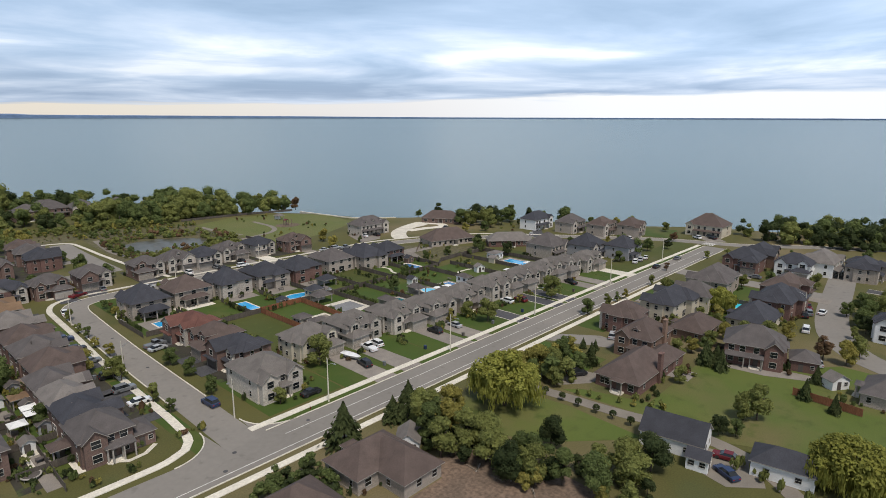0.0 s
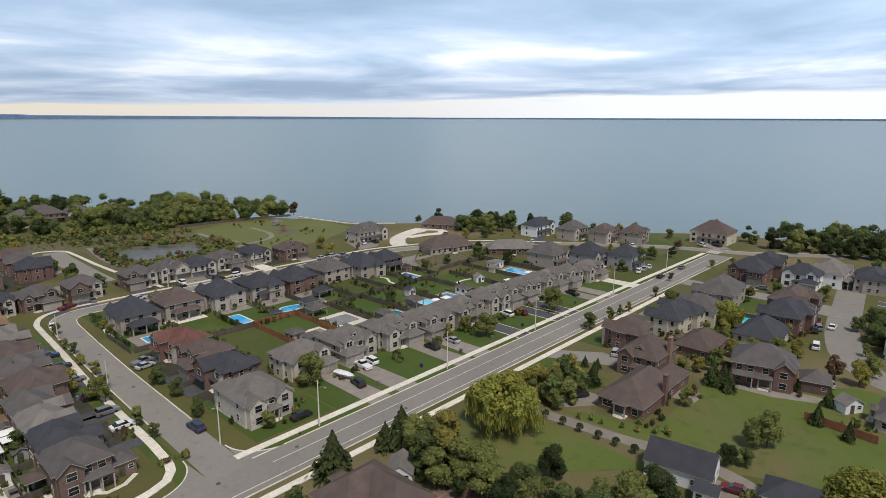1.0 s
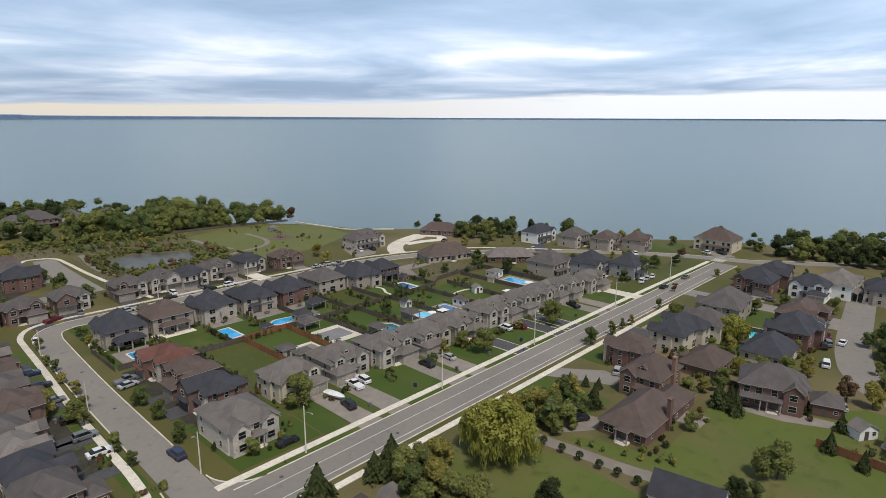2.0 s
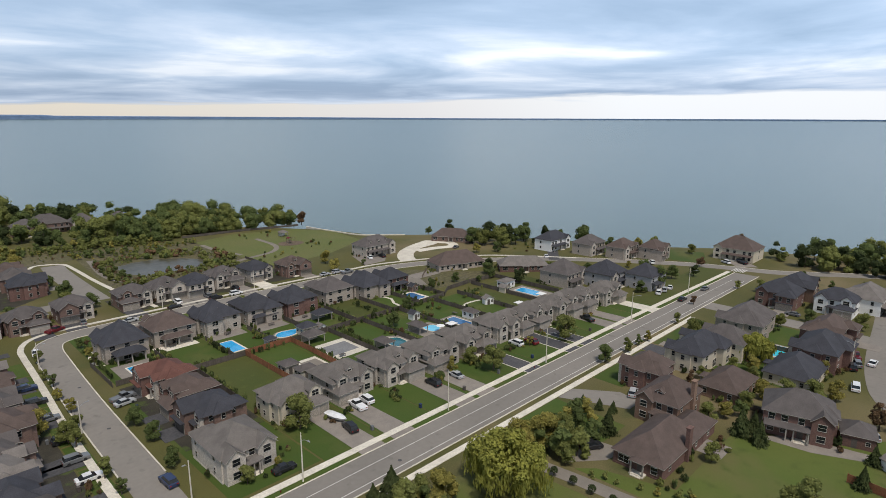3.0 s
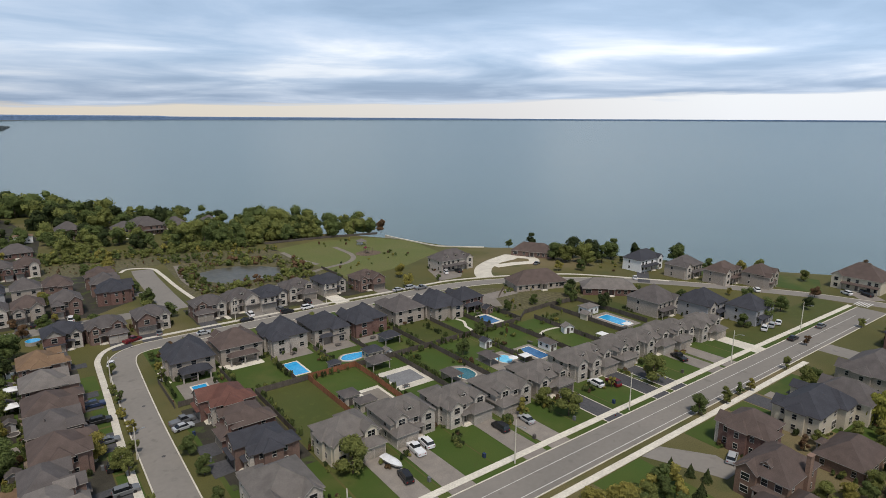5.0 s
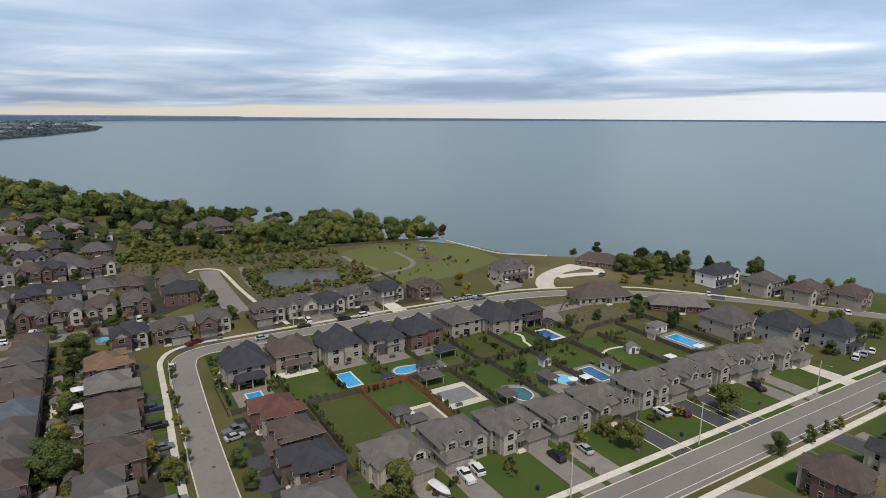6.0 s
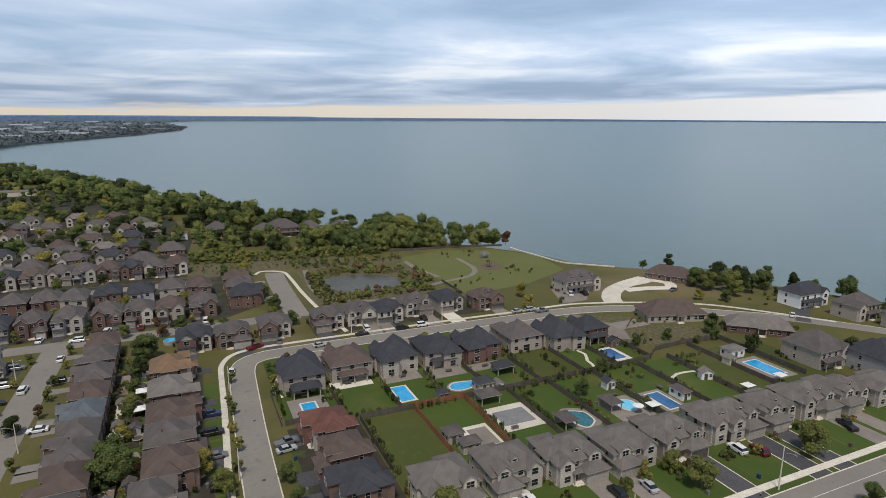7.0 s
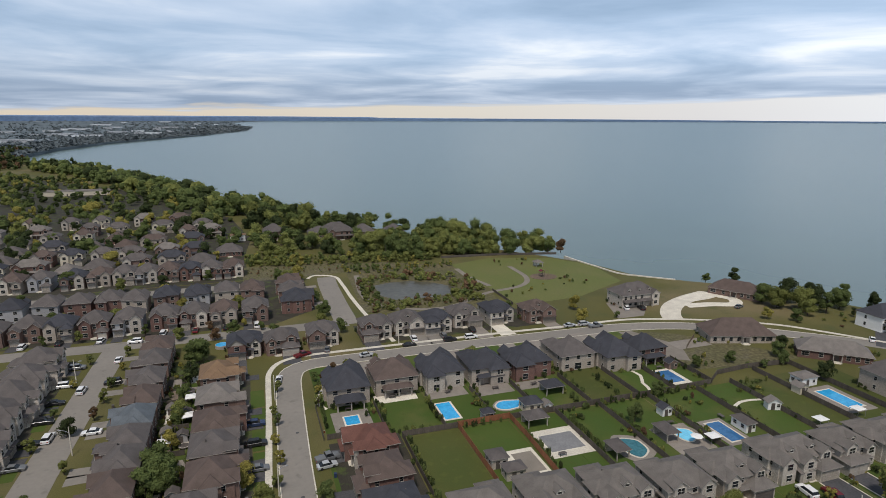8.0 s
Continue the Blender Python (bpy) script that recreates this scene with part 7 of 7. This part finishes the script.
for k in range(14):
    ob = thing("timber", pose(rng_b.uniform(17, 25), rng_b.uniform(-52, -40), 0.1, 0, 0, rng_b.uniform(0, 180)), "loose weathered timber lying on bare soil", "timber", "loose building timber")
    bm = bmesh.new()
    box(bm, -rng_b.uniform(0.6, 2.2), rng_b.uniform(0.6, 2.2), -0.12, 0.12, -0.1, 0.1)
    part("plank", bm, WOOD if k % 2 else TRIM, ob)
# shade under the far trees is put into this sheet's colour
sheet("garden_ground", [(-260, 252), (-120, 250), (-14, 262), (-8, 330), (-22, 420), (-70, 520), (-130, 640), (-260, 800), (-420, 700), (-320, 420)], 0.03, YARD, "garden ground under distant trees, its colour darkened for shade", "ground")
rng_f = random.Random(21)
for yy, x0, x1, gap in ((264, -128, -30, 3), (288, -150, -20, 4), (316, -170, -28, 5), (344, -190, -20, 6), (372, -190, -30, 12), (402, -150, -50, 14)):
    x = x0
    while x < x1:
        w = rng_f.uniform(10, 14)
        st = rng_f.choice([1, 2, 2])
        house(x, yy + rng_f.uniform(-3, 3), "S", w, 10.5, rng_f.choice(["grey", "grey", "dark", "brown", "pale"]), rng_f.choice(["beige", "brick", "mauve", "cream", "mauve"]), st, 1, 1 if st == 2 else 0, int(x * 3), 1, near=False, group="distant houses under trees")
        x += w + gap * rng_f.uniform(0.5, 1.6)
hut(-168, 612, 60, 16, 4.5, "pale", "cream", 0, "school_building", "long pale flat building among distant trees", gabled=False, pitch=0.05)
hut(-16, 326, 9, 6, 4.0, "tan", "white", 0, "house", "pale unfinished house among trees", gabled=False, pitch=0.2)
for x, y, w in ((33, 310, 13), (47, 314, 16), (61, 308, 13), (80, 303, 12), (6, 326, 13)):
    house(x, y, "S", w, 11, "grey", "mauve", 2, 1, 0, 3, 0, near=False)

# the far side of the bay: low wooded land with pale industrial sheds
FAR_Y, FAR_X = [1180, 1320, 1600, 1950, 2500, 3100, 3540, 3650, 4300, 4450, 4690], [-372, -418, -422, -372, -190, 32, 72, 20, -40, 70, 230]


def far_z(x, y):
    return float(max(0.5, np.interp(math.hypot(x, y), [1500, 2600, 3600, 4700], [-6.5, -4.0, 13.0, 39.0]) + 1.0))


bm, rows = bmesh.new(), []
for y in np.arange(1180, 4691, 45.0):
    e = float(np.interp(y, FAR_Y, FAR_X))
    rows.append([bm.verts.new((e, y, -8 if k < 1 else far_z(e - q, y))) for k, q in enumerate((0, 2, 60, 160, 320, 600, 1000, 1500, 2200, 3200, 4400))])
for a, b in zip(rows, rows[1:]):
    for k in range(len(a) - 1):
        bm.faces.new((a[k], a[k + 1], b[k + 1], b[k]))
for a in rows:
    for k, q in enumerate((0, 2, 60, 160, 320, 600, 1000, 1500, 2200, 3200, 4400)):
        a[k].co.x -= q
# the haze over this land is only its blue-grey colour
tagged(part("far_land", bm, FARWOOD), "built-up land across the bay with air haze put into its colour", "far land", "", "structure")
rng_h = np.random.default_rng(77)
v, n = [], 5200
for k in range(n):
    y = 1250 + 2400 * rng_h.random() ** 1.2 if k % 4 else 1250 + 3300 * rng_h.random()
    x = np.interp(y, FAR_Y, FAR_X) - 6 - abs(rng_h.normal()) * (40 + 0.05 * (y - 1200) if k % 2 else 900)
    s = rng_h.uniform(6, 12)
    v.append(leaf_quads(rng_h, [(x, y, far_z(x, y) + s * 0.2, s * 0.7)], 9, s * 0.42, squash=0.5))
# leaf colour turned blue-grey to stand for the air's haze
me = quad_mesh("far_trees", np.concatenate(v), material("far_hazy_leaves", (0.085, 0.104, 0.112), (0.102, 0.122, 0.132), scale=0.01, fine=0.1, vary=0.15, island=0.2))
tagged(new("far_trees", me), "belt of distant trees across the bay with air haze put into its colour", "woods", "", "stuff")
PALE = material("pale_metal_cladding", (0.40, 0.42, 0.45), (0.50, 0.52, 0.54), scale=0.02, fine=0.3, vary=0.25)
for k in range(44):
    y = 1500 + 2900 * rng_h.random()
    x = np.interp(y, FAR_Y, FAR_X) - 80 - abs(rng_h.normal()) * 700
    w, d, h = rng_h.uniform(20, 110), rng_h.uniform(12, 40), rng_h.uniform(4, 9)
    bm = bmesh.new()
    z = far_z(x, y)
    box(bm, x - w / 2, x + w / 2, y - d / 2, y + d / 2, z - 1, z + h)
    box(bm, x - w / 2 - 0.5, x + w / 2 + 0.5, y - d / 2 - 0.5, y + d / 2 + 0.5, z + h, z + h + 0.8)
    tagged(part("industrial_shed", bm, PALE), "pale distant industrial building across the bay", "building", "distant sheds")
for az, r0, h in ((-22.9, 4600, 34), (-22.3, 4600, 22), (-43, 4300, 60), (-47, 4300, 48)):
    bm = bmesh.new()
    a = radians(az)
    cyl(bm, r0 * math.sin(a), r0 * math.cos(a), 30, 48 + h, 9, 7, 8)
    # stacks take the shore's painted haze colour
    tagged(part("smokestack", bm, HAZE), "chimney stack on the far shore with blue haze put into its colour", "smokestack")


# ---- bins, tables and parasols ----
def table_set(x, y, turn):
    ob = thing("garden_table", pose(x, y, 0.06, 0, 0, turn), "dark garden table on a paved patio", "table")
    bm = bmesh.new()
    box(bm, -0.9, 0.9, -0.5, 0.5, 0.7, 0.75)
    part("tabletop", bm, DARKTRIM, ob)
    for a, b in ((-0.8, -0.4), (0.8, -0.4), (0.8, 0.4), (-0.8, 0.4)):
        bm = bmesh.new()
        box(bm, a - 0.04, a + 0.04, b - 0.04, b + 0.04, 0, 0.7)
        part("leg", bm, DARKTRIM, ob)


def parasol(x, y, r=1.5):
    ob = thing("parasol", pose(x, y, 0.06), "pale cloth parasol beside a pool", "parasol")
    bm = bmesh.new()
    cyl(bm, 0, 0, 0, 2.4, 0.04, n=6)
    part("pole", bm, METAL, ob)
    bm = bmesh.new()
    cyl(bm, 0, 0, 2.1, 2.6, r, 0.05, 8)
    part("canopy", bm, WALLS["white"], ob)


for x, y, t in ((25, 83, 0), (41, 81, 20), (55, 79, 0), (67, 78, 10), (12, 79.5, 0), (56, 41.8, 0), (90, 46, 0), (105, 44.5, 90), (110, 76, 0), (81, -51, 30), (106, -70, 45), (-32.6, 17, 0), (-32.6, 39.5, 0), (-32.6, 62, 0)):
    table_set(x, y, t)
for x, y in ((89.5, 36),):
    parasol(x, y)


def bin_(x, y, mat, word):
    ob = thing("wheeled_bin", pose(x, y, 0), "%s wheeled bin beside a driveway" % word, "bin")
    bm = bmesh.new()
    box(bm, -0.28, 0.28, -0.32, 0.32, 0.05, 0.95)
    part("body", bm, mat, ob)
    bm = bmesh.new()
    box(bm, -0.3, 0.3, -0.36, 0.34, 0.95, 1.03)
    part("lid", bm, mat, ob)


for k, (x, y) in enumerate(((36.5, 4), (50.8, 4), (64.8, 3), (78.4, 3.2), (93, 3), (123.6, 3), (3.9, 37), (4, 50), (-14.6, 24.5), (-14.6, 47), (-14.6, 58.5), (-14.6, 70), (-48.6, 58), (-48.6, 78), (-48.6, 101))):
    bin_(x, y, (PAINT["grey"], PAINT["navy"], DARKTRIM)[k % 3], ("grey", "blue", "brown")[k % 3])


def hydrant(x, y):
    ob = thing("fire_hydrant", pose(x, y, 0), "small yellow and red fire hydrant by the kerb", "hydrant")
    bm = bmesh.new()
    cyl(bm, 0, 0, -0.1, 0.6, 0.14, 0.12, 8)
    part("barrel", bm, PAINT["red"], ob)
    bm = bmesh.new()
    cyl(bm, 0, 0, 0.6, 0.78, 0.15, 0.04, 8)
    part("bonnet", bm, TRIM, ob)


hydrant(11, -1.5)
hydrant(88, -1.4)
hydrant(4.2, 70)


# ---- narrow western backyards ----
for k, y in enumerate((10, 26, 37.5, 49, 60, 72, 84, 95)):
    lawn(-36.8, -33.2, y, y + 6.5, LAWN if k % 2 else LAWN_DRY, 0.04)


def trampoline(x, y, r):
    ob = thing("trampoline", pose(x, y, 0), "round black trampoline with a pale rim in a backyard", "trampoline")
    bm = bmesh.new()
    cyl(bm, 0, 0, 0.62, 0.74, r, n=20)
    part("rim", bm, TRIM, ob)
    bm = bmesh.new()
    cyl(bm, 0, 0, 0.70, 0.752, r * 0.84, n=20)
    part("mat", bm, DARKTRIM, ob)
    for k in range(5):
        bm = bmesh.new()
        a = k * math.tau / 5
        cyl(bm, r * 0.93 * math.cos(a), r * 0.93 * math.sin(a), -0.05, 0.64, 0.04, n=5)
        part("leg", bm, METAL, ob)


trampoline(-35.2, 12.5, 1.6)
trampoline(-28.6, 73.4, 1.3)
trampoline(-34.8, 51, 1.5)
for k in range(150):
    x, y = rng_p.uniform(-37, -28), rng_p.uniform(6, 126)
    r = rng_p.uniform(0.35, 0.95)
    shrub(x + (2.5 if y > 60 else 0), y, r * rng_p.uniform(1.2, 2.8), r, rng_p.choice(["green", "green", "dark", "olive", "yellow"]), "round a house")
for k, y in enumerate((9, 19, 30, 41, 52.5, 64, 76, 90, 104, 112)):
    patio(rect(-34.6, -32.2, y - 3, y + 3), (PAVERS, CONCRETE, WOOD)[k % 3], ("paved patio", "concrete patio", "timber deck")[k % 3] + " in a narrow backyard")
    patio(rect(-29.6, -27.2, y - 1, y + 4), (CONCRETE, WOOD, PAVERS)[k % 3], ("concrete patio", "timber deck", "paved patio")[k % 3] + " in a narrow backyard")
for x, y, t in ((-28.4, 97, 0), (-28.6, 86, 8), (-33, 30.5, 0)):
    ob = thing("canopy_tent", pose(x, y, 0.05, 0, 0, t), "white cloth canopy tent on a backyard patio", "canopy")
    bm = bmesh.new()
    hip(bm, -1.5, 1.5, -1.5, 1.5, 2.2, 0.45, 0.05)
    part("canopy", bm, [WALLS["white"], WALLS["white"]], ob)
    for a, b in ((-1.4, -1.4), (1.4, -1.4), (1.4, 1.4), (-1.4, 1.4)):
        bm = bmesh.new()
        cyl(bm, a, b, 0, 2.25, 0.04, n=6)
        part("leg", bm, METAL, ob)


for k, leaf in enumerate(FAR_SHRUBS):
    tagged(new("shrubbery", quad_mesh("shrubbery", np.concatenate(FAR_SHRUBS[leaf]), LEAVES[leaf])), "scattered %s garden shrubs on distant lawns" % LEAFWORD[leaf], "shrubs", "", "stuff")
